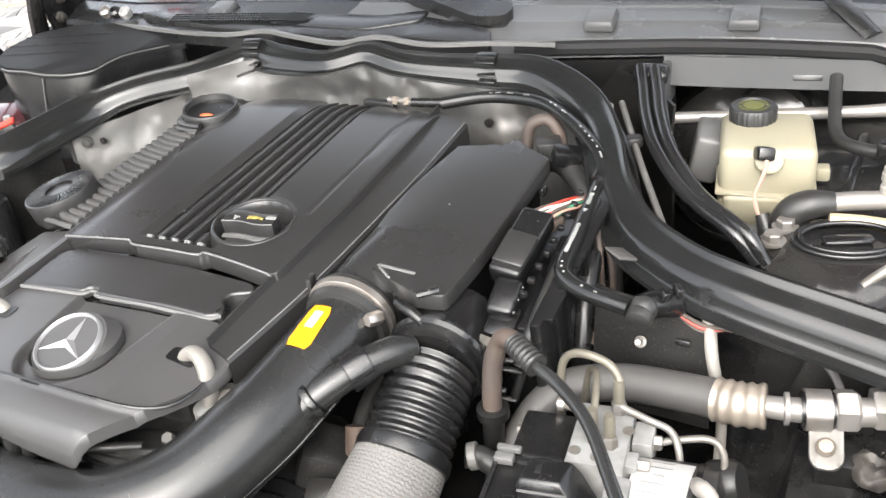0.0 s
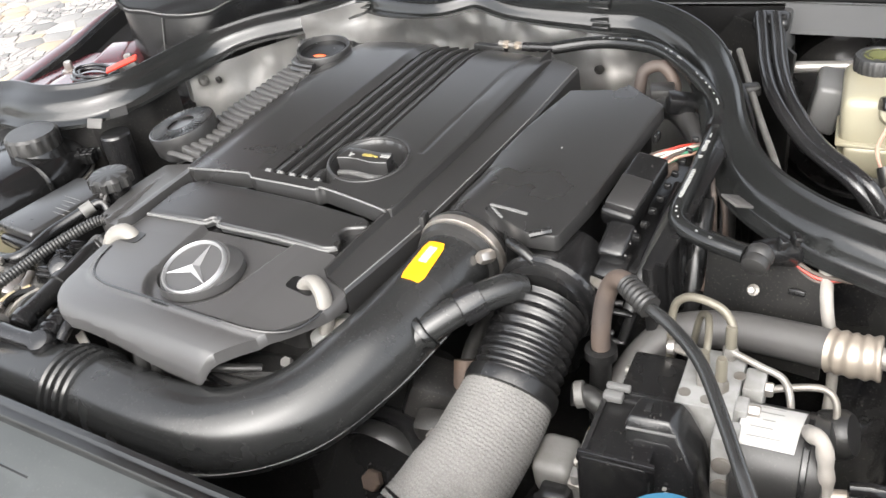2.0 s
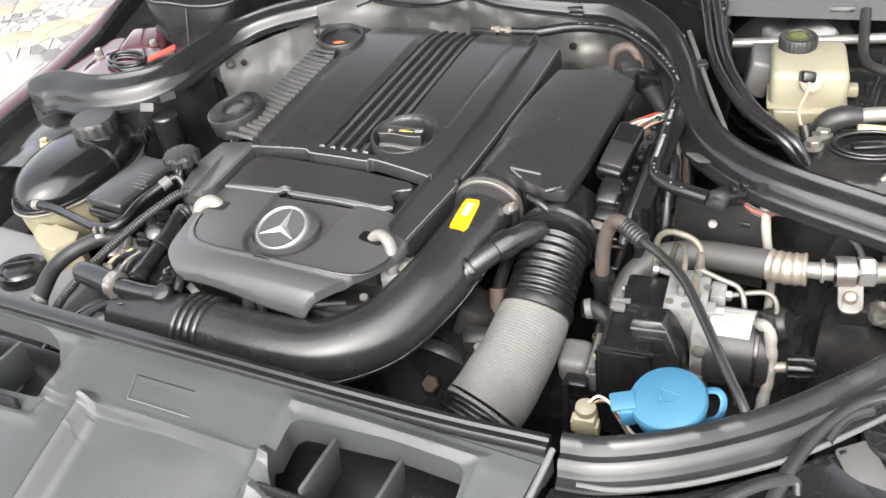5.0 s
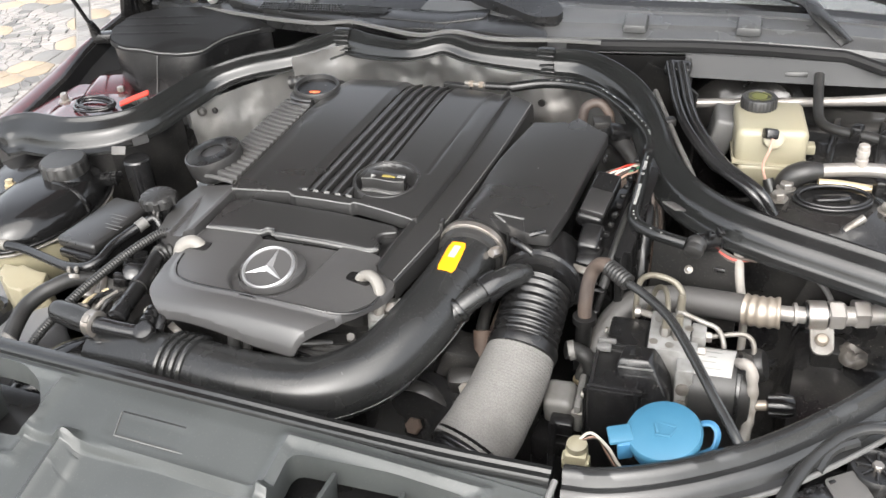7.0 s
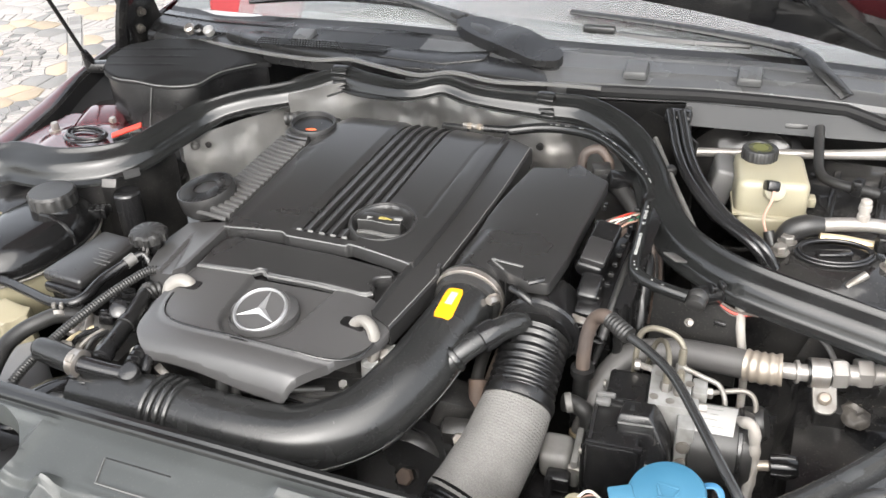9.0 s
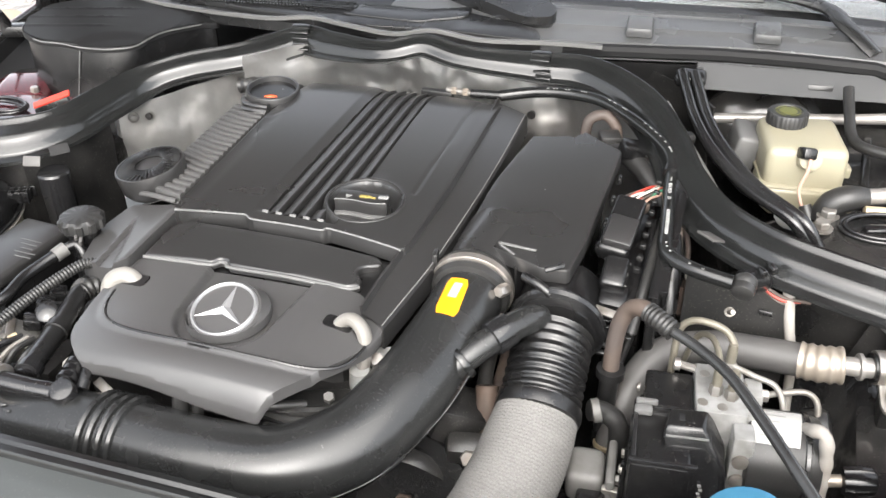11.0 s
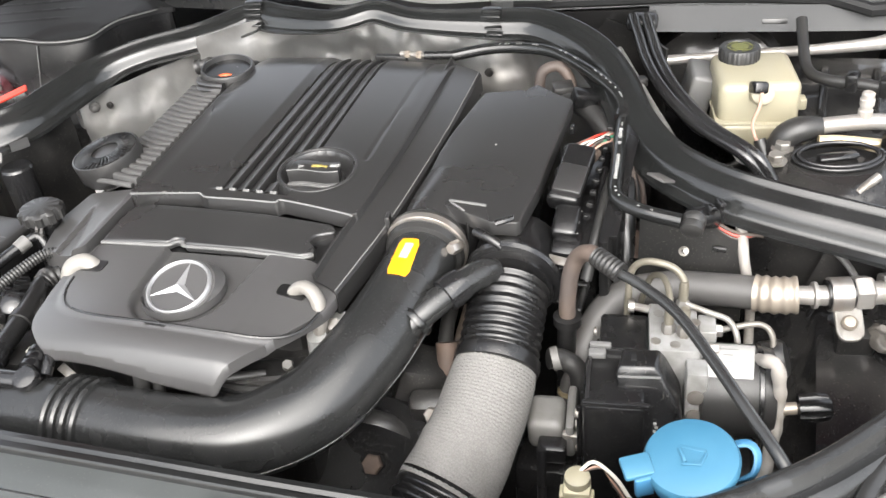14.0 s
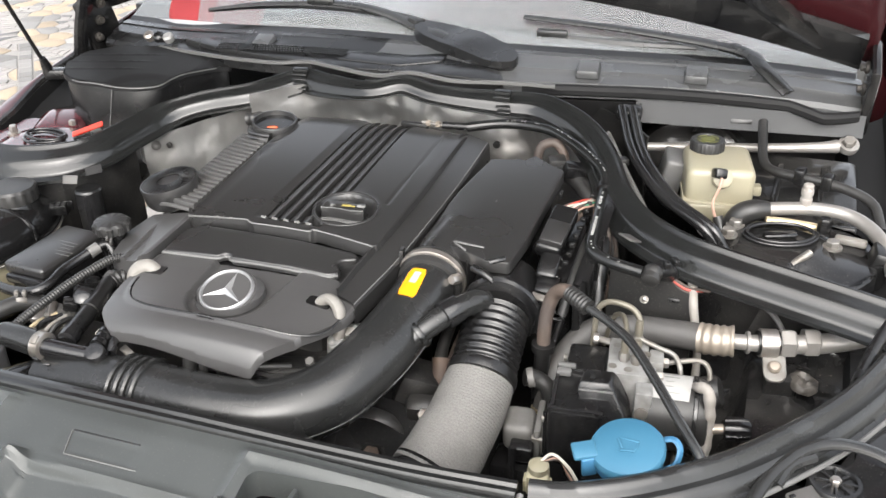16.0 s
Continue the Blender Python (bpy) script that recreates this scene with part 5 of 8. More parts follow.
lid_poly = outline_round([(0.196, 0.205), (0.250, 0.186), (0.306, 0.164), (0.338, 0.168), (0.346, 0.236), (0.348, 0.320), (0.352, 0.435), (0.330, 0.446), (0.296, 0.470), (0.284, 0.452), (0.228, 0.444), (0.206, 0.330)],
                         [0.006, 0.006, 0.004, 0.006, 0.01, 0.01, 0.006, 0.004, 0.004, 0.004, 0.006, 0.01], 3)
part("lid", shell(lid_poly, lid_height, [("x", span(0.196, 0.352, 0.008)), ("y", span(0.165, 0.47, 0.02))], 0.018, 0.003), COVER, airbox, "", 30)
part("paint_speck", lathe([(0.0011, -0.001), (0.0011, 0.0005), (0.0004, 0.0006)], (0.275, 0.317, lid_height(0.275, 0.317)), (0, 0, 0), 8), PALE_MARK, airbox, "tiny white speck")
part("base", rbox((0.270, 0.325, 0.70), (0.125, 0.26, 0.21), 0.012), BLACK, airbox)
part("front_neck", tube([(0.228, 0.172, 0.771), (0.230, 0.205, 0.774), (0.238, 0.26, 0.775)], [0.040, 0.044, 0.05], 24, 5), COVER, airbox)
part("lid_notch", rbox((0.272, 0.1925, 0.8165), (0.046, 0.004, 0.002), 0.0008, (4, 0, -6)), EDGE, airbox, "pale edge of the moulded notch")
part("lid_notch", rbox((0.262, 0.1845, 0.8155), (0.026, 0.003, 0.002), 0.0008, (4, 0, -38)), EDGE, airbox, "pale edge of the moulded notch")
for k, (x, y) in enumerate(((0.250, 0.186), (0.278, 0.184), (0.300, 0.184))):
    part("front_rib", rbox((x, y, 0.775), (0.004, 0.02, 0.05), 0.001, (0, 0, -20)), BLACK, airbox)
latch = part("latch", tube([(0.288, 0.160, 0.800), (0.306, 0.152, 0.798), (0.322, 0.148, 0.790)], 0.0055, 10, 5), BLACK, airbox, "black latch")
part("latch_pin", tube([(0.312, 0.160, 0.813), (0.322, 0.165, 0.815), (0.330, 0.172, 0.815)], 0.004, 8, 5), GLOSS, latch)
part("corner_lug", rbox((0.328, 0.180, 0.765), (0.012, 0.014, 0.05), 0.004, (20, 0, 0)), BLACK, airbox)
for k in range(4):
    part("side_clip", rbox((0.357, 0.245 + 0.05 * k, 0.800 + 0.0045 * k), (0.006, 0.014, 0.010), 0.002), GLOSS, airbox)
part("outlet_neck", tube([(0.325, 0.215, 0.745), (0.329, 0.17, 0.742), (0.331, 0.140, 0.738)], [0.050, 0.050, 0.049], 28, 5), BLACK, airbox)
part("outlet_flange", lathe([(0.045, -0.006), (0.055, -0.005), (0.057, 0.0), (0.055, 0.005), (0.045, 0.006)], (0.331, 0.158, 0.742), (-80, 0, 0), 36), GLOSS, airbox)

# ---- air hose with braided sleeve ----
air_hose = thing("air_hose", (0.33, 0.0, 0.62), "air hose with black bellows and grey braided sleeve", "air hose")
part("bellows", corrugated([(0.331, 0.140, 0.737), (0.332, 0.115, 0.728), (0.333, 0.085, 0.714), (0.334, 0.052, 0.697)], 0.0432, 0.0108, 0.052, 32), BLACK, air_hose, "black rubber bellows", 80)
part("bellows_cuff", lathe([(0.043, -0.008), (0.047, -0.007), (0.048, 0.0), (0.047, 0.007), (0.043, 0.008)], (0.3338, 0.057, 0.700), (-64, 0, 0), 32), BLACK, air_hose)
part("braided_sleeve", knitted([(0.334, 0.056, 0.699), (0.331, 0.020, 0.682), (0.322, -0.035, 0.657), (0.307, -0.082, 0.636)], [0.0435, 0.0475, 0.0505, 0.0485]), SLEEVE, air_hose, "grey knitted glass-fibre sleeve", 80)
part("foot_cuff", corrugated([(0.310, -0.074, 0.640), (0.303, -0.096, 0.629), (0.296, -0.118, 0.617)], 0.0485, 0.013, 0.05, 30), BLACK, air_hose, "black ribbed cuff", 80)
part("hose_duct", tube([(0.298, -0.112, 0.62), (0.300, -0.16, 0.57), (0.33, -0.20, 0.48), (0.33, -0.20, 0.36)], 0.040, 20, 6), BLACK, air_hose)


# ---- engine computer rail beside the filter box ----
ecu = thing("wiring_rail", (0.385, 0.28, 0.62), "black wiring rail with a plug and bundled wires", "wiring housing")
part("rail_body", rbox((0.398, 0.290, 0.715), (0.044, 0.19, 0.14), 0.006, (7, 0, 0)), BLACK, ecu)
for k in range(7):
    part("rail_rib", rbox((0.440, 0.205 + 0.030 * k, 0.745 + 0.004 * k), (0.006, 0.006, 0.10), 0.002, (7, 0, 0)), BLACK, ecu)
part("rail_flange", rbox((0.436, 0.300, 0.812), (0.020, 0.25, 0.006), 0.002, (7, 0, 0)), BLACK, ecu)
part("rail_cable", tube([(0.412, 0.17, 0.74), (0.418, 0.20, 0.775), (0.422, 0.26, 0.800), (0.428, 0.34, 0.812)], 0.007, 10, 6), RUBBER, ecu)
part("rail_cable", tube([(0.404, 0.165, 0.70), (0.416, 0.19, 0.755), (0.416, 0.25, 0.795), (0.412, 0.31, 0.806)], 0.005, 10, 6), BLACK, ecu)
part("rail_side", rbox((0.432, 0.300, 0.745), (0.012, 0.26, 0.14), 0.004, (7, 0, 0)), BLACK, ecu)
plug = part("plug_cover", rbox((0.379, 0.272, 0.814), (0.036, 0.090, 0.024), 0.005, (18, 6, -4), seg=3), BLACK, ecu, "matte black plug cover")
part("plug_lid", rbox((0.381, 0.250, 0.823), (0.034, 0.044, 0.010), 0.003, (18, 6, -4)), COVER, plug)
part("plug_boot", rbox((0.383, 0.212, 0.787), (0.030, 0.042, 0.024), 0.006, (26, 4, 0), seg=3), BLACK, ecu, "grimy rubber boot")
for k in range(3):
    part("boot_ridge", rbox((0.384, 0.222 - 0.013 * k, 0.799 - 0.0066 * k), (0.032, 0.004, 0.005), 0.0016, (26, 4, 0)), BLACK, ecu)
part("plug_base", rbox((0.386, 0.195, 0.765), (0.034, 0.04, 0.03), 0.008, (20, 4, 0)), BLACK, ecu)
part("wire_sleeve", rbox((0.384, 0.325, 0.813), (0.032, 0.034, 0.012), 0.004, (4, 0, -22)), BROWN, ecu, "brown taped sleeve")
for k, m in enumerate((BROWN, RED, WHITE_WIRE, BLACK, WHITE_WIRE, RED, BROWN, GREEN_WIRE, PINK_WIRE)):
    o = Vector((0.0034, -0.0012, 0.0)) * (k - 4)
    line = [Vector((0.377, 0.298, 0.822)) + o, Vector((0.382, 0.316, 0.8255 + 0.0015 * math.sin(k * 4.1))) + o, Vector((0.391, 0.336, 0.8250 + 0.002 * math.sin(k * 3.3))) + o * 0.9,
            Vector((0.402, 0.360, 0.8215 + 0.002 * math.sin(k * 2.1))) + o * 0.7, Vector((0.410, 0.385, 0.8150)) + o * 0.6, Vector((0.412, 0.415, 0.800)) + o * 0.5]
    part("wire", tube(line, 0.0016, 6, 5), m, ecu)
for k in range(9):
    part("rail_lug", rbox((0.408, 0.20 + 0.022 * k, 0.806 + 0.0026 * k), (0.008, 0.006, 0.007), 0.002, (0, 10 * (k % 2), 0)), BLACK, ecu)
part("rail_pin", rbox((0.437, 0.325, 0.805), (0.006, 0.008, 0.022), 0.002), WHITE_PLASTIC, ecu)
for k in range(6):
    part("bracket_fin", rbox((0.372 + 0.012 * (k % 3), 0.172 - 0.010 * (k // 3), 0.752 - 0.010 * k), (0.044 - 0.004 * k, 0.006, 0.005), 0.0015, (25, 0, 8 * (k % 2))), BLACK, ecu)
part("bracket_tab", rbox((0.384, 0.166, 0.766), (0.030, 0.010, 0.004), 0.001, (30, 0, -14)), DULL, ecu, "bare metal tab")

# Dark hoses and grubby fittings behind the filter box.
loom = thing("rear_wiring_loom", (0.36, 0.50, 0.70), "dark wiring loom and plugs behind the filter box", "wiring loom")
part("loom_trunk", tube([(0.30, 0.50, 0.79), (0.35, 0.475, 0.81), (0.40, 0.43, 0.79), (0.44, 0.38, 0.74), (0.45, 0.33, 0.66)], 0.014, 10, 6), RUBBER, loom)
part("loom_branch", tube([(0.31, 0.53, 0.80), (0.36, 0.50, 0.80), (0.41, 0.45, 0.77), (0.43, 0.40, 0.70)], 0.010, 10, 6), BROWN, loom)
part("loom_plug", rbox((0.362, 0.462, 0.826), (0.034, 0.024, 0.022), 0.004, (10, 15, 30)), BLACK, loom)
part("loom_plug", rbox((0.325, 0.500, 0.815), (0.030, 0.030, 0.026), 0.004, (0, 0, 20)), RUBBER, loom)
part("loom_hoop", tube([(0.285, 0.525, 0.80), (0.290, 0.530, 0.83), (0.312, 0.535, 0.838), (0.330, 0.530, 0.82), (0.332, 0.52, 0.79)], 0.008, 10, 6), BROWN, loom)
part("loom_tail", tube([(0.43, 0.36, 0.79), (0.44, 0.30, 0.77), (0.445, 0.26, 0.72), (0.45, 0.23, 0.62)], 0.012, 10, 6), BLACK, loom)
part("red_tape", rod((0.447, 0.285, 0.735), (0.449, 0.262, 0.71), 0.0135, 10), RUST, loom, "rust-red taped stretch")

# ---- hose with white print ----
HOSE = [(0.150, 0.560, 0.838), (0.200, 0.572, 0.845), (0.245, 0.573, 0.848), (0.295, 0.560, 0.850), (0.341, 0.523, 0.849), (0.389, 0.470, 0.845), (0.414, 0.436, 0.838), (0.420, 0.412, 0.826),
        (0.422, 0.37, 0.82), (0.428, 0.30, 0.817), (0.432, 0.250, 0.815), (0.442, 0.228, 0.813), (0.470, 0.212, 0.811), (0.512, 0.202, 0.809)]
hose = thing("printed_hose", (0.42, 0.4, 0.80), "thin black rubber hose with white printed marks", "hose")
part("hose_run", tube(HOSE, 0.0085, 14, 8), SEAL, hose, "", 60)
line = spline(HOSE, 10)
bm = bmesh.new()
mark = random.Random(8)
for i in range(14, len(line) - 8):
    bold = 78 < i < 100
    if 60 < i < 72 or mark.random() > (0.75 if bold else 0.32):
        continue
    a, b = line[i], line[i + 1]
    up = (Vector((0.10, -0.45, 1)) - (b - a).normalized() * Vector((0.10, -0.45, 1)).dot((b - a).normalized())).normalized()
    side = up.cross((b - a).normalized())
    for k in range(2):
        c = a.lerp(b, 0.08 + 0.46 * k) + up * 0.0084
        w = side * ((0.0026 if bold else 0.0012) * mark.uniform(0.6, 1.0))
        bm = tube([c - w, c, c + w], 0.0007 if bold else 0.0006, 5, 1, bm)
tagged(part("white_print", bm, PALE_MARK, hose, "worn white printed marks"), kind="stuff")
part("hose_tie", lathe([(0.0085, -0.006), (0.012, -0.005), (0.012, 0.005), (0.0085, 0.006)], (0.420, 0.412, 0.826), (-70, 0, 0), 14), BLACK, hose)
part("end_elbow", lathe([(0.009, -0.013), (0.0120, -0.011), (0.0130, -0.005), (0.0118, -0.002), (0.0134, 0.002), (0.0128, 0.008), (0.009, 0.012)], (0.524, 0.203, 0.807), (-70, 20, 0), 22), RUBBER, hose, "grey plastic end cap")
part("elbow_nut", tube([(0.522, 0.212, 0.806), (0.535, 0.230, 0.800), (0.545, 0.25, 0.785)], [0.013, 0.014, 0.011], 10, 5), BLACK, hose)
for k in range(2):
    part("elbow_lug", rbox((0.540 + 0.010 * k, 0.222 + 0.010 * k, 0.816), (0.007, 0.014, 0.010), 0.002, (0, 20, 30)), BLACK, hose)
for k in range(3):
    part("red_cable", tube([(0.545, 0.245 + 0.003 * k, 0.785 - 0.004 * k), (0.570, 0.246, 0.772 - 0.004 * k), (0.60, 0.25 + 0.003 * k, 0.768)], 0.0022, 6, 5), RED if k == 1 else BROWN, hose)
# fuel line ends on top of the heat shield
fuel = thing("fuel_fitting", (0.09, 0.565, 0.83), "small brass and steel fuel line fitting", "pipe fitting")
part("fitting_body", rod((0.066, 0.560, 0.838), (0.105, 0.558, 0.837), 0.0040, 10), DULL, fuel)
for x in (0.074, 0.092):
    part("fitting_nut", hexagon((x, 0.5590, 0.8375), 0.0062, 0.008, (0, 90, 0)), CRIMP, fuel)
part("fitting_tail", rod((0.105, 0.558, 0.837), (0.156, 0.560, 0.839), 0.0065, 10), BLACK, fuel)
part("fitting_bracket", rbox((0.05, 0.562, 0.825), (0.05, 0.012, 0.02), 0.002), DARK, fuel)

# ---- brake fluid reservoir ----
res = thing("brake_fluid_reservoir", (0.58, 0.56, 0.74), "cream translucent brake fluid reservoir with black cap", "fluid reservoir")
part("tank", rbox((0.577, 0.556, 0.806), (0.106, 0.112, 0.066), 0.012, (0, 0, 10), seg=3), CREAM, res)
part("lower_tank", rbox((0.580, 0.545, 0.762), (0.100, 0.108, 0.044), 0.008, (0, 0, 10), None, 3, 0.88), CREAM, res)
part("sensor_boss", rbox((0.586, 0.503, 0.824), (0.030, 0.012, 0.022), 0.005, (10, 0, 10), None, 2), CREAM, res)
part("side_foot", rbox((0.556, 0.534, 0.764), (0.056, 0.080, 0.034), 0.010, (0, -10, 10), None, 3), CREAM, res)
part("seam_flange", rbox((0.578, 0.552, 0.782), (0.113, 0.118, 0.005), 0.002, (0, 4, 10)), CREAM, res)
part("side_tab", rbox((0.640, 0.566, 0.785), (0.016, 0.02, 0.016), 0.003, (0, 0, 10)), CREAM, res)
rescap = part("cap", lathe([(0.024, 0), (0.0272, 0.001), (0.0272, 0.019), (0.0255, 0.022), (0.020, 0.0225), (0.019, 0.021), (0.003, 0.021)], (0.555, 0.584, 0.834), (0, 0, 0), 96, lobes=24, lobe=0.02, lobe_from=0.0266), RUBBER, res, "ribbed black screw cap")
part("cap_print", lathe([(0.012, 0), (0.012, 0.0010), (0.003, 0.0012)], (0.555, 0.584, 0.8552), (0, 0, 0), 24), LIME_MARK, rescap, "yellow-green printed symbol")
bm = bmesh.new()
for k in range(20):
    if k % 5:
        a = 2 * math.pi * k / 20
        rbox((0.555 + 0.0160 * math.cos(a), 0.584 + 0.0160 * math.sin(a), 0.8558), (0.004, 0.0022, 0.0008), 0, (0, 0, math.degrees(a) + 90), bm)
part("cap_bars", bm, LIME_MARK, rescap, "ring of tiny printed bars")
part("sensor", rbox((0.583, 0.494, 0.837), (0.020, 0.022, 0.016), 0.004, (-20, 10, 25)), BLACK, res, "black level sensor plug")
part("sensor_base", lathe([(0.016, 0), (0.015, 0.008), (0.011, 0.010)], (0.588, 0.500, 0.826), (60, 0, 10), 18), CREAM, res)
part("sensor_wire", tube([(0.588, 0.482, 0.835), (0.586, 0.472, 0.82), (0.580, 0.465, 0.80), (0.584, 0.458, 0.785), (0.592, 0.452, 0.772)], 0.0022, 6, 6), PINK_WIRE, res, "pale brown wire")
part("wire_boot", rod((0.590, 0.455, 0.782), (0.600, 0.444, 0.762), 0.008, 10, r2=0.010), RUBBER, res)

solo("brake_servo", lathe([(0.10, -0.10), (0.125, -0.06), (0.125, 0.0), (0.11, 0.03), (0.05, 0.045), (0.02, 0.05)], (0.52, 0.76, 0.70), (70, 0, 0), 36), BODY_BLACK, "round black brake servo behind the reservoir", "brake servo")
solo("master_cylinder", tube([(0.545, 0.72, 0.745), (0.57, 0.60, 0.745), (0.585, 0.50, 0.745)], 0.028, 16, 6), ALU, "aluminium brake master cylinder below the reservoir", "brake cylinder")
solo("grey_insulation", rbox((0.502, 0.585, 0.792), (0.034, 0.07, 0.06), 0.006, (0, 12, 10), seg=3), COVER_GREY, "pale grey plastic insulation pad beside the reservoir", "insulation")

# Black hose bundle over the corner of the bay.
bundle = thing("hose_bundle", (0.47, 0.5, 0.8), "glossy black hose bundle running behind the seal", "hose bundle")
part("bundle_head", rbox((0.415, 0.650, 0.862), (0.046, 0.030, 0.022), 0.009, (20, 0, 0), seg=3), GLOSS, bundle)
for k in range(2):
    o = 0.018 * k
    part("bundle_hose", tube([(0.402 + o, 0.645, 0.872), (0.414 + o, 0.612, 0.858), (0.432 + o, 0.56, 0.842), (0.462 + o, 0.495, 0.828), (0.512 + 0.9 * o, 0.428, 0.812), (0.570 + 0.8 * o, 0.380, 0.800), (0.600 + 0.5 * o, 0.372, 0.77)], 0.0080, 12, 7), GLOSS, bundle)
stay = part("pale_pipe", tube([(0.389, 0.602, 0.839), (0.404, 0.570, 0.834), (0.447, 0.480, 0.817), (0.478, 0.421, 0.803), (0.498, 0.385, 0.791)], 0.0042, 10, 6), CAST, bundle, "dull grey bare pipe")
part("pipe_clip", rbox((0.428, 0.520, 0.826), (0.020, 0.018, 0.014), 0.004, (0, 0, 30)), RUBBER, stay, "grey plastic clip")
rows = []
for o, dz in ((-0.006, -0.008), (0.006, -0.004), (0.018, -0.004), (0.030, -0.010)):
    rows.append([(0.402 + o, 0.645, 0.872 + dz), (0.414 + o, 0.612, 0.858 + dz), (0.432 + o, 0.56, 0.842 + dz), (0.462 + o, 0.495, 0.828 + dz), (0.512 + o, 0.428, 0.812 + dz), (0.570 + o, 0.390, 0.800 + dz)])
part("bundle_web", sheet(rows, 0.004), BLACK, bundle, "flat black rubber web", 60)

# Wiper linkage bar, cable with clips.
link = thing("brace_bar", (0.62, 0.72, 0.79), "bare metal brace bar below the cowl", "brace bar")
part("bar", tube([(0.44, 0.640, 0.806), (0.55, 0.668, 0.807), (0.66, 0.697, 0.808), (0.735, 0.720, 0.809), (0.762, 0.731, 0.810)], [0.0075, 0.0075, 0.0078, 0.0095, 0.012], 12, 6), PALE_PIPE, link)
part("bar_eye", lathe([(0.008, -0.006), (0.017, -0.006), (0.018, 0.0), (0.017, 0.006), (0.008, 0.006)], (0.780, 0.738, 0.811), (30, 0, 18), 24), PALE_PIPE, link, "flattened ring end")
part("bar_bolt", hexagon((0.780, 0.735, 0.815), 0.011, 0.012, (30, 0, 0)), DULL, link)
cable = thing("clipped_cable", (0.7, 0.6, 0.78), "black rubber cable held by two clips", "cable")
part("cable_run", tube([(0.636, 0.690, 0.856), (0.640, 0.655, 0.835), (0.648, 0.615, 0.812), (0.672, 0.592, 0.808), (0.72, 0.576, 0.810), (0.775, 0.556, 0.808), (0.812, 0.53, 0.80), (0.825, 0.48, 0.78)], 0.008, 12, 7), RUBBER, cable)
for x, y in ((0.704, 0.581), (0.745, 0.567)):
    part("cable_clip", rbox((x, y, 0.812), (0.016, 0.024, 0.026), 0.004, (0, 0, -15)), BLACK, cable)
shelf = thing("servo_shelf", (0.70, 0.62, 0.735), "black painted shelf at the rear of the bay", "shelf panel")
part("shelf_panel", rbox((0.70, 0.62, 0.755), (0.20, 0.22, 0.04), 0.012, (8, 0, 0)), BODY_BLACK, shelf)
part("shelf_lip", tube([(0.606, 0.520, 0.757), (0.65, 0.514, 0.759), (0.72, 0.512, 0.760), (0.792, 0.516, 0.758)], 0.006, 10, 6), BODY_BLACK, shelf, "rolled front lip")
for x in (0.668, 0.738):
    part("shelf_rib", tube([(x, 0.530, 0.766), (x + 0.004, 0.60, 0.776), (x + 0.008, 0.68, 0.787)], 0.0055, 8, 5, squash=0.6), BODY_BLACK, shelf, "pressed stiffening rib")

# ---- right strut tower with ring, pipe and nuts ----
tower = thing("strut_tower", (0.69, 0.40, 0.6), "black steel strut tower top with rubber ring", "strut tower")
bm = shell(outline_round([(0.60, 0.36), (0.66, 0.31), (0.76, 0.30), (0.82, 0.36), (0.82, 0.46), (0.76, 0.50), (0.64, 0.48), (0.59, 0.43)], 0.03, 4),
           lambda x, y: 0.772 + 0.012 * bowl(x, y, 0.685, 0.405, 0.07, 0.02) - 0.25 * max(0, 0.36 - y), [("x", span(0.59, 0.82, 0.012)), ("y", span(0.30, 0.5, 0.012))], 0.16, 0.008)
part("tower_top", bm, BODY_BLACK, tower, "", 50)
bm = bmesh.new()
for k, (ra, rb, z) in enumerate(((0.053, 0.034, 0.7880), (0.048, 0.029, 0.7905))):
    m = pose(0.682 + 0.001 * k, 0.412, z, 2, 0, 15)
    rings(bm, [[m @ Vector(((ra + 0.0028 * math.cos(b)) * math.cos(a), (rb + 0.0028 * math.cos(b)) * math.sin(a), 0.0028 * math.sin(b))) for b in np.linspace(0, 2 * math.pi, 8, endpoint=False)] for a in np.linspace(0, 2 * math.pi, 36, endpoint=False)], close=True)
part("rubber_ring", bm, GLOSS, tower, "thin oval black rings", 60)
part("ring_centre", rbox((0.682, 0.412, 0.788), (0.05, 0.016, 0.006), 0.003, (0, 0, 20)), GLOSS, tower)
for x, y in ((0.618, 0.432), (0.755, 0.405), (0.610, 0.400)):
    part("tower_nut", hexagon((x, y, 0.783), 0.010, 0.010, (0, 0, 20)), DULL, tower, "zinc nut")
    part("tower_washer", lathe([(0.014, 0), (0.014, 0.003), (0.008, 0.0035)], (x, y, 0.781), (0, 0, 0), 18), DULL, tower)
part("tower_stud", rod((0.702, 0.347, 0.775), (0.725, 0.365, 0.790), 0.0055, 10), DULL, tower, "short steel stud")
part("tower_plug", hexagon((0.742, 0.440, 0.788), 0.010, 0.022), BLACK, tower)

acp = thing("air_conditioning_pipe", (0.73, 0.47, 0.76), "bare aluminium air conditioning pipe with service valve", "metal pipe")
part("pipe_run", tube([(0.650, 0.460, 0.801), (0.69, 0.472, 0.803), (0.735, 0.482, 0.803), (0.775, 0.478, 0.801), (0.806, 0.452, 0.796), (0.828, 0.405, 0.788), (0.835, 0.36, 0.775)], 0.0105, 14, 7), PALE_PIPE, acp, "", 60)
part("rubber_bend", tube([(0.662, 0.463, 0.801), (0.640, 0.456, 0.800), (0.622, 0.452, 0.790), (0.612, 0.45, 0.765)], [0.013, 0.017, 0.018, 0.018], 14, 6), RUBBER, acp, "black rubber bend")
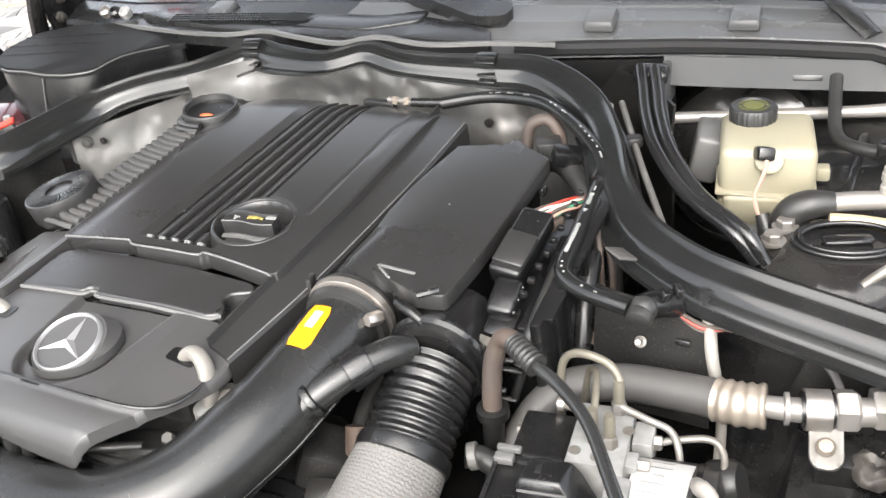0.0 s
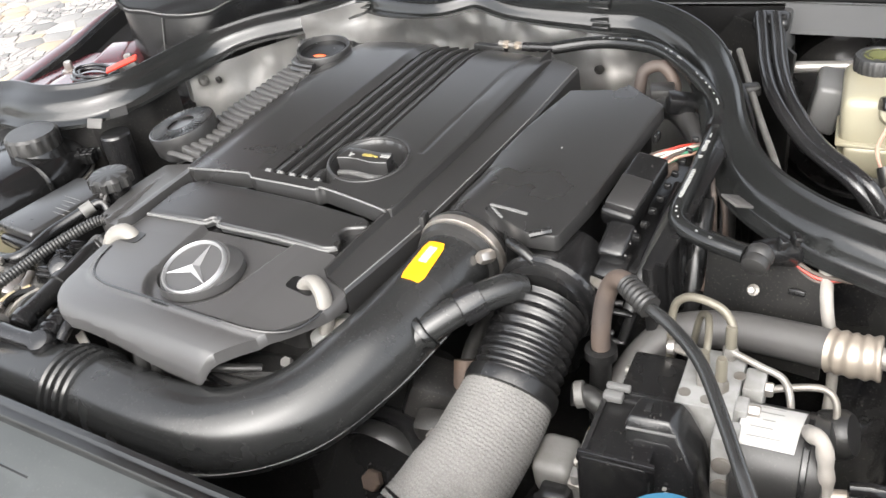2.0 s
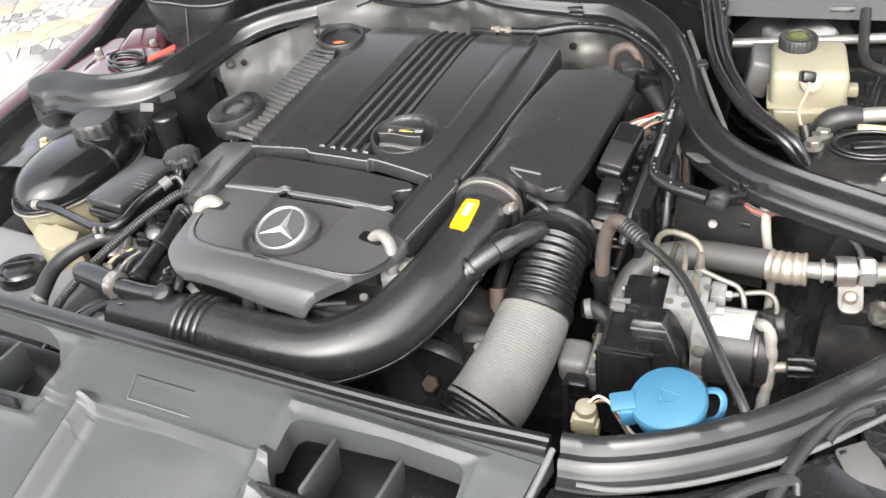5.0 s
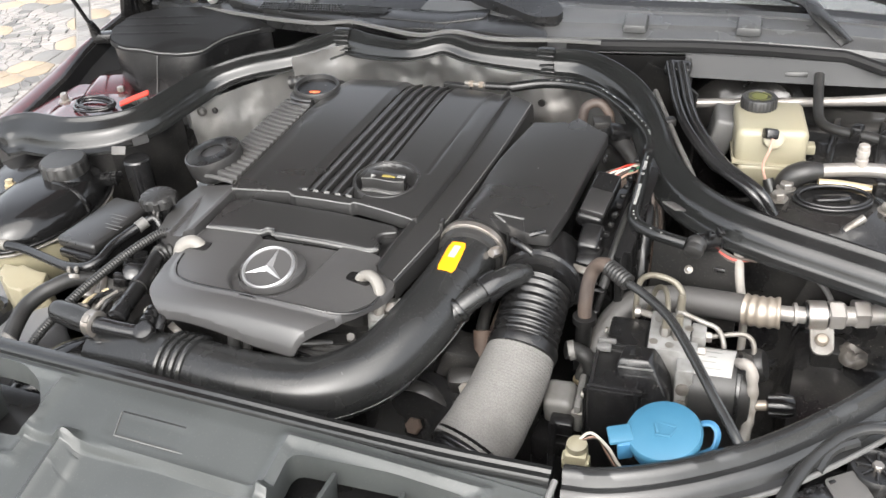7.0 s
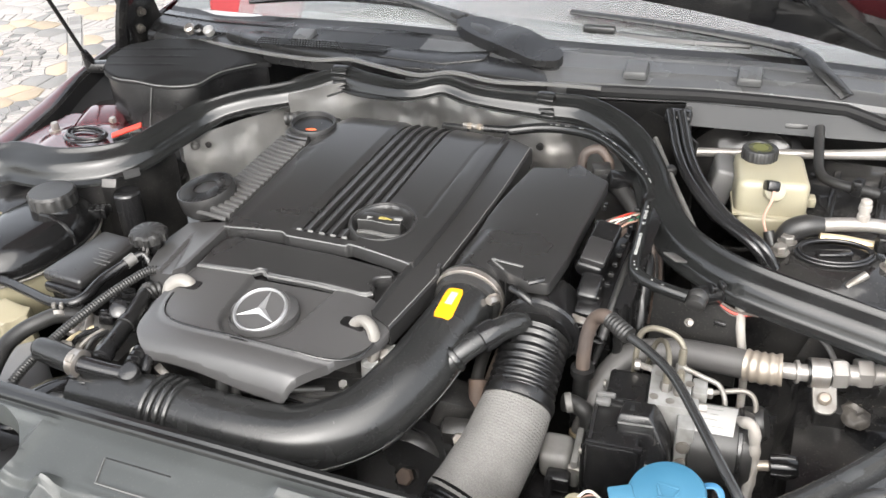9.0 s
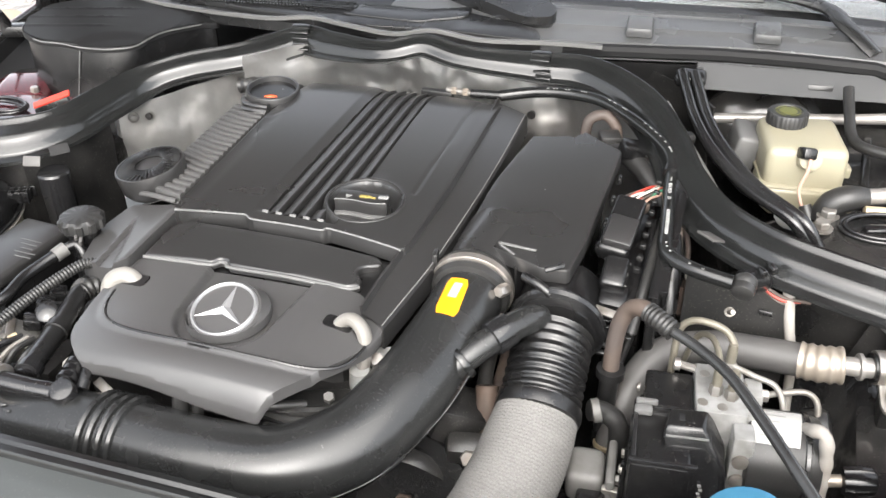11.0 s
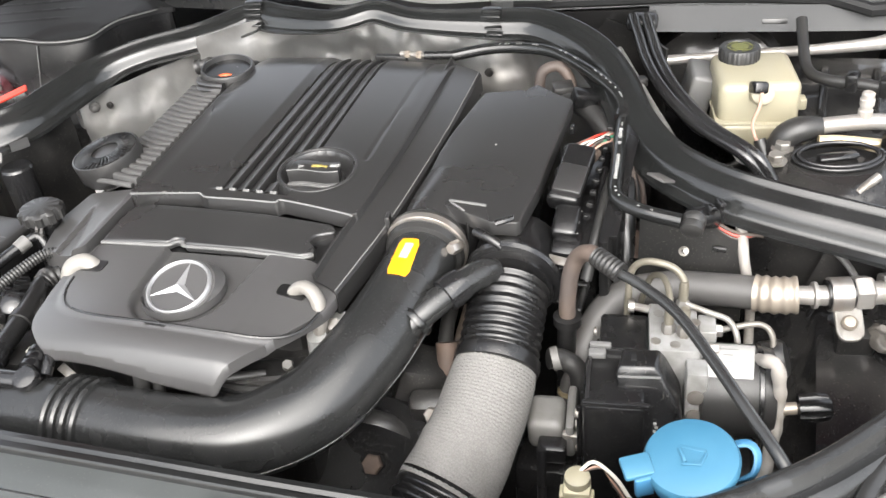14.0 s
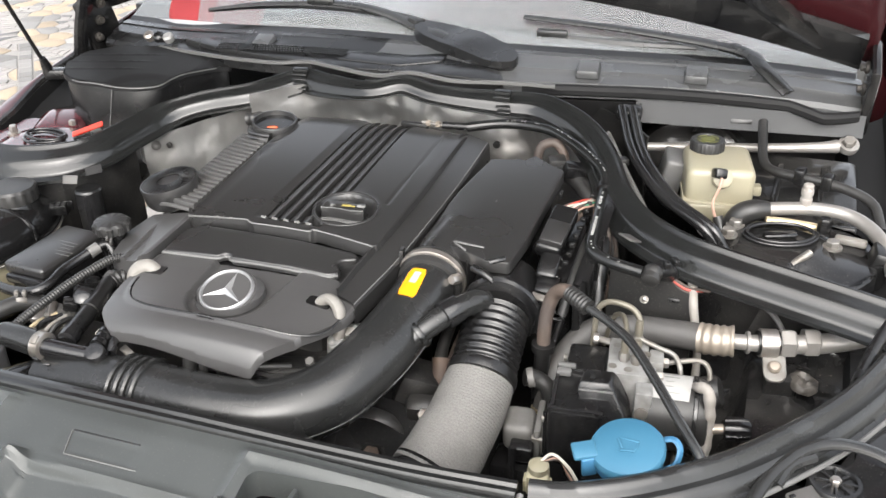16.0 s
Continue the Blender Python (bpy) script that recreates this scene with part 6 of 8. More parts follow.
valve = part("service_valve", lathe([(0.009, 0), (0.009, 0.012), (0.0075, 0.013), (0.0075, 0.018), (0.009, 0.019), (0.009, 0.027), (0.0078, 0.028), (0.0078, 0.034), (0.006, 0.036)], (0.713, 0.479, 0.808), (0, 0, 0), 18), WRAP, acp, "pale service valve")
part("copper_lead", tube([(0.660, 0.445, 0.792), (0.69, 0.452, 0.790), (0.72, 0.455, 0.787), (0.742, 0.455, 0.786)], 0.006, 8, 5), BRASSY, acp, "brown sheathed lead")
part("pale_block", rbox((0.782, 0.440, 0.778), (0.045, 0.014, 0.012), 0.004, (0, 0, -10)), WHITE_PLASTIC, acp, "pale plastic block")
part("black_bracket", rbox((0.818, 0.400, 0.765), (0.03, 0.05, 0.06), 0.008, (0, 15, 0)), BLACK, acp)

# ---- refrigerant hose with crimped end ----
ref = thing("refrigerant_hose", (0.6, 0.2, 0.7), "thick grey rubber hose with crimped metal end", "hose")
part("rubber_run", tube([(0.405, 0.075, 0.56), (0.410, 0.105, 0.62), (0.420, 0.145, 0.675), (0.448, 0.185, 0.707), (0.500, 0.204, 0.716), (0.555, 0.202, 0.722), (0.600, 0.196, 0.727)], 0.019, 18, 8), GREY_RUBBER, ref, "", 60)
part("crimp", corrugated([(0.596, 0.1965, 0.7265), (0.618, 0.193, 0.729), (0.640, 0.1945, 0.731)], 0.0205, 0.0105, 0.05, 22), CRIMP, ref, "ribbed pale crimp sleeve", 80)
part("end_pipe", tube([(0.636, 0.1945, 0.731), (0.66, 0.196, 0.732), (0.70, 0.204, 0.733), (0.75, 0.221, 0.734), (0.795, 0.243, 0.738), (0.835, 0.285, 0.742)], [0.010, 0.011, 0.0125, 0.0135, 0.0135, 0.0135], 16, 7), PALE_PIPE, ref, "bare metal pipe end")
part("end_bead", lathe([(0.010, -0.003), (0.015, -0.002), (0.015, 0.002), (0.010, 0.003)], (0.657, 0.196, 0.732), (0, 90, 12), 18), PALE_PIPE, ref)
for p in ((0.706, 0.206, 0.733), (0.735, 0.216, 0.734)):
    part("hex_nut", hexagon((p[0] - 0.010, p[1], p[2]), 0.0195, 0.020, (0, 90, 16)), PALE_PIPE, ref, "zinc hexagon nut")
holder = part("pipe_clamp", lathe([(0.0135, -0.011), (0.019, -0.011), (0.019, 0.011), (0.0135, 0.011)], (0.682, 0.201, 0.733), (0, 90, 14), 22), STEEL, ref, "steel pipe clamp")
bm = shell(outline_round([(-0.0145, 0.020), (-0.0145, -0.020), (0.0145, -0.020), (0.0145, 0.020)], [0.003, 0.014, 0.014, 0.003], 5), lambda x, y: 0.002 + 0.0015 * (abs(x) > 0.010), [("x", span(-0.0145, 0.0145, 0.003)), ("y", span(-0.02, 0.02, 0.005))], 0.005, 0.001)
bm.transform(pose(0.694, 0.178, 0.712, 30, 0, 10))
part("clamp_tab", bm, DULL, holder, "bright rounded steel tab")
part("clamp_bolt", lathe([(0.0085, 0), (0.0085, 0.003), (0.006, 0.006), (0.002, 0.0065)], (0.694, 0.176, 0.714), (30, 0, 0), 16), CRIMP, holder, "brass-coloured screw head")
part("clamp_rubber", lathe([(0.0125, -0.014), (0.0165, -0.014), (0.0165, 0.014), (0.0125, 0.014)], (0.682, 0.201, 0.733), (0, 90, 14), 20), BLACK, holder)
bm = dome(0.730, 0.184, 0.690, 0.018, 0.024, 0.010, power=0.5, seg=28, n=8, turn=0.5)
for v in bm.verts:
    v.co += Vector((0.006 * noise.noise(v.co * 55), 0.006 * noise.noise(v.co * 48 + Vector((3, 0, 0))), 0.005 * noise.noise(v.co * 110)))
part("mount_bracket", bm, SCUFFED, ref, "crusty stained mounting bracket")
part("mount_foot", rbox((0.705, 0.195, 0.672), (0.04, 0.04, 0.05), 0.006), DARK, ref)
part("foot_band", lathe([(0.0195, -0.003), (0.0215, -0.002), (0.0215, 0.002), (0.0195, 0.003)], (0.411, 0.108, 0.625), (-20, 0, 0), 18), BRASSY, ref)
part("foot_bellows", corrugated([(0.408, 0.095, 0.605), (0.405, 0.075, 0.56), (0.40, 0.06, 0.50)], 0.019, 0.018, 0.07, 16), BROWN, ref)

# Pale taped pipe with its black service cap.
taped = thing("taped_pipe", (0.63, 0.1, 0.6), "pale taped pipe with a black ribbed valve cap", "metal pipe")
part("upper_run", tube([(0.572, 0.262, 0.790), (0.577, 0.250, 0.765), (0.583, 0.240, 0.734), (0.593, 0.235, 0.690), (0.596, 0.230, 0.650), (0.598, 0.20, 0.60)], [0.0064, 0.0066, 0.0062, 0.0058, 0.0056, 0.0058], 12, 7), WRAP, taped)
part("lower_run", corrugated([(0.598, 0.098, 0.712), (0.608, 0.070, 0.738), (0.618, 0.060, 0.742), (0.623, 0.056, 0.720), (0.625, 0.053, 0.685), (0.622, 0.040, 0.640), (0.612, 0.015, 0.58)], 0.0070, 0.022, 0.09, 12), WRAP, taped, "", 80)
part("valve_stem", rod((0.625, 0.054, 0.690), (0.647, 0.057, 0.694), 0.0065, 10), CRIMP, taped)
part("valve_cap", lathe([(0.008, 0), (0.0135, 0.002), (0.0145, 0.018), (0.0125, 0.030), (0.009, 0.033)], (0.642, 0.0565, 0.693), (0, 84, 8), 48, lobes=12, lobe=0.05, lobe_from=0.010), BLACK, taped, "ribbed black plastic cap")

# Plate with hole and stud before the partition.
plate = thing("bracket_plate", (0.53, 0.24, 0.70), "grimy black bracket plate with a slot", "bracket")
rows = []
for f in np.linspace(0, 1, 5):
    rows.append([(x, 0.246 - 0.07 * (x - 0.514) + 0.25 * (zt - 0.742) * (1 - f) - 0.012 * f, zt + (0.660 - zt) * f) for x, zt in ((0.462, 0.790), (0.478, 0.787), (0.495, 0.785), (0.512, 0.784), (0.524, 0.779), (0.535, 0.776), (0.545, 0.778), (0.556, 0.770), (0.572, 0.764), (0.584, 0.752))])
part("plate_body", sheet(rows, 0.003), DARK, plate)
part("plate_slot", rbox((0.554, 0.2385, 0.752), (0.015, 0.004, 0.006), 0.001, (-14, 0, -4)), BLACK, plate)
part("plate_stud", rod((0.515, 0.228, 0.752), (0.518, 0.210, 0.765), 0.003, 8), DULL, plate)
part("stud_head", lathe([(0.006, 0), (0.006, 0.002), (0.003, 0.003)], (0.515, 0.231, 0.750), (50, 0, 0), 12), DULL, plate)
part("grey_wire", tube([(0.648, 0.256, 0.763), (0.660, 0.251, 0.761), (0.676, 0.247, 0.757), (0.691, 0.237, 0.747), (0.702, 0.221, 0.737)], 0.0038, 8, 5), GREY_RUBBER, plate)

# Dusty lines running down behind the wiring rail.
lines = thing("metal_lines", (0.446, 0.32, 0.60), "dusty brown metal lines running down beside the wiring rail", "metal pipe")
part("line", tube([(0.436, 0.345, 0.800), (0.442, 0.332, 0.792), (0.446, 0.322, 0.77), (0.448, 0.320, 0.72), (0.446, 0.322, 0.66), (0.440, 0.33, 0.58)], 0.0042, 10, 6), BROWN, lines)
part("line", tube([(0.440, 0.350, 0.795), (0.450, 0.338, 0.785), (0.457, 0.330, 0.76), (0.458, 0.328, 0.70), (0.452, 0.33, 0.60)], 0.0034, 10, 6), BROWN, lines)
part("rubber_sleeve", tube([(0.424, 0.335, 0.80), (0.425, 0.315, 0.77), (0.426, 0.305, 0.73), (0.426, 0.300, 0.69), (0.425, 0.30, 0.62)], 0.0075, 12, 6), RUBBER, lines, "dark rubber sleeve")
part("line_clip", rbox((0.450, 0.3205, 0.735), (0.030, 0.010, 0.012), 0.003, (0, 0, 8)), BLACK, lines, "black plastic clip")
part("clip_bolt", hexagon((0.462, 0.314, 0.737), 0.005, 0.006, (80, 0, 0)), DULL, lines)

# Dried mud and leaf crumbs caught on the painted rail.
rnd = random.Random(41)
bm = bmesh.new()
for k in range(240):
    i, u, v = rnd.choice((2, 3, 3, 4, 4)), rnd.random(), rnd.random()
    j = rnd.choice((2, 3, 3, 4, 4, 5))
    if k < 60:
        i, j, u, v = 2, 4, rnd.gauss(0.5, 0.22), rnd.gauss(0.4, 0.25)
    p, q = Vector(MUD_ROWS[i][j]).lerp(Vector(MUD_ROWS[i + 1][j]), u), Vector(MUD_ROWS[i][j + 1]).lerp(Vector(MUD_ROWS[i + 1][j + 1]), u)
    w = rnd.uniform(0.0008, 0.0024) * (1.3 if k < 60 else 1.0)
    rbox(p.lerp(q, v) + Vector((0, 0, 0.0025)), (w * rnd.uniform(1, 2.6), w * rnd.uniform(0.8, 1.6), w * 0.7), w * 0.2, (rnd.uniform(-30, 30), rnd.uniform(-30, 30), rnd.uniform(0, 180)), bm, 1)
mud = tagged(part("dried_mud", bm, MUD, None), "pale dried mud crumbs lying on the black painted rail", "mud", kind="stuff")

# ---- brake pressure unit ----
unit = thing("brake_pressure_unit", (0.53, 0.07, 0.56), "black and aluminium brake pressure unit with pipes", "brake unit")
box = part("control_box", rbox((0.466, 0.088, 0.660), (0.050, 0.070, 0.152), 0.004, (0, 0, 6), seg=2), BLACK, unit, "black plastic control box")
part("box_frame", rbox((0.466, 0.022, 0.656), (0.060, 0.074, 0.152), 0.005, (3, 0, 6), seg=2), BLACK, box, "deep black plastic frame")
for x, y, w, d in ((0.4395, 0.026, 0.005, 0.080), (0.472, -0.014, 0.066, 0.005), (0.466, 0.062, 0.056, 0.005)):
    part("frame_rim", rbox((x, y, 0.7325 + 0.05 * (y - 0.024)), (w, d, 0.008), 0.0015, (3, 0, 6)), GLOSS, box, "worn shiny rim")
for k in range(6):
    part("box_rib", rbox((0.4345 + 0.0008 * k, -0.004 + 0.021 * k, 0.645), (0.005, 0.004, 0.14), 0.0012, (2, 0, 6)), BLACK, box)
for y, z in ((-0.006, 0.705), (0.112, 0.715), (-0.006, 0.60)):
    part("box_screw", lathe([(0.005, 0), (0.005, 0.003), (0.002, 0.004)], (0.434, y, z), (0, -90, 4), 10), DULL, box)
part("frame_clip", rbox((0.444, 0.050, 0.738), (0.018, 0.010, 0.008), 0.002, (3, 0, 6)), COVER_GREY, box, "pale worn clip")
part("frame_clip", rbox((0.446, 0.058, 0.743), (0.022, 0.006, 0.006), 0.0015, (3, 0, 6)), COVER_GREY, box, "pale worn clip")
loops = [[(0.480, 0.050, 0.600), (0.545, 0.055, 0.600), (0.545, -0.020, 0.600), (0.487, -0.028, 0.600)],
         [(0.472, 0.050, 0.712), (0.527, 0.056, 0.712), (0.531, 0.010, 0.712), (0.478, 0.003, 0.712)],
         [(0.469, 0.048, 0.742), (0.513, 0.054, 0.742), (0.512, 0.021, 0.742), (0.467, 0.015, 0.742)],
         [(0.471, 0.046, 0.752), (0.506, 0.052, 0.752), (0.505, 0.024, 0.752), (0.470, 0.019, 0.752)]]
bm = rings(bmesh.new(), [[Vector(p) for p in loop] for loop in loops])
bmesh.ops.bevel(bm, geom=bm.edges[:], offset=0.003, segments=2, affect="EDGES", profile=0.5)
plughouse = part("box_plug", bm, BLACK, unit, "black plastic plug housing")
part("plug_face", sheet([[(0.478, 0.0085, 0.734), (0.507, 0.0135, 0.734)], [(0.485, 0.0015, 0.708), (0.525, 0.0080, 0.708)], [(0.491, -0.0205, 0.625), (0.535, -0.0140, 0.625)]], 0.004), GLOSS, plughouse, "glossy black plug face")
part("plug_brow", rod((0.470, 0.0145, 0.7425), (0.511, 0.0200, 0.7425), 0.0013, 8), COVER_GREY, plughouse, "pale edge line")
part("plug_slot", rbox((0.4825, 0.035, 0.7518), (0.006, 0.011, 0.003), 0.0006, (0, 0, 8)), MATTE_RUBBER, plughouse, "dark slot")
bm = bmesh.new()
for k in range(6):
    rbox((0.509 + 0.0016 * (k % 2), -0.0005 - 0.0011 * k, 0.700 - 0.0042 * k), (0.0032, 0.003, 0.0018), 0, (-15, 0, 8), bm)
part("plug_print", bm, PALE_MARK, plughouse, "tiny pale printed bars")
block = part("valve_block", rbox((0.5155, 0.101, 0.690), (0.050, 0.078, 0.106), 0.002, (0, 0, 7)), ALU, unit, "bare aluminium valve block")
part("block_column", rbox((0.5435, 0.052, 0.660), (0.021, 0.026, 0.150), 0.003, (0, 0, 7)), ALU, block, "pale machined column")
for k in range(3):
    part("block_port", lathe([(0.0085, 0), (0.0085, 0.004), (0.0055, 0.005)], (0.5445, 0.040, 0.706 - 0.026 * k), (90, 0, 7), 14), DULL, block)
for p in ((0.522, 0.134, 0.742), (0.511, 0.092, 0.742), (0.527, 0.089, 0.742)):
    nut = part("pipe_nut", hexagon(p, 0.0072, 0.013), DULL, block)
    part("nut_stem", lathe([(0.0052, 0), (0.0052, 0.020), (0.0040, 0.024)], (p[0], p[1], p[2] + 0.012), (0, 0, 0), 12), OLIVE, nut)
for x, y, z, w, d, h in ((0.549, 0.118, 0.722, 0.018, 0.030, 0.034), (0.546, 0.083, 0.726, 0.014, 0.020, 0.026), (0.553, 0.060, 0.690, 0.018, 0.022, 0.030)):
    part("block_step", rbox((x, y, z), (w, d, h), 0.002, (0, 0, 7)), ALU, block)
for x, y in ((0.498, 0.120), (0.500, 0.074), (0.537, 0.112), (0.520, 0.072)):
    part("block_recess", lathe([(0.0055, 0), (0.0055, 0.0012), (0.003, 0.0014)], (x, y, 0.7425), (0, 0, 0), 12), DULL, block)
part("block_screw", rod((0.488, 0.128, 0.741), (0.470, 0.131, 0.741), 0.0045, 8), DULL, block)
part("screw_head", lathe([(0.0072, 0), (0.0072, 0.006), (0.004, 0.007)], (0.4715, 0.131, 0.741), (0, -90, 6), 12), STEEL, block)
for p in ((0.554, 0.118, 0.730), (0.552, 0.083, 0.732)):
    part("side_plug", hexagon(p, 0.0070, 0.011, (0, 90, 7)), STEEL, block)
motor = part("motor", lathe([(0.040, 0), (0.0480, 0.003), (0.0480, 0.062), (0.044, 0.074), (0.030, 0.079), (0.008, 0.081)], (0.545, 0.078, 0.684), (0, 90, 6), 36), RUBBER, unit, "dusty black motor drum")
part("motor_band", lathe([(0.0482, -0.003), (0.0492, -0.002), (0.0492, 0.002), (0.0482, 0.003)], (0.604, 0.084, 0.684), (0, 90, 6), 36), BLACK, motor)
rows = []
for a in np.linspace(-0.60, 0.42, 9):
    rows.append([(x, 0.078 + 0.1 * (x - 0.545) + 0.0486 * math.sin(a), 0.684 + 0.0486 * math.cos(a)) for x in (0.550, 0.565, 0.582, 0.598)])
label = part("motor_label", sheet(rows, 0.0006), WHITE, motor, "white paper label")
bm = bmesh.new()
for i in range(5):
    a = -0.42 + 0.18 * i
    rbox((0.572 - 0.004 * (i % 2), 0.081 + 0.0493 * math.sin(a), 0.684 + 0.0493 * math.cos(a)), (0.028 - 0.009 * (i % 3), 0.0009, 0.0004), 0, (-math.degrees(a), 0, 6), bm)
part("label_print", bm, PALE_MARK, label, "faint printed bars")
PIPES = [[(0.522, 0.134, 0.762), (0.522, 0.137, 0.776), (0.511, 0.142, 0.788), (0.491, 0.145, 0.792), (0.475, 0.147, 0.788), (0.465, 0.147, 0.774), (0.463, 0.144, 0.74), (0.462, 0.142, 0.68)],
         [(0.511, 0.092, 0.762), (0.511, 0.098, 0.774), (0.506, 0.120, 0.780), (0.497, 0.146, 0.774), (0.484, 0.165, 0.755), (0.472, 0.18, 0.70)],
         [(0.524, 0.131, 0.752), (0.550, 0.131, 0.743), (0.569, 0.129, 0.738), (0.579, 0.119, 0.728), (0.583, 0.108, 0.705), (0.584, 0.090, 0.670), (0.589, 0.068, 0.600)],
         [(0.556, 0.118, 0.728), (0.576, 0.130, 0.728), (0.602, 0.137, 0.730), (0.615, 0.132, 0.722), (0.618, 0.120, 0.700), (0.619, 0.103, 0.670), (0.612, 0.080, 0.600)]]
for k, p in enumerate(PIPES):
    part("brake_pipe", tube(p, 0.0040 if k == 0 else 0.0034, 10, 7), OLIVE if k < 2 else DULL, unit, "thin bent brake pipe")
part("rubber_mount", lathe([(0.018, -0.016), (0.022, -0.01), (0.022, 0.01), (0.018, 0.016)], (0.618, 0.128, 0.690), (0, 70, 0), 16), RUBBER, unit)
part("unit_foot", rbox((0.53, 0.07, 0.52), (0.16, 0.10, 0.14), 0.01), DARK, unit)

# Thin black hose crossing over the pressure unit.
over = thing("crossing_hose", (0.5, 0.05, 0.7), "thin black hose with a brown rubber elbow", "hose")
part("elbow", tube([(0.399, 0.126, 0.712), (0.399, 0.128, 0.742), (0.402, 0.133, 0.775), (0.411, 0.134, 0.798), (0.427, 0.122, 0.811), (0.450, 0.104, 0.809)], 0.0095, 14, 7), BROWN, over, "brown aged rubber elbow")
part("elbow_cuff", corrugated([(0.432, 0.118, 0.811), (0.445, 0.108, 0.810), (0.460, 0.099, 0.806)], 0.0108, 0.0050, 0.05, 14), RUBBER, over)
part("thin_run", tube([(0.455, 0.102, 0.806), (0.485, 0.084, 0.803), (0.520, 0.052, 0.800), (0.555, 0.000, 0.795), (0.590, -0.055, 0.786), (0.622, -0.100, 0.772), (0.640, -0.12, 0.74)], 0.0058, 12, 8), WING_SEAL, over)
part("lower_stem", tube([(0.399, 0.126, 0.722), (0.398, 0.124, 0.68), (0.396, 0.118, 0.60), (0.395, 0.11, 0.50)], 0.011, 12, 5), BLACK, over)
part("stem_cuff", lathe([(0.013, -0.006), (0.016, -0.005), (0.016, 0.005), (0.013, 0.006)], (0.399, 0.126, 0.716), (0, 0, 0), 16), BLACK, over)

# ---- washer filler with blue cap ----
wash = thing("washer_filler", (0.55, -0.11, 0.55), "bright blue washer filler cap on a black neck", "washer cap")
part("neck", lathe([(0.026, -0.22), (0.026, -0.03), (0.034, -0.015), (0.034, 0.0)], (0.549, -0.114, 0.772), (8, -4, 0), 24), BLACK, wash)
capo = part("cap", lathe([(0.036, -0.004), (0.0395, -0.003), (0.040, 0.003), (0.038, 0.007), (0.030, 0.0095), (0.012, 0.0105), (0.003, 0.0105)], (0.548, -0.114, 0.776), (10, -6, 0), 44), BLUE, wash, "bright blue plastic cap")
part("cap_skirt", lathe([(0.034, -0.016), (0.0365, -0.015), (0.0365, -0.002), (0.034, -0.001)], (0.548, -0.114, 0.775), (10, -6, 0), 40), BLUE_STRAP, capo)
part("lift_tab", rbox((0.505, -0.130, 0.777), (0.026, 0.022, 0.006), 0.0025, (10, -6, 24)), BLUE, capo)
part("tab_leg", rbox((0.512, -0.136, 0.762), (0.016, 0.006, 0.026), 0.002, (10, -6, 24)), BLUE_STRAP, capo)
part("hinge_strap", tube([(0.578, -0.092, 0.779), (0.592, -0.092, 0.784), (0.600, -0.098, 0.778), (0.598, -0.106, 0.764), (0.586, -0.108, 0.754)], 0.0042, 8, 6, squash=0.6), BLUE_STRAP, capo)
bm = rbox((0.548, -0.110, 0.7872), (0.022, 0.003, 0.0014), 0.0005, (10, -6, -10))
rbox((0.540, -0.118, 0.7868), (0.003, 0.014, 0.0014), 0.0005, (10, -6, 24), bm)
rbox((0.557, -0.120, 0.7868), (0.003, 0.014, 0.0014), 0.0005, (10, -6, -20), bm)
rbox((0.548, -0.126, 0.7860), (0.016, 0.003, 0.0014), 0.0005, (10, -6, 4), bm)
part("washer_symbol", bm, BLUE, capo, "raised washer symbol")
conn = thing("white_connector", (0.445, -0.075, 0.60), "small cream electrical connector with thin wires", "connector")
part("connector_body", rbox((0.444, -0.076, 0.655), (0.026, 0.020, 0.034), 0.003, (10, 0, 6)), TANK_BASE, conn)
for dx in (-0.014, 0.014):
    part("connector_rib", rbox((0.444 + dx, -0.078, 0.652), (0.005, 0.014, 0.020), 0.0012, (10, 0, 6)), TANK_BASE, conn)
part("connector_cap", lathe([(0.012, 0), (0.013, 0.004), (0.012, 0.010), (0.006, 0.013)], (0.444, -0.074, 0.670), (6, 0, 0), 18), CREAM, conn)
part("connector_mount", rbox((0.444, -0.070, 0.60), (0.03, 0.02, 0.09), 0.003), BLACK, conn)
for k, m in enumerate((WHITE_WIRE, BLACK, PINK_WIRE, BROWN)):
    part("wire", tube([(0.446, -0.070, 0.682), (0.458 + 0.003 * k, -0.064, 0.690 - 0.002 * k), (0.478, -0.066, 0.676 - 0.004 * k), (0.495, -0.072, 0.655 - 0.003 * k), (0.515, -0.072, 0.635)], 0.0019, 6, 6), m, conn)

conn.location += Vector((0.002, -0.006, 0.018))

# Grey fitting and dark hardware between hose and pressure unit.
stat = thing("thermostat_housing", (0.385, 0.03, 0.55), "grey metal housing with a clamp beside the air hose", "housing")
part("housing_body", rbox((0.394, 0.030, 0.650), (0.040, 0.046, 0.044), 0.010, (8, 0, 6), seg=3), CAST, stat)
part("housing_ring", rbox((0.420, 0.034, 0.652), (0.010, 0.058, 0.052), 0.004, (8, 0, 6)), CAST, stat)
for dy, dz in ((-0.020, 0.016), (0.020, 0.016), (-0.020, -0.016)):
    part("housing_bolt", hexagon((0.427, 0.034 + dy, 0.652 + dz), 0.0055, 0.006, (0, 90, 6)), DULL, stat)
part("housing_plug", rbox((0.405, 0.000, 0.640), (0.030, 0.020, 0.026), 0.004, (10, 0, 6)), BLACK, stat)
part("housing_tab", rbox((0.424, 0.010, 0.652), (0.018, 0.008, 0.022), 0.002, (20, 0, 0)), DULL, stat)
part("housing_base", rbox((0.40, 0.03, 0.56), (0.075, 0.08, 0.11), 0.010), BLACK, stat)
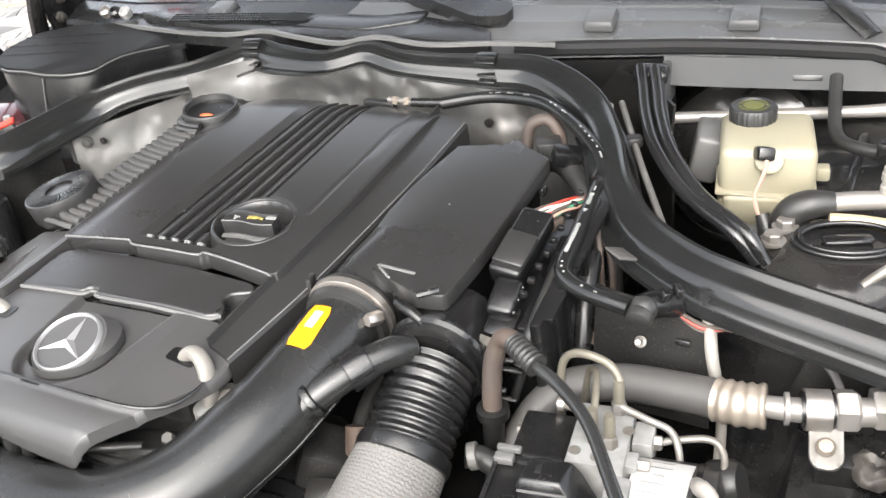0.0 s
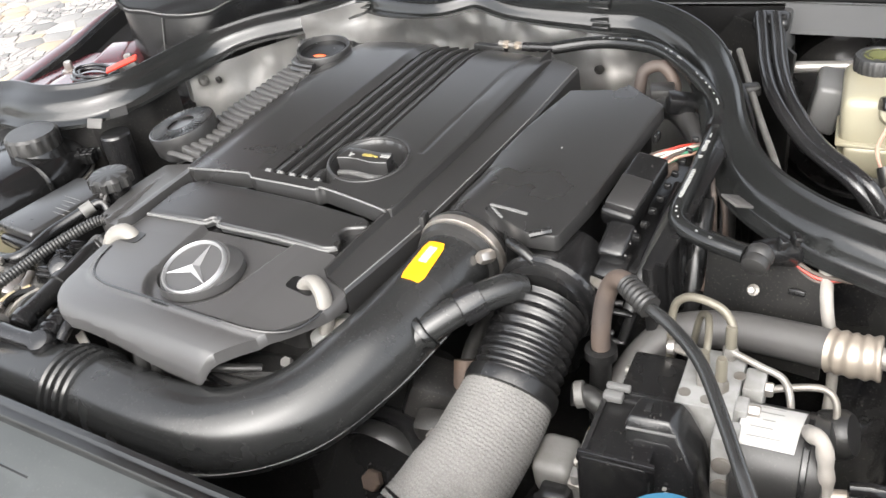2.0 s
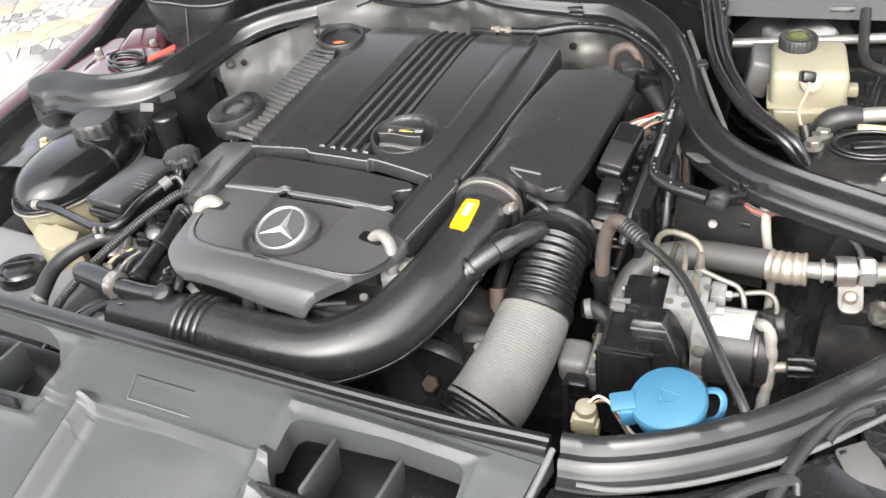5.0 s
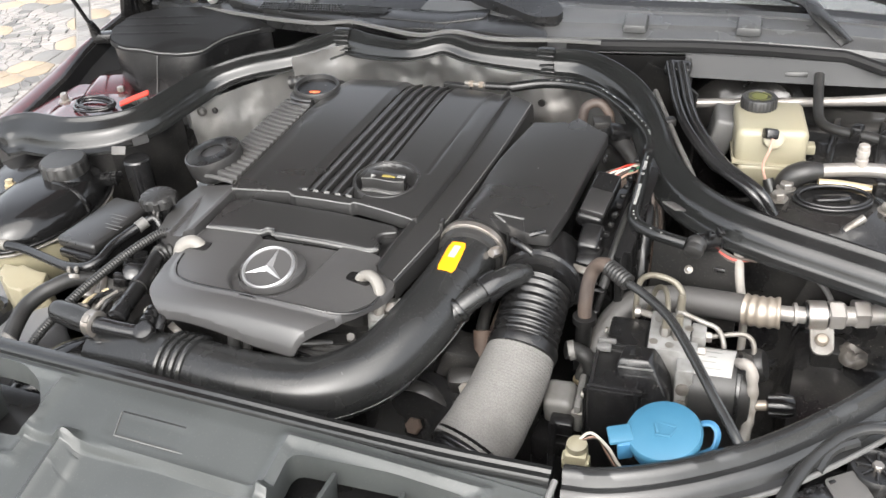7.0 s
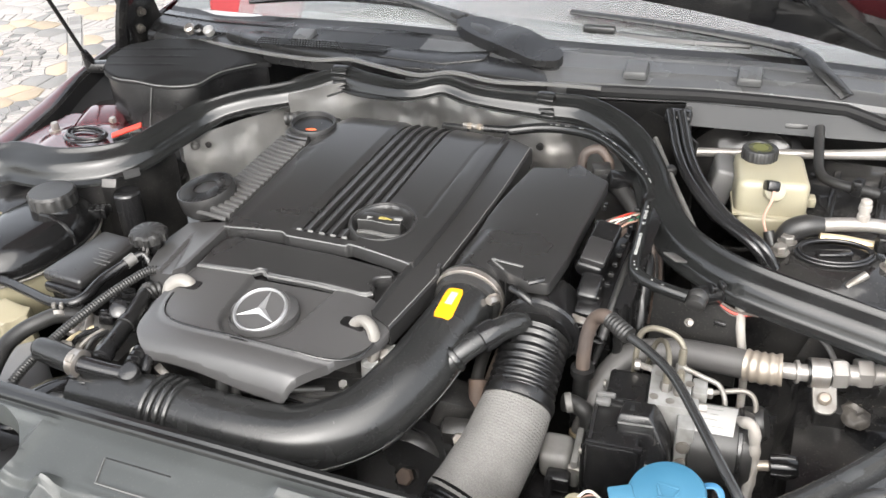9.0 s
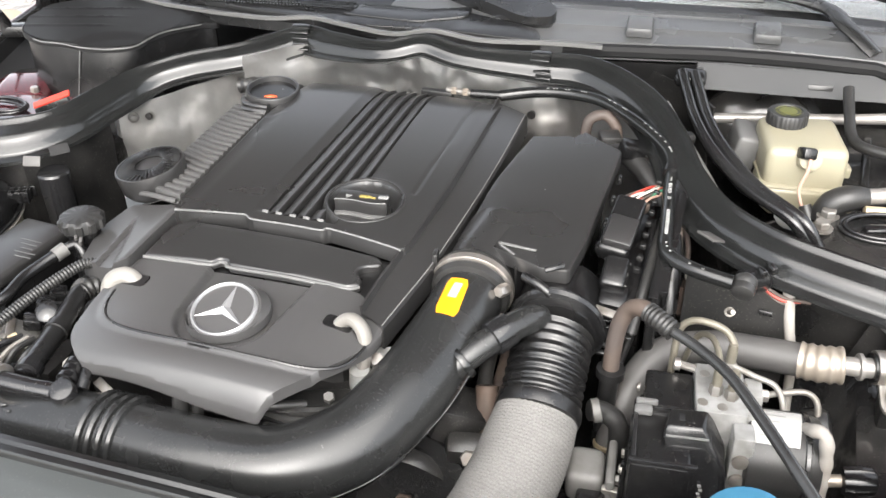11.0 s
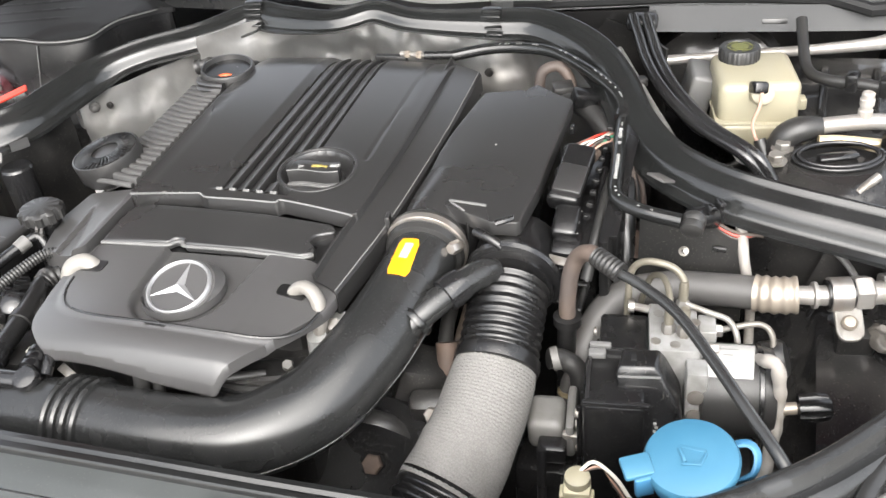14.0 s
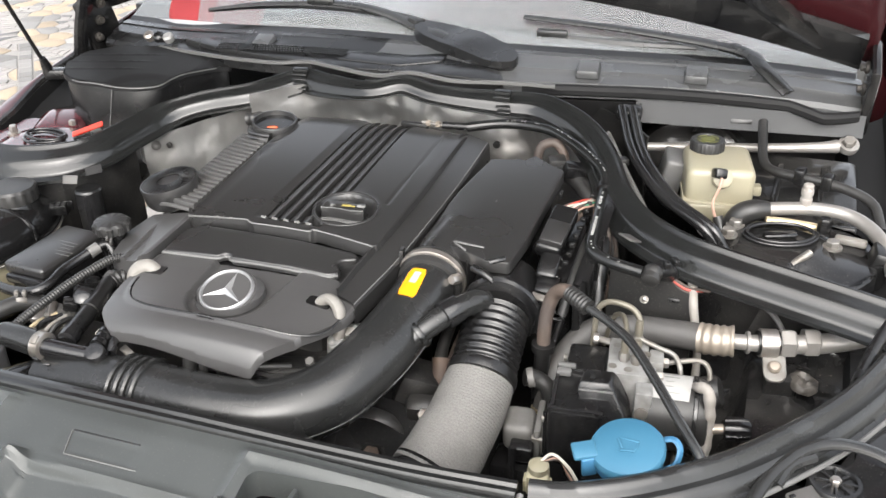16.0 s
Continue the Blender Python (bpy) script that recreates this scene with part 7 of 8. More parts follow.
part("clamp_hose", tube([(0.385, 0.085, 0.69), (0.40, 0.092, 0.686), (0.418, 0.09, 0.67), (0.42, 0.08, 0.62)], 0.0115, 12, 6), RUBBER, stat)
part("hose_clamp", lathe([(0.0115, -0.005), (0.0135, -0.004), (0.0135, 0.004), (0.0115, 0.005)], (0.392, 0.089, 0.689), (0, 80, 20), 16), CAST, stat)
part("cable_stem", rod((0.398, -0.02, 0.66), (0.402, -0.05, 0.50), 0.005, 8), BLACK, stat)
fit_plate = thing("alternator_bracket", (0.27, 0.03, 0.55), "grimy alloy bracket with bolt heads", "bracket")
part("bracket_body", rbox((0.268, 0.035, 0.625), (0.06, 0.03, 0.10), 0.010, (20, 0, 12)), DARK, fit_plate)
part("bracket_bolt", hexagon((0.272, 0.012, 0.655), 0.010, 0.012, (60, 0, 0)), STEEL, fit_plate)
part("bracket_arm", tube([(0.27, 0.08, 0.70), (0.275, 0.06, 0.67), (0.27, 0.03, 0.62), (0.25, 0.01, 0.56)], 0.013, 10, 6), RUST, fit_plate)
part("bracket_web", rbox((0.24, 0.06, 0.66), (0.06, 0.06, 0.06), 0.012, (0, 20, 20)), DARK, fit_plate)
for k in range(4):
    solo("coolant_pipe", tube([(0.255 + 0.02 * k, 0.16, 0.70 - 0.012 * k), (0.262 + 0.016 * k, 0.10, 0.69 - 0.015 * k), (0.275 + 0.01 * k, 0.05, 0.65 - 0.02 * k), (0.27 + 0.012 * k, 0.02, 0.57)], 0.009, 10, 6), (RUBBER, BROWN, BLACK, RUBBER)[k], "dark coolant pipe below the intake pipe", "pipe", "coolant pipes")
for k in range(6):
    solo("cable", tube([(-0.02 + 0.02 * k, -0.072 - 0.004 * (k % 2), 0.738 - 0.005 * (k % 3)), (0.06 + 0.018 * k, -0.070 + 0.006 * (k % 3), 0.732 - 0.004 * (k % 2)), (0.115 + 0.010 * k, -0.052 + 0.008 * k, 0.726), (0.140 + 0.006 * k, -0.015 + 0.008 * k, 0.716), (0.150, 0.02 + 0.01 * k, 0.69)], 0.0042 + 0.0012 * (k % 3), 8, 6), (BLACK, RUBBER, DARK)[k % 3], "dark cable tucked below the engine cover", "cable", "cables below the cover")


# ---- coolant tank side ----
tank = thing("coolant_tank", (-0.6, 0.13, 0.6), "black coolant expansion tank with ribbed screw cap", "coolant tank")


part("upper_shell", dome(-0.535, 0.131, 0.722, 0.080, 0.132, 0.052, power=0.55), TANK_BLACK, tank, "glossy black upper shell", 70)
part("lower_shell", dome(-0.535, 0.131, 0.716, 0.078, 0.130, -0.12, power=0.45), TANK_BASE, tank, "yellowed translucent lower shell", 70)
for z, r, w, h, m, lab in ((0.7235, 0.0815, 0.0030, 0.0030, TANK_BLACK, "moulded seam ring"), (0.7165, 0.0820, 0.0030, 0.0026, WHITE_PLASTIC, "pale moulded bead under the seam")):
    bm = bmesh.new()
    rings(bm, [[Vector((-0.535, 0.131, z)) + Vector(((r + w * math.cos(b)) * math.cos(a), (r + 0.052 + w * math.cos(b)) * math.sin(a), h * math.sin(b))) for b in np.linspace(0, 2 * math.pi, 8, endpoint=False)] for a in np.linspace(0, 2 * math.pi, 60, endpoint=False)], close=True)
    part("seam_ring", bm, m, tank, lab, 60)
part("shell_band", tube([(-0.456, 0.146, 0.728), (-0.459, 0.147, 0.745), (-0.470, 0.147, 0.7580), (-0.492, 0.146, 0.7685), (-0.515, 0.146, 0.7735)], 0.0042, 8, 6), TANK_BLACK, tank)
part("filler_neck", lathe([(0.052, -0.03), (0.044, -0.012), (0.0395, 0.002), (0.036, 0.012)], (-0.521, 0.184, 0.764), (0, 0, 0), 28), TANK_BLACK, tank)
part("screw_cap", lathe([(0.036, 0), (0.0385, 0.002), (0.0385, 0.022), (0.035, 0.026), (0.02, 0.0265), (0.004, 0.026)], (-0.521, 0.184, 0.772), (0, 0, 0), 96, lobes=16, lobe=0.018, lobe_from=0.037), RUBBER, tank, "ribbed dark screw cap")
bm = bmesh.new()
for i in range(4):
    rbox((-0.490 + 0.009 * i, 0.222 + 0.004 * i, 0.742), (0.0025, 0.026, 0.018), 0.0008, (0, 0, 28), bm)
for j in range(3):
    rbox((-0.477, 0.218 + 0.010 * j, 0.742), (0.036, 0.0025, 0.017), 0.0008, (0, 0, 28), bm)
part("side_ribs", bm, BLACK, tank, "open plastic ribs")
part("brass_stud", lathe([(0.010, 0), (0.010, 0.012), (0.007, 0.013), (0.007, 0.02), (0.003, 0.0205)], (-0.626, 0.152, 0.738), (0, 0, 0), 6), BRASSY, tank, "brass hexagon fitting")
part("stud_plate", rbox((-0.622, 0.145, 0.733), (0.050, 0.044, 0.008), 0.003, (6, 4, 30)), DULL, tank, "dirty metal bracket")
part("stud_tab", rbox((-0.596, 0.150, 0.745), (0.010, 0.030, 0.030), 0.002, (0, 30, 30)), BLACK, tank)

solo("black_canister", lathe([(0.022, -0.12), (0.0235, -0.004), (0.0235, 0.0), (0.021, 0.003), (0.004, 0.003)], (-0.436, 0.262, 0.768), (0, 0, 0), 28), GLOSS, "glossy black round canister by the partition", "canister")
fill = thing("steering_fluid_cap", (-0.289, 0.132, 0.70), "dark lobed plastic fluid cap on a neck", "fluid cap")
part("cap_top", lathe([(0.024, 0), (0.0275, 0.002), (0.0275, 0.014), (0.024, 0.018), (0.008, 0.019)], (-0.289, 0.133, 0.772), (0, 0, 10), 80, lobes=10, lobe=0.05, lobe_from=0.025), RUBBER, fill, "lobed cap")
part("cap_neck", rod((-0.289, 0.133, 0.66), (-0.289, 0.133, 0.775), 0.020, 18), BLACK, fill)
part("neck_tank", rbox((-0.285, 0.14, 0.64), (0.07, 0.09, 0.08), 0.015), BLACK, fill)
fill.location += Vector((0.013, -0.011, 0.013))
rows = [[(x, y, 0.762 - 0.30 * (-0.59 - x) ** 2 * 4 - 0.25 * max(0.0, 0.19 - y) + 0.006 * math.sin(28 * y)) for x in (-0.80, -0.76, -0.72, -0.68, -0.645, -0.62, -0.60, -0.59)] for y in np.linspace(0.09, 0.255, 10)]
rows = [[(x, y, z - (0.03 if x > -0.595 else 0.0)) for x, y, z in row] for row in rows]
part("apron_panel", sheet(rows, 0.004), BODY_BLACK, car, "glossy black apron panel", 60)
relay = thing("relay_box", (-0.385, 0.11, 0.60), "dark brown-black plastic relay box with faint print", "relay box")
part("box_lid", rbox((-0.386, 0.110, 0.728), (0.078, 0.132, 0.018), 0.006, (0, 0, -4), seg=3), COVER, relay)
part("box_body", rbox((-0.386, 0.110, 0.675), (0.071, 0.124, 0.10), 0.006, (0, 0, -4)), BLACK, relay)
part("lid_catch", rbox((-0.386, 0.041, 0.714), (0.072, 0.012, 0.016), 0.005, (0, 0, -4)), GLOSS, relay)
bm = bmesh.new()
for i in range(5):
    rbox((-0.372 + 0.004 * i, 0.128 - 0.009 * i, 0.7372), (0.034 - 0.008 * (i % 3), 0.0014, 0.0005), 0, (0, 0, -4), bm)
part("faint_print", bm, COVER_GREY, relay, "faint raised print bars")

relay.location += Vector((0.020, -0.020, 0.022))

corr = thing("corrugated_conduit", (-0.26, -0.02, 0.72), "ribbed black plastic conduit", "conduit")
part("conduit_run", corrugated([(-0.195, 0.070, 0.776), (-0.206, 0.062, 0.781), (-0.223, 0.052, 0.783), (-0.235, 0.028, 0.780), (-0.250, -0.011, 0.773), (-0.261, -0.051, 0.765), (-0.269, -0.083, 0.758), (-0.274, -0.114, 0.751), (-0.277, -0.141, 0.745), (-0.276, -0.173, 0.738), (-0.274, -0.205, 0.72)], 0.0064, 0.0042, 0.10, 14), RUBBER, corr, "", 80)
vhose = thing("vent_hose", (-0.38, 0.0, 0.7), "smooth black vent hose with pale end", "hose")
part("hose_run", tube([(-0.545, 0.011, 0.735), (-0.513, 0.010, 0.736), (-0.466, 0.008, 0.738), (-0.409, -0.006, 0.742), (-0.350, -0.022, 0.748), (-0.310, -0.022, 0.754), (-0.297, -0.004, 0.758), (-0.299, 0.028, 0.762), (-0.291, 0.056, 0.767), (-0.278, 0.082, 0.774)], 0.0074, 14, 8), BLACK, vhose)
part("pale_cuff", rod((-0.283, 0.071, 0.771), (-0.277, 0.085, 0.775), 0.0092, 14), CAST, vhose, "pale grey cuff")
part("end_plug", tube([(-0.277, 0.084, 0.775), (-0.268, 0.094, 0.777), (-0.258, 0.092, 0.768), (-0.252, 0.088, 0.75)], 0.0062, 10, 5), BLACK, vhose)
for p in ((-0.270, 0.100, 0.782), (-0.262, 0.097, 0.779)):
    part("plug_tab", rbox(p, (0.004, 0.012, 0.016), 0.001, (20, 10, 30)), GREY_RUBBER, vhose)
part("pale_cuff", rod((-0.512, 0.010, 0.736), (-0.500, 0.010, 0.7365), 0.0086, 14), WHITE_PLASTIC, vhose, "white cuff")
part("end_boot", corrugated([(-0.545, 0.011, 0.735), (-0.553, 0.024, 0.741), (-0.556, 0.046, 0.750)], 0.0100, 0.005, 0.10, 12), RUBBER, vhose)
bm = bmesh.new()
for k in range(4):
    rbox((-0.372 + 0.006 * k, -0.0225 - 0.0014 * k, 0.7462 + 0.0006 * k), (0.0035, 0.002, 0.003), 0, (50, 0, -14), bm)
part("hose_print", bm, WHITE, vhose, "tiny pale printed bars")
rad = thing("radiator_hose", (-0.37, -0.06, 0.66), "thick dusty rubber radiator hose", "hose")
part("hose_run", tube([(-0.300, -0.020, 0.735), (-0.320, -0.042, 0.744), (-0.333, -0.064, 0.744), (-0.345, -0.086, 0.740), (-0.350, -0.111, 0.734), (-0.344, -0.139, 0.726), (-0.336, -0.165, 0.716), (-0.332, -0.20, 0.69)], 0.0118, 16, 7), RUBBER, rad)
part("hose_clip", lathe([(0.0118, -0.004), (0.0134, -0.003), (0.0134, 0.003), (0.0118, 0.004)], (-0.3190, -0.041, 0.7437), (-55, 0, 30), 18), DULL, rad)
for dx in (0.0, 0.010):
    part("clip_lug", rbox((-0.323 + dx, -0.040 + 0.4 * dx, 0.7585), (0.006, 0.009, 0.009), 0.002, (0, 0, 30)), DULL, rad)
part("end_clamp", lathe([(0.0118, -0.004), (0.0136, -0.003), (0.0136, 0.003), (0.0118, 0.004)], (-0.3375, -0.160, 0.7185), (-68, 0, -12), 18), WHITE_PLASTIC, rad, "pale end clamp")
housing = thing("headlamp_housing", (-0.53, -0.05, 0.60), "pale grey plastic headlamp housing with a round black cover", "headlamp housing")
part("housing_shell", shell(outline_round([(-0.66, -0.13), (-0.40, -0.13), (-0.395, -0.02), (-0.46, 0.022), (-0.66, 0.022)], 0.02, 4), lambda x, y: 0.645 + 0.10 * (y + 0.05) - 0.05 * (x + 0.5), [("x", span(-0.66, -0.40, 0.03)), ("y", span(-0.13, 0.02, 0.03))], 0.10, 0.008), LAMP_GREY, housing, "", 50)
part("round_cover", lathe([(0.040, -0.01), (0.040, 0.008), (0.036, 0.013), (0.030, 0.011), (0.026, 0.014), (0.006, 0.014)], (-0.515, -0.060, 0.648), (-6, 0, 0), 36), GLOSS, housing, "round black rubber cover")
part("cover_rib", rbox((-0.515, -0.060, 0.664), (0.046, 0.008, 0.010), 0.002, (-6, 0, 30)), GLOSS, housing, "raised black grip")
bottle = solo("washer_bottle", shell(outline_round([(-0.520, 0.006), (-0.488, 0.004), (-0.482, 0.012), (-0.440, 0.016), (-0.428, -0.006), (-0.446, -0.022), (-0.452, -0.034), (-0.470, -0.038), (-0.486, -0.032), (-0.490, -0.026), (-0.504, -0.022)], 0.004, 3), lambda x, y: 0.698 + 0.10 * y + 0.006 * math.sin(60 * x), [("x", span(-0.52, -0.43, 0.010)), ("y", span(-0.038, 0.015, 0.008))], 0.055, 0.004), CREAM, "pale yellow plastic bottle neck below the hoses", "bottle")
solo("air_inlet_duct", tube([(-0.33, -0.22, 0.58), (-0.29, -0.17, 0.64), (-0.25, -0.12, 0.66), (-0.20, -0.10, 0.64)], [0.05, 0.05, 0.045, 0.04], 20, 6), GLOSS, "glossy black inlet duct beside the pipe", "duct")
valve2 = thing("throttle_valve", (-0.24, -0.03, 0.64), "grey alloy valve with small black plugs", "valve")
bm = rbox((-0.262, -0.034, 0.722), (0.046, 0.044, 0.034), 0.008, (0, 20, 25), seg=3)
part("valve_body", bm, CAST, valve2, "dull cast body")
bm = rbox((-0.276, -0.050, 0.736), (0.030, 0.026, 0.010), 0.004, (14, 22, 30), seg=2)
rbox((-0.266, -0.040, 0.742), (0.010, 0.034, 0.010), 0.003, (10, 20, 34), bm)
rbox((-0.284, -0.040, 0.738), (0.008, 0.024, 0.012), 0.003, (10, 20, 34), bm)
part("valve_lid", bm, STEEL, valve2, "bright ribbed alloy lid")
for x, y in ((-0.288, -0.058), (-0.262, -0.056)):
    part("lid_bolt", hexagon((x, y, 0.742), 0.0042, 0.006, (14, 20, 0)), DULL, valve2)
part("valve_flange", rbox((-0.250, -0.052, 0.720), (0.046, 0.008, 0.030), 0.003, (10, 10, 20)), DULL, valve2)
for p, turn in (((-0.244, -0.026, 0.748), 30), ((-0.228, -0.002, 0.752), 42), ((-0.250, 0.006, 0.750), 15), ((-0.246, 0.024, 0.754), 38)):
    plug = part("valve_plug", rbox(p, (0.020, 0.017, 0.016), 0.003, (10, 15, turn)), BLACK, valve2, "black wiring plug")
    part("plug_ridge", rbox((p[0], p[1], p[2] + 0.0085), (0.016, 0.004, 0.004), 0.001, (10, 15, turn)), GLOSS, plug)
part("plug_collar", lathe([(0.010, 0), (0.013, 0.002), (0.013, 0.010), (0.010, 0.012)], (-0.232, -0.012, 0.752), (30, 20, 0), 16), GLOSS, valve2)
part("valve_boot", corrugated([(-0.222, 0.020, 0.752), (-0.214, 0.045, 0.756), (-0.20, 0.06, 0.750)], 0.012, 0.008, 0.1, 12), RUBBER, valve2)
for k in range(5):
    part("valve_lead", tube([(-0.285 + 0.014 * k, -0.095, 0.715), (-0.272 + 0.012 * k, -0.070, 0.736 + 0.004 * (k % 2)), (-0.252 + 0.008 * k, -0.045, 0.742)], 0.0036, 8, 5), (BRASSY, BLACK, DULL, RUBBER, BLACK)[k], valve2)
part("valve_bracket", rbox((-0.262, -0.082, 0.728), (0.034, 0.026, 0.004), 0.002, (20, 14, 30)), DULL, valve2)
part("bracket_bolt", hexagon((-0.264, -0.084, 0.732), 0.006, 0.008, (20, 14, 0)), STEEL, valve2)
part("valve_stand", rbox((-0.25, -0.02, 0.62), (0.07, 0.07, 0.16), 0.012), DARK, valve2)
solo("metal_strip", rbox((-0.098, -0.094, 0.742), (0.034, 0.010, 0.003), 0.001, (20, 8, -24)), STEEL, "loose bare metal strip under the cover edge", "metal strip")

# ---- left strut tower, filter housing ----
ltower = thing("strut_tower", (-0.66, 0.40, 0.55), "dark red strut tower top with rubber ring and bolts", "strut tower")
bm = shell(outline_round([(-0.79, 0.30), (-0.60, 0.30), (-0.52, 0.36), (-0.50, 0.46), (-0.56, 0.52), (-0.78, 0.52)], 0.03, 4), lambda x, y: 0.770 + 0.010 * bowl(x, y, -0.64, 0.40, 0.085, 0.03), [("x", span(-0.79, -0.5, 0.014)), ("y", span(0.3, 0.52, 0.014))], 0.2, 0.008)
part("tower_top", bm, MAROON, ltower, "dark red painted top", 50)
bm = bmesh.new()
for k, (ra, rb, z) in enumerate(((0.046, 0.029, 0.787), (0.042, 0.025, 0.793), (0.036, 0.019, 0.788))):
    m = pose(-0.636 + 0.003 * k, 0.398, z, 0, 4 * k - 4, -4)
    rings(bm, [[m @ Vector(((ra + 0.0030 * math.cos(b)) * math.cos(a), (rb + 0.0030 * math.cos(b)) * math.sin(a), 0.0030 * math.sin(b))) for b in np.linspace(0, 2 * math.pi, 8, endpoint=False)] for a in np.linspace(0, 2 * math.pi, 36, endpoint=False)], close=True)
part("rubber_ring", bm, GLOSS, ltower, "thin oval black rings", 60)
for x, y in ((-0.735, 0.424), (-0.594, 0.346), (-0.640, 0.480)):
    part("tower_bolt", hexagon((x, y, 0.772), 0.0075, 0.018), STEEL, ltower, "zinc bolt")
    part("tower_washer", lathe([(0.013, -0.002), (0.013, 0.004), (0.008, 0.0045)], (x, y, 0.771), (0, 0, 0), 16), STEEL, ltower)
part("red_strip", rbox((-0.490, 0.352, 0.838), (0.058, 0.011, 0.004), 0.001, (25, -18, 26)), RED, ltower, "bright red plastic strip")
part("strip_base", rbox((-0.489, 0.358, 0.812), (0.056, 0.010, 0.045), 0.004, (0, -22, 26)), BLACK, ltower)

fbox = thing("cabin_filter_housing", (-0.58, 0.6, 0.70), "black plastic cabin filter housing with rounded lid", "filter housing")


def fb_poly(g):
    return outline_round([(-0.676 - g, 0.520 - g), (-0.622 - g, 0.494 - g), (-0.545, 0.499 - g), (-0.495 + g, 0.506 - g), (-0.458 + g, 0.532 - g), (-0.444 + g, 0.595), (-0.415 + g, 0.665), (-0.392 + g, 0.690 + g), (-0.46, 0.722 + g), (-0.56, 0.742 + g), (-0.680 - g, 0.718 + g), (-0.728 - g, 0.660), (-0.715 - g, 0.580)], 0.022, 5)


def fb_height(x, y):
    z = 0.869 - 0.005 * bowl(x, y, -0.49, 0.50, 0.06, 0.03) - 0.014 * max(0.0, (x + 0.44) / 0.05)
    for c, w in ((0.570, 0.004), (0.618, 0.003), (0.665, 0.003)):
        d = y - c - 0.30 * (x + 0.62)
        if x < -0.54:
            z += 0.0022 * max(0.0, 1 - abs(d) / w) * min(1.0, (-0.54 - x) / 0.03)
    return z


part("housing_body", shell(fb_poly(-0.004), lambda x, y: fb_height(x, y) - 0.008, [], 0.14, 0.003), BLACK, fbox, "", 40)
part("lid", shell(fb_poly(0.0), fb_height, [("x", span(-0.73, -0.39, 0.010)), ("y", span(0.49, 0.74, 0.004))], 0.010, 0.003), MATTE_RUBBER, fbox, "matte black ribbed lid", 40)
part("lid_edge", tube([(x, y - 0.001, fb_height(x, y) - 0.003) for x, y in ((-0.636, 0.502), (-0.612, 0.495), (-0.58, 0.4965), (-0.545, 0.4988), (-0.520, 0.5025), (-0.492, 0.508), (-0.462, 0.530), (-0.450, 0.565), (-0.443, 0.597), (-0.416, 0.664))], 0.0014, 6, 6), COVER_GREY, fbox, "pale line along the lid edge")
part("housing_seam", rod((-0.545, 0.5010, 0.862), (-0.572, 0.4985, 0.760), 0.0010, 6), EDGE, fbox, "fine moulded seam")
part("housing_foot", rbox((-0.56, 0.60, 0.70), (0.20, 0.18, 0.14), 0.01), BLACK, fbox)
for k in range(3):
    part("hose_clip", lathe([(0.011, 0), (0.012, 0.012), (0.008, 0.016)], (-0.63 + 0.024 * k, 0.752, 0.878), (30, 0, 0), 12), (STEEL, BLACK, ALU)[k], fbox)
solo("black_shelf", rbox((-0.62, 0.50, 0.728), (0.36, 0.28, 0.05), 0.008), BODY_BLACK, "black painted shelf below the filter housing", "shelf panel")
solo("maroon_panel", rbox((-0.68, 0.50, 0.772), (0.10, 0.10, 0.03), 0.02, (6, 0, 20), seg=3), MAROON, "dark red inner panel beside the filter housing", "body panel")
solo("pipe_stub", corrugated([(-0.27, 0.525, 0.818), (-0.24, 0.53, 0.822), (-0.20, 0.545, 0.815), (-0.17, 0.56, 0.80)], 0.012, 0.012, 0.06, 12), RUBBER, "dark ribbed hose stub behind the cover", "hose")

# ---- front panel over the radiator ----
fpan = thing("radiator_cover", (0.1, -0.28, 0.68), "grey plastic panel over the radiator with slots", "front panel")


def front_z(x, y):
    z = 0.774 + 0.10 * max(-0.250, y) + 0.025 + 0.22 * min(0.0, y + 0.250) - 0.05 * max(0, x - 0.2) ** 2 * 2
    if y > -0.230:
        z -= 0.004
    d = -0.314 + 0.003 * math.sin(14 * x + 0.5) - y
    inside = min(1.0, max(0.0, (x + 0.085) / 0.01), max(0.0, (0.178 - x) / 0.01))
    if d > 0:
        q = min(1.0, d / 0.008)
        z -= 0.011 * q * q * (3 - 2 * q) + 0.10 * max(0.0, d - 0.008) - 0.004 * math.sin(38 * x) * min(1.0, d / 0.04)
    elif d > -0.006 and inside:
        z += 0.0016 * (1 + d / 0.006) * inside
    for cx in (-0.085, 0.178):
        w = abs(x - cx)
        if w < 0.020 and y < -0.304:
            q = min(1.0, (-0.304 - y) / 0.018)
            z += 0.018 * (1 - (w / 0.020) ** 2) ** 1.8 * q * (2 - q)
    if 0.0 <= min(x + 0.04, 0.055 - x) and -0.297 < y < -0.267:
        z -= 0.0012
    for x0, x1 in ((0.176, 0.388), (-0.43, -0.146)):
        e = max(x0 - x, x - x1, y + 0.252, -0.344 - y)
        if -0.004 < e < 0.016:
            z += 0.0060 * 0.5 * (1 + math.cos(math.pi * (e - 0.006) / 0.010))
    return z


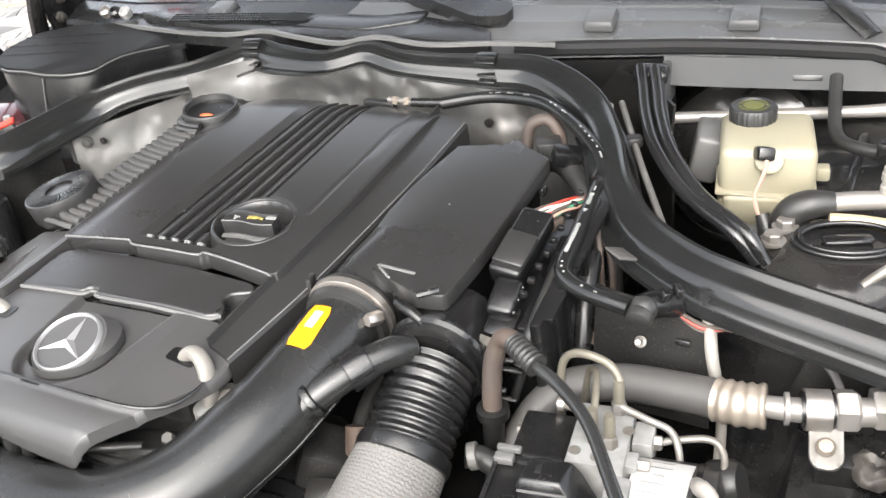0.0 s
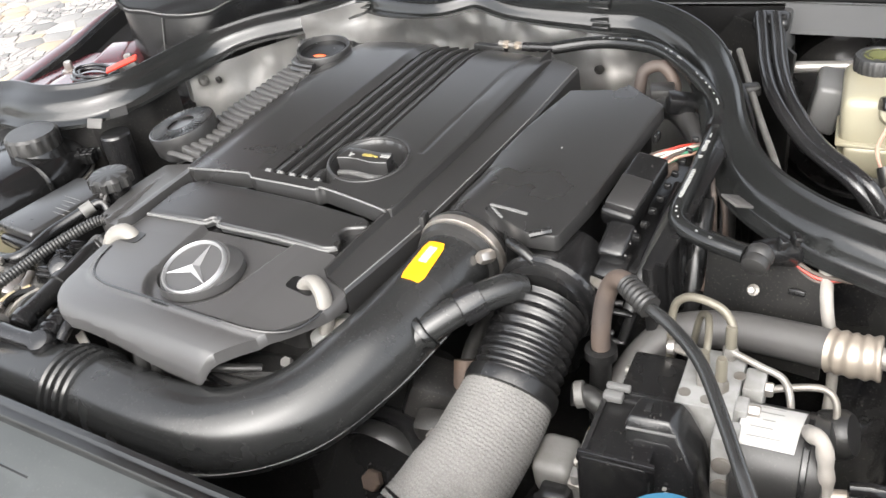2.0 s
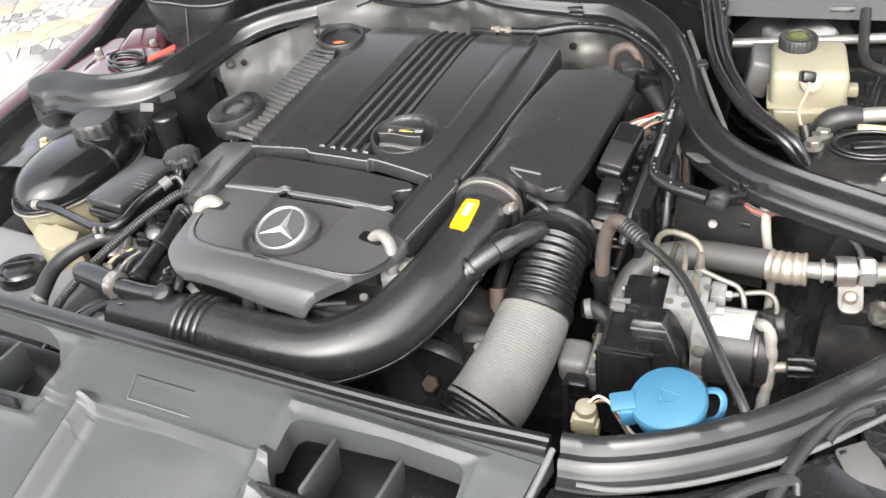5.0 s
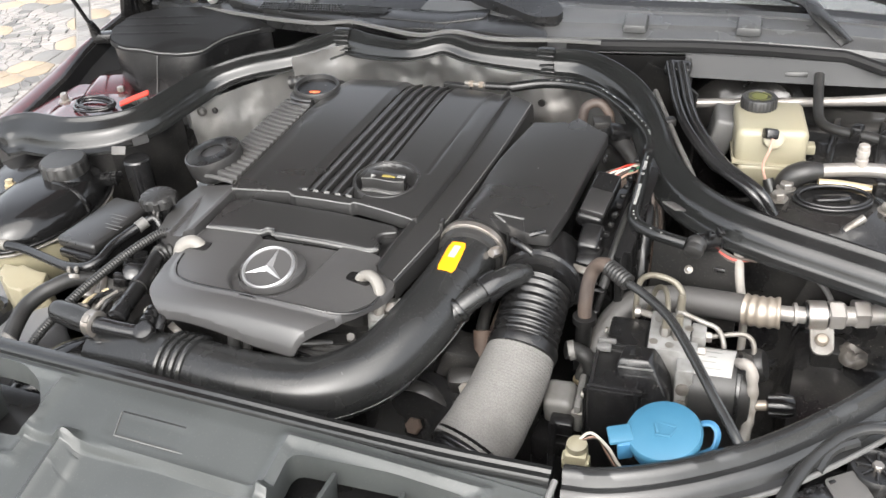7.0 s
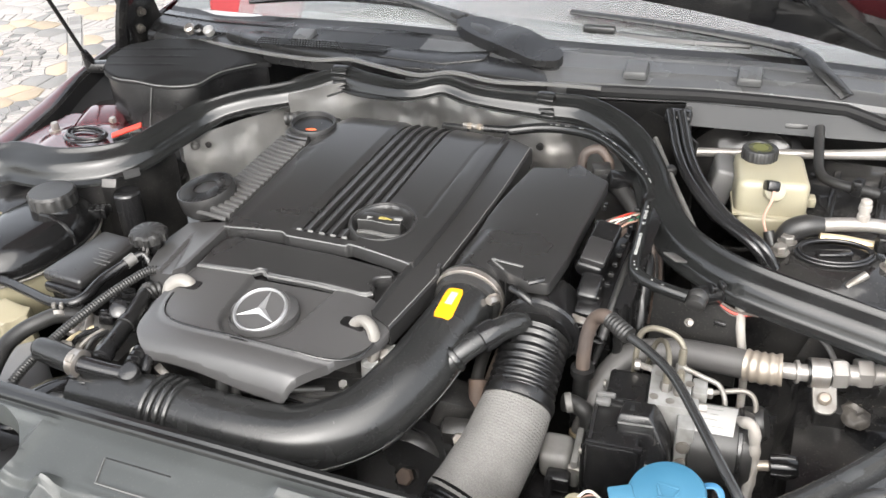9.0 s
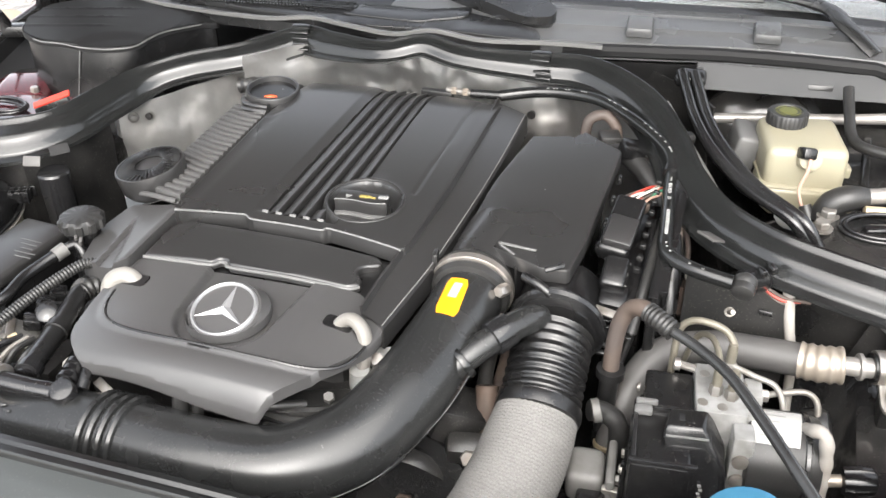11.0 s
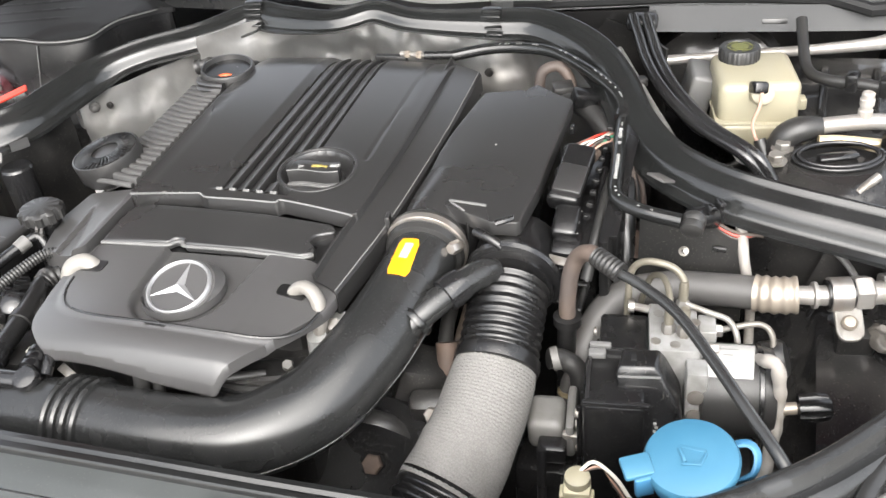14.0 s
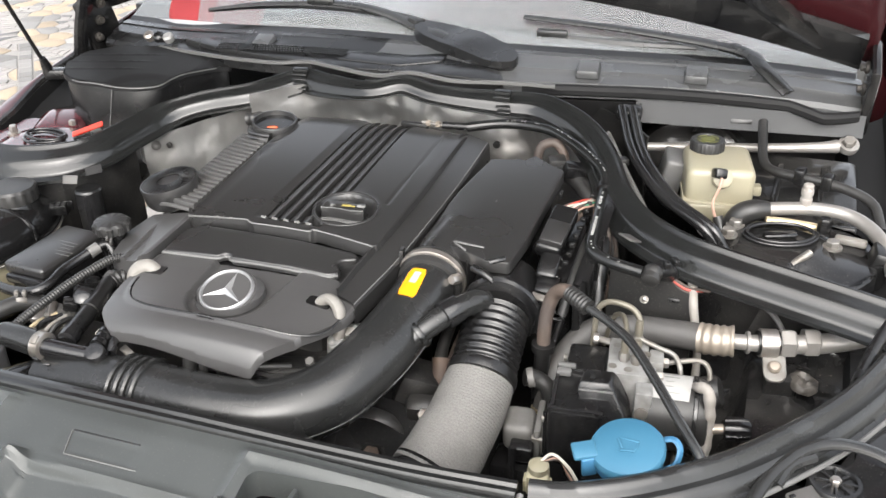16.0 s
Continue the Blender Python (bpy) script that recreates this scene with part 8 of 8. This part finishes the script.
slotR = outline_round([(0.180, -0.262), (0.295, -0.254), (0.384, -0.256), (0.392, -0.326), (0.374, -0.340), (0.204, -0.344), (0.183, -0.324)], 0.016, 6)[::-1]
slotL = outline_round([(-0.42, -0.246), (-0.205, -0.246), (-0.174, -0.256), (-0.136, -0.298), (-0.150, -0.324), (-0.41, -0.336)], 0.02, 5)[::-1]
poly = [(-0.62, -0.216), (-0.45, -0.220), (-0.25, -0.220), (0.0, -0.219), (0.25, -0.215), (0.456, -0.206), (0.452, -0.235), (0.44, -0.36), (0.43, -0.50), (-0.60, -0.50)]
bm = shell(poly, front_z, [("x", span(-0.6, 0.46, 0.008)), ("y", span(-0.5, -0.15, 0.004))], 0.035, 0.0, [slotR, slotL])
part("panel", bm, PANEL, fpan, "", 32)
LIP = [(-0.62, -0.218, 0.776), (-0.45, -0.222, 0.777), (-0.261, -0.222, 0.778), (-0.091, -0.221, 0.778), (0.067, -0.219, 0.778), (0.214, -0.217, 0.777), (0.347, -0.213, 0.776), (0.452, -0.205, 0.775)]
part("lip_seal", sweep(LIP, [(-0.011, -0.014), (-0.011, -0.002), (-0.008, 0.003), (-0.002, 0.004), (0.001, 0.001), (0.003, 0.001), (0.005, 0.004), (0.010, 0.004), (0.013, 0.000), (0.013, -0.014)], 8), SEAL, fpan, "dark rubber edging strip", 40)
for x in (0.232, 0.312, -0.24, -0.32):
    part("slot_rib", rbox((x, -0.302, 0.735), (0.005, 0.072, 0.058), 0.001, (0, 6, 0)), PANEL, fpan)
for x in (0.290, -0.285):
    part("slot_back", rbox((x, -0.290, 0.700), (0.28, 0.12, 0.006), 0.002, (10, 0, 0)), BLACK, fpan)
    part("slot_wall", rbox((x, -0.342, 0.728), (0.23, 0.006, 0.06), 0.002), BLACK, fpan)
for a, b in (((-0.040, -0.2680, 0.7697), (-0.030, -0.2975, 0.7632)), ((-0.030, -0.2975, 0.7632), (0.062, -0.2965, 0.7634))):
    part("moulded_line", rod(a, b, 0.0010, 6), COVER_GREY, fpan)
part("scribe_line", rod((-0.038, -0.2675, 0.7698), (0.048, -0.2665, 0.7700), 0.0010, 6), BLACK, fpan, "thin dark moulded line")
part("end_edge", tube([(0.457, -0.208, 0.770), (0.455, -0.24, 0.764), (0.444, -0.36, 0.742), (0.436, -0.45, 0.73)], 0.0035, 8, 6), EDGE, fpan, "pale panel end")
part("panel_carrier", rbox((0.0, -0.36, 0.62), (0.95, 0.22, 0.14), 0.01), DARK, fpan)

# Right front seal and headlamp surround.
fs = thing("front_wing_seal", (0.6, -0.12, 0.72), "broad black rubber seal along the front wing", "rubber seal")
FS = [(0.462, -0.196, 0.772), (0.500, -0.190, 0.774), (0.550, -0.168, 0.776), (0.600, -0.136, 0.777), (0.650, -0.096, 0.778), (0.700, -0.044, 0.780), (0.745, 0.010, 0.782), (0.785, 0.070, 0.785), (0.815, 0.13, 0.788)]
part("seal_strip", sweep(FS, [(-0.012, -0.030), (-0.013, -0.004), (-0.009, 0.003), (-0.003, 0.005), (0.003, 0.003), (0.006, -0.003), (0.009, -0.008), (0.014, -0.008), (0.018, -0.006), (0.023, -0.009), (0.026, -0.016), (0.029, -0.021), (0.035, -0.022), (0.040, -0.0225), (0.041, -0.026), (0.03, -0.030)], 8), WING_SEAL, fs, "", 45)
# Grey bead's pale colour stands in for bright reflections along the seal.
part("seal_bead", sweep([(x + 0.026, y - 0.031, z - 0.0215) for x, y, z in FS[:-1]], [(0.003 * math.cos(a), 0.003 * math.sin(a)) for a in np.linspace(0, 5.5, 8)], 6), COVER_GREY, fs, "pale bead for the reflection along the lower edge")
part("seal_wall", sheet([[(p[0] - 0.004, p[1] + 0.006, p[2] - 0.02) for p in FS], [(p[0] - 0.004, p[1] + 0.008, 0.60) for p in FS]], 0.004), BLACK, fs)
lamp = thing("headlamp_surround", (0.70, -0.14, 0.66), "black plastic headlamp surround with ribs", "headlamp housing")
poly = [(0.462, -0.232), (0.52, -0.222), (0.58, -0.198), (0.64, -0.158), (0.70, -0.108), (0.75, -0.05), (0.79, 0.01), (0.83, 0.06), (0.87, 0.0), (0.86, -0.2), (0.80, -0.40), (0.44, -0.45)]
part("surround", shell(poly, lambda x, y: 0.744 + 0.06 * (y + 0.2) - 0.010 * bowl(x, y, 0.756, -0.075, 0.055, 0.03), [("x", span(0.45, 0.86, 0.02)), ("y", span(-0.45, 0.05, 0.02))], 0.05, 0.003), GLOSS, lamp, "", 40)
part("rib", tube([(0.575, -0.240, 0.742), (0.615, -0.205, 0.752), (0.650, -0.172, 0.757), (0.678, -0.152, 0.752), (0.684, -0.160, 0.742)], 0.0075, 10, 7, squash=0.7), WING_SEAL, lamp, "raised black rib")
part("rib", tube([(0.655, -0.235, 0.735), (0.668, -0.16, 0.752), (0.690, -0.098, 0.764), (0.722, -0.052, 0.772), (0.757, -0.032, 0.774), (0.795, -0.030, 0.77), (0.83, -0.04, 0.76)], 0.0075, 10, 7, squash=0.7), WING_SEAL, lamp, "raised black rib")
part("rib", tube([(0.70, -0.10, 0.758), (0.712, -0.072, 0.764), (0.735, -0.052, 0.766)], 0.006, 8, 6), WING_SEAL, lamp, "raised black rib")
adj = part("adjuster_wheel", lathe([(0.026, -0.03), (0.028, -0.002), (0.026, 0.002), (0.022, 0.002), (0.020, -0.002), (0.004, -0.002)], (0.757, -0.071, 0.755), (0, 0, 0), 30), BLACK, lamp, "round spoked adjuster")
for k in range(8):
    part("spoke", rbox((0.757 + 0.012 * math.cos(k * math.pi / 4), -0.071 + 0.012 * math.sin(k * math.pi / 4), 0.7545), (0.020, 0.0026, 0.004), 0.0006, (0, 0, 45 * k)), GLOSS, adj)
part("adjuster_hub", hexagon((0.757, -0.071, 0.752), 0.006, 0.008), STEEL, adj)
bm = rbox((0.738, -0.112, 0.742), (0.040, 0.060, 0.012), 0.005, (14, -8, 34), taper=0.7)
part("adjuster_arm", bm, GREY_RUBBER, lamp, "dirty grey plastic arm")
part("lamp_body", rbox((0.735, -0.10, 0.69), (0.09, 0.09, 0.09), 0.012, (0, 0, 20)), GLOSS, lamp)
bm = bmesh.new()
for k in range(6):
    rbox((0.672 + 0.011 * k, -0.142 + 0.010 * k, 0.751), (0.007, 0.004, 0.003), 0.0006, (0, 0, 42), bm)
part("toothed_strip", bm, BLACK, lamp)
solo("black_lever", tube([(0.772, 0.060, 0.765), (0.783, 0.100, 0.775), (0.80, 0.15, 0.79), (0.82, 0.20, 0.80)], 0.007, 10, 6), BLACK, "thin black stay rod by the wing", "stay rod")

# ---- pavement stones beyond the left wing ----
pave = thing("pavement", (-3.0, 2.6, 0.0), "mosaic pavement of beige, grey and white stones", "pavement", kind="structure")
rng = random.Random(4)
ROSETTE = Vector((-3.26, 2.19))


def in_sett(p, grow=0.0):
    """Whether a place lies in one of the straight rows of grey setts."""
    return any(0 <= (p - a).dot(d) <= n * 0.078 and abs((p - a).dot(Vector((-d.y, d.x)))) < w + grow for a, d, n, w in SETT_ROWS)


def stone_mesh(pts, h, bm):
    mid = sum(pts, Vector((0, 0))) / len(pts)
    low = [bm.verts.new((p.x, p.y, 0.0)) for p in pts]
    up = [bm.verts.new((p.x, p.y, h - 0.003)) for p in pts]
    cap = [bm.verts.new((*(mid + (p - mid) * 0.92), h)) for p in pts]
    n = len(pts)
    for i in range(n):
        bm.faces.new((low[i], low[(i + 1) % n], up[(i + 1) % n], up[i]))
        bm.faces.new((up[i], up[(i + 1) % n], cap[(i + 1) % n], cap[i]))
    bm.faces.new(cap)
    return bm


def clip_cell(cell, site, other, gap):
    """Cuts a cell at the line half way to another site."""
    n = (other - site).normalized()
    reach = (other - site).length / 2 - gap
    out = []
    for i, p in enumerate(cell):
        q = cell[(i + 1) % len(cell)]
        dp, dq = (p - site).dot(n) - reach, (q - site).dot(n) - reach
        if dp <= 0:
            out.append(p)
        if dp * dq < 0:
            out.append(p.lerp(q, dp / (dp - dq)))
    return out


# Rows of setts, broad stones in rings round each rosette, small white chips between.
SETT_ROWS = [(Vector((-3.17, 2.297)), Vector((0.895, 0.446)), 5, 0.027), (Vector((-3.20, 3.02)), Vector((0.66, -0.751)), 13, 0.036), (Vector((-3.45, 2.10)), Vector((-0.895, -0.446)), 6, 0.027)]
sites = []
for cx in (-1.55, 0.0, 1.55):
    for cy in (-1.55, 0.0, 1.55):
        c = ROSETTE + Vector((cx + 0.22 * cy, cy - 0.10 * cx))
        for r, step in ((0.09, 0.13), (0.24, 0.14), (0.555, 0.15), (0.69, 0.15)):
            n = int(2 * math.pi * r / step)
            for k in range(n):
                a = 2 * math.pi * (k + rng.uniform(-0.15, 0.15)) / n
                sites.append((c + Vector((math.cos(a), math.sin(a))) * (r + rng.uniform(-0.012, 0.012)), "broad"))
        for r, n in ((0.33, 48), (0.365, 54), (0.40, 60), (0.435, 66), (0.47, 70), (0.79, 110)):
            for k in range(n):
                a = 2 * math.pi * (k + rng.uniform(-0.3, 0.3)) / n
                sites.append((c + Vector((math.cos(a), math.sin(a))) * (r + rng.uniform(-0.010, 0.010)), "chip"))
        for k in range(150):
            p = c + Vector((rng.uniform(-0.78, 0.78), rng.uniform(-0.78, 0.78)))
            if (p - c).length > 0.83:
                sites.append((p, "chip"))
grid = {}
kept = []
for p, kind in sites:
    key = (int(math.floor(p.x / 0.2)), int(math.floor(p.y / 0.2)))
    around = [q for i in (-1, 0, 1) for j in (-1, 0, 1) for q in grid.get((key[0] + i, key[1] + j), ())]
    if in_sett(p, 0.012) or any((p - q).length < 0.026 for q in around):
        continue
    grid.setdefault(key, []).append(p)
    kept.append((p, kind))
mats = {"beige": BEIGE_STONE, "grey": GREY_STONE, "white": WHITE_STONE, "dark": BLACK_STONE}
rest = {k: bmesh.new() for k in mats}
count = 0
for p, kind in kept:
    key = (int(math.floor(p.x / 0.2)), int(math.floor(p.y / 0.2)))
    cell = [p + Vector(v) for v in ((-0.09, -0.09), (0.09, -0.09), (0.09, 0.09), (-0.09, 0.09))]
    gap = 0.0035 if kind == "broad" else 0.0028
    for q in sorted((q for i in (-1, 0, 1) for j in (-1, 0, 1) for q in grid.get((key[0] + i, key[1] + j), ()) if q is not p), key=lambda q: (q - p).length)[:26]:
        if len(cell) > 2:
            cell = clip_cell(cell, p, q, gap)
    for a, d, n, w in SETT_ROWS:
        o = (p - a).dot(Vector((-d.y, d.x)))
        if -0.03 < (p - a).dot(d) < n * 0.078 + 0.03 and abs(o) < 0.16 and len(cell) > 2:
            side = Vector((-d.y, d.x)) * math.copysign(1.0, o)
            foot = p - side * (abs(o) - w)
            cell = clip_cell(cell, p, p + (foot - p) * 2, 0.004)
    if len(cell) < 3:
        continue
    pick = rng.random()
    if kind == "broad":
        tone = "beige" if pick < 0.58 else "grey" if pick < 0.92 else "white"
    else:
        tone = "white" if pick < 0.83 else "dark" if pick < 0.91 else "grey"
    if kind == "broad" and count < 250 and -4.2 < p.x < -2.2 and 1.2 < p.y < 3.4:
        part("stone", stone_mesh(cell, 0.0048 + rng.uniform(0, 0.002), bmesh.new()), mats[tone], pave)
        count += 1
    else:
        stone_mesh(cell, 0.0042 + rng.uniform(0, 0.002), rest[tone])
for a, d, n, w in SETT_ROWS:
    e = Vector((-d.y, d.x)) * (w - 0.004)
    for k in range(n):
        p, q = a + d * (k * 0.078 + 0.004), a + d * (k * 0.078 + 0.074)
        part("stone", stone_mesh([p - e, q - e, q + e, p + e], 0.008 + rng.uniform(0, 0.003), bmesh.new()), GREY_STONE, pave)
for kind, bm in rest.items():
    tagged(part("stone_chips", bm, mats[kind], pave), kind="stuff")
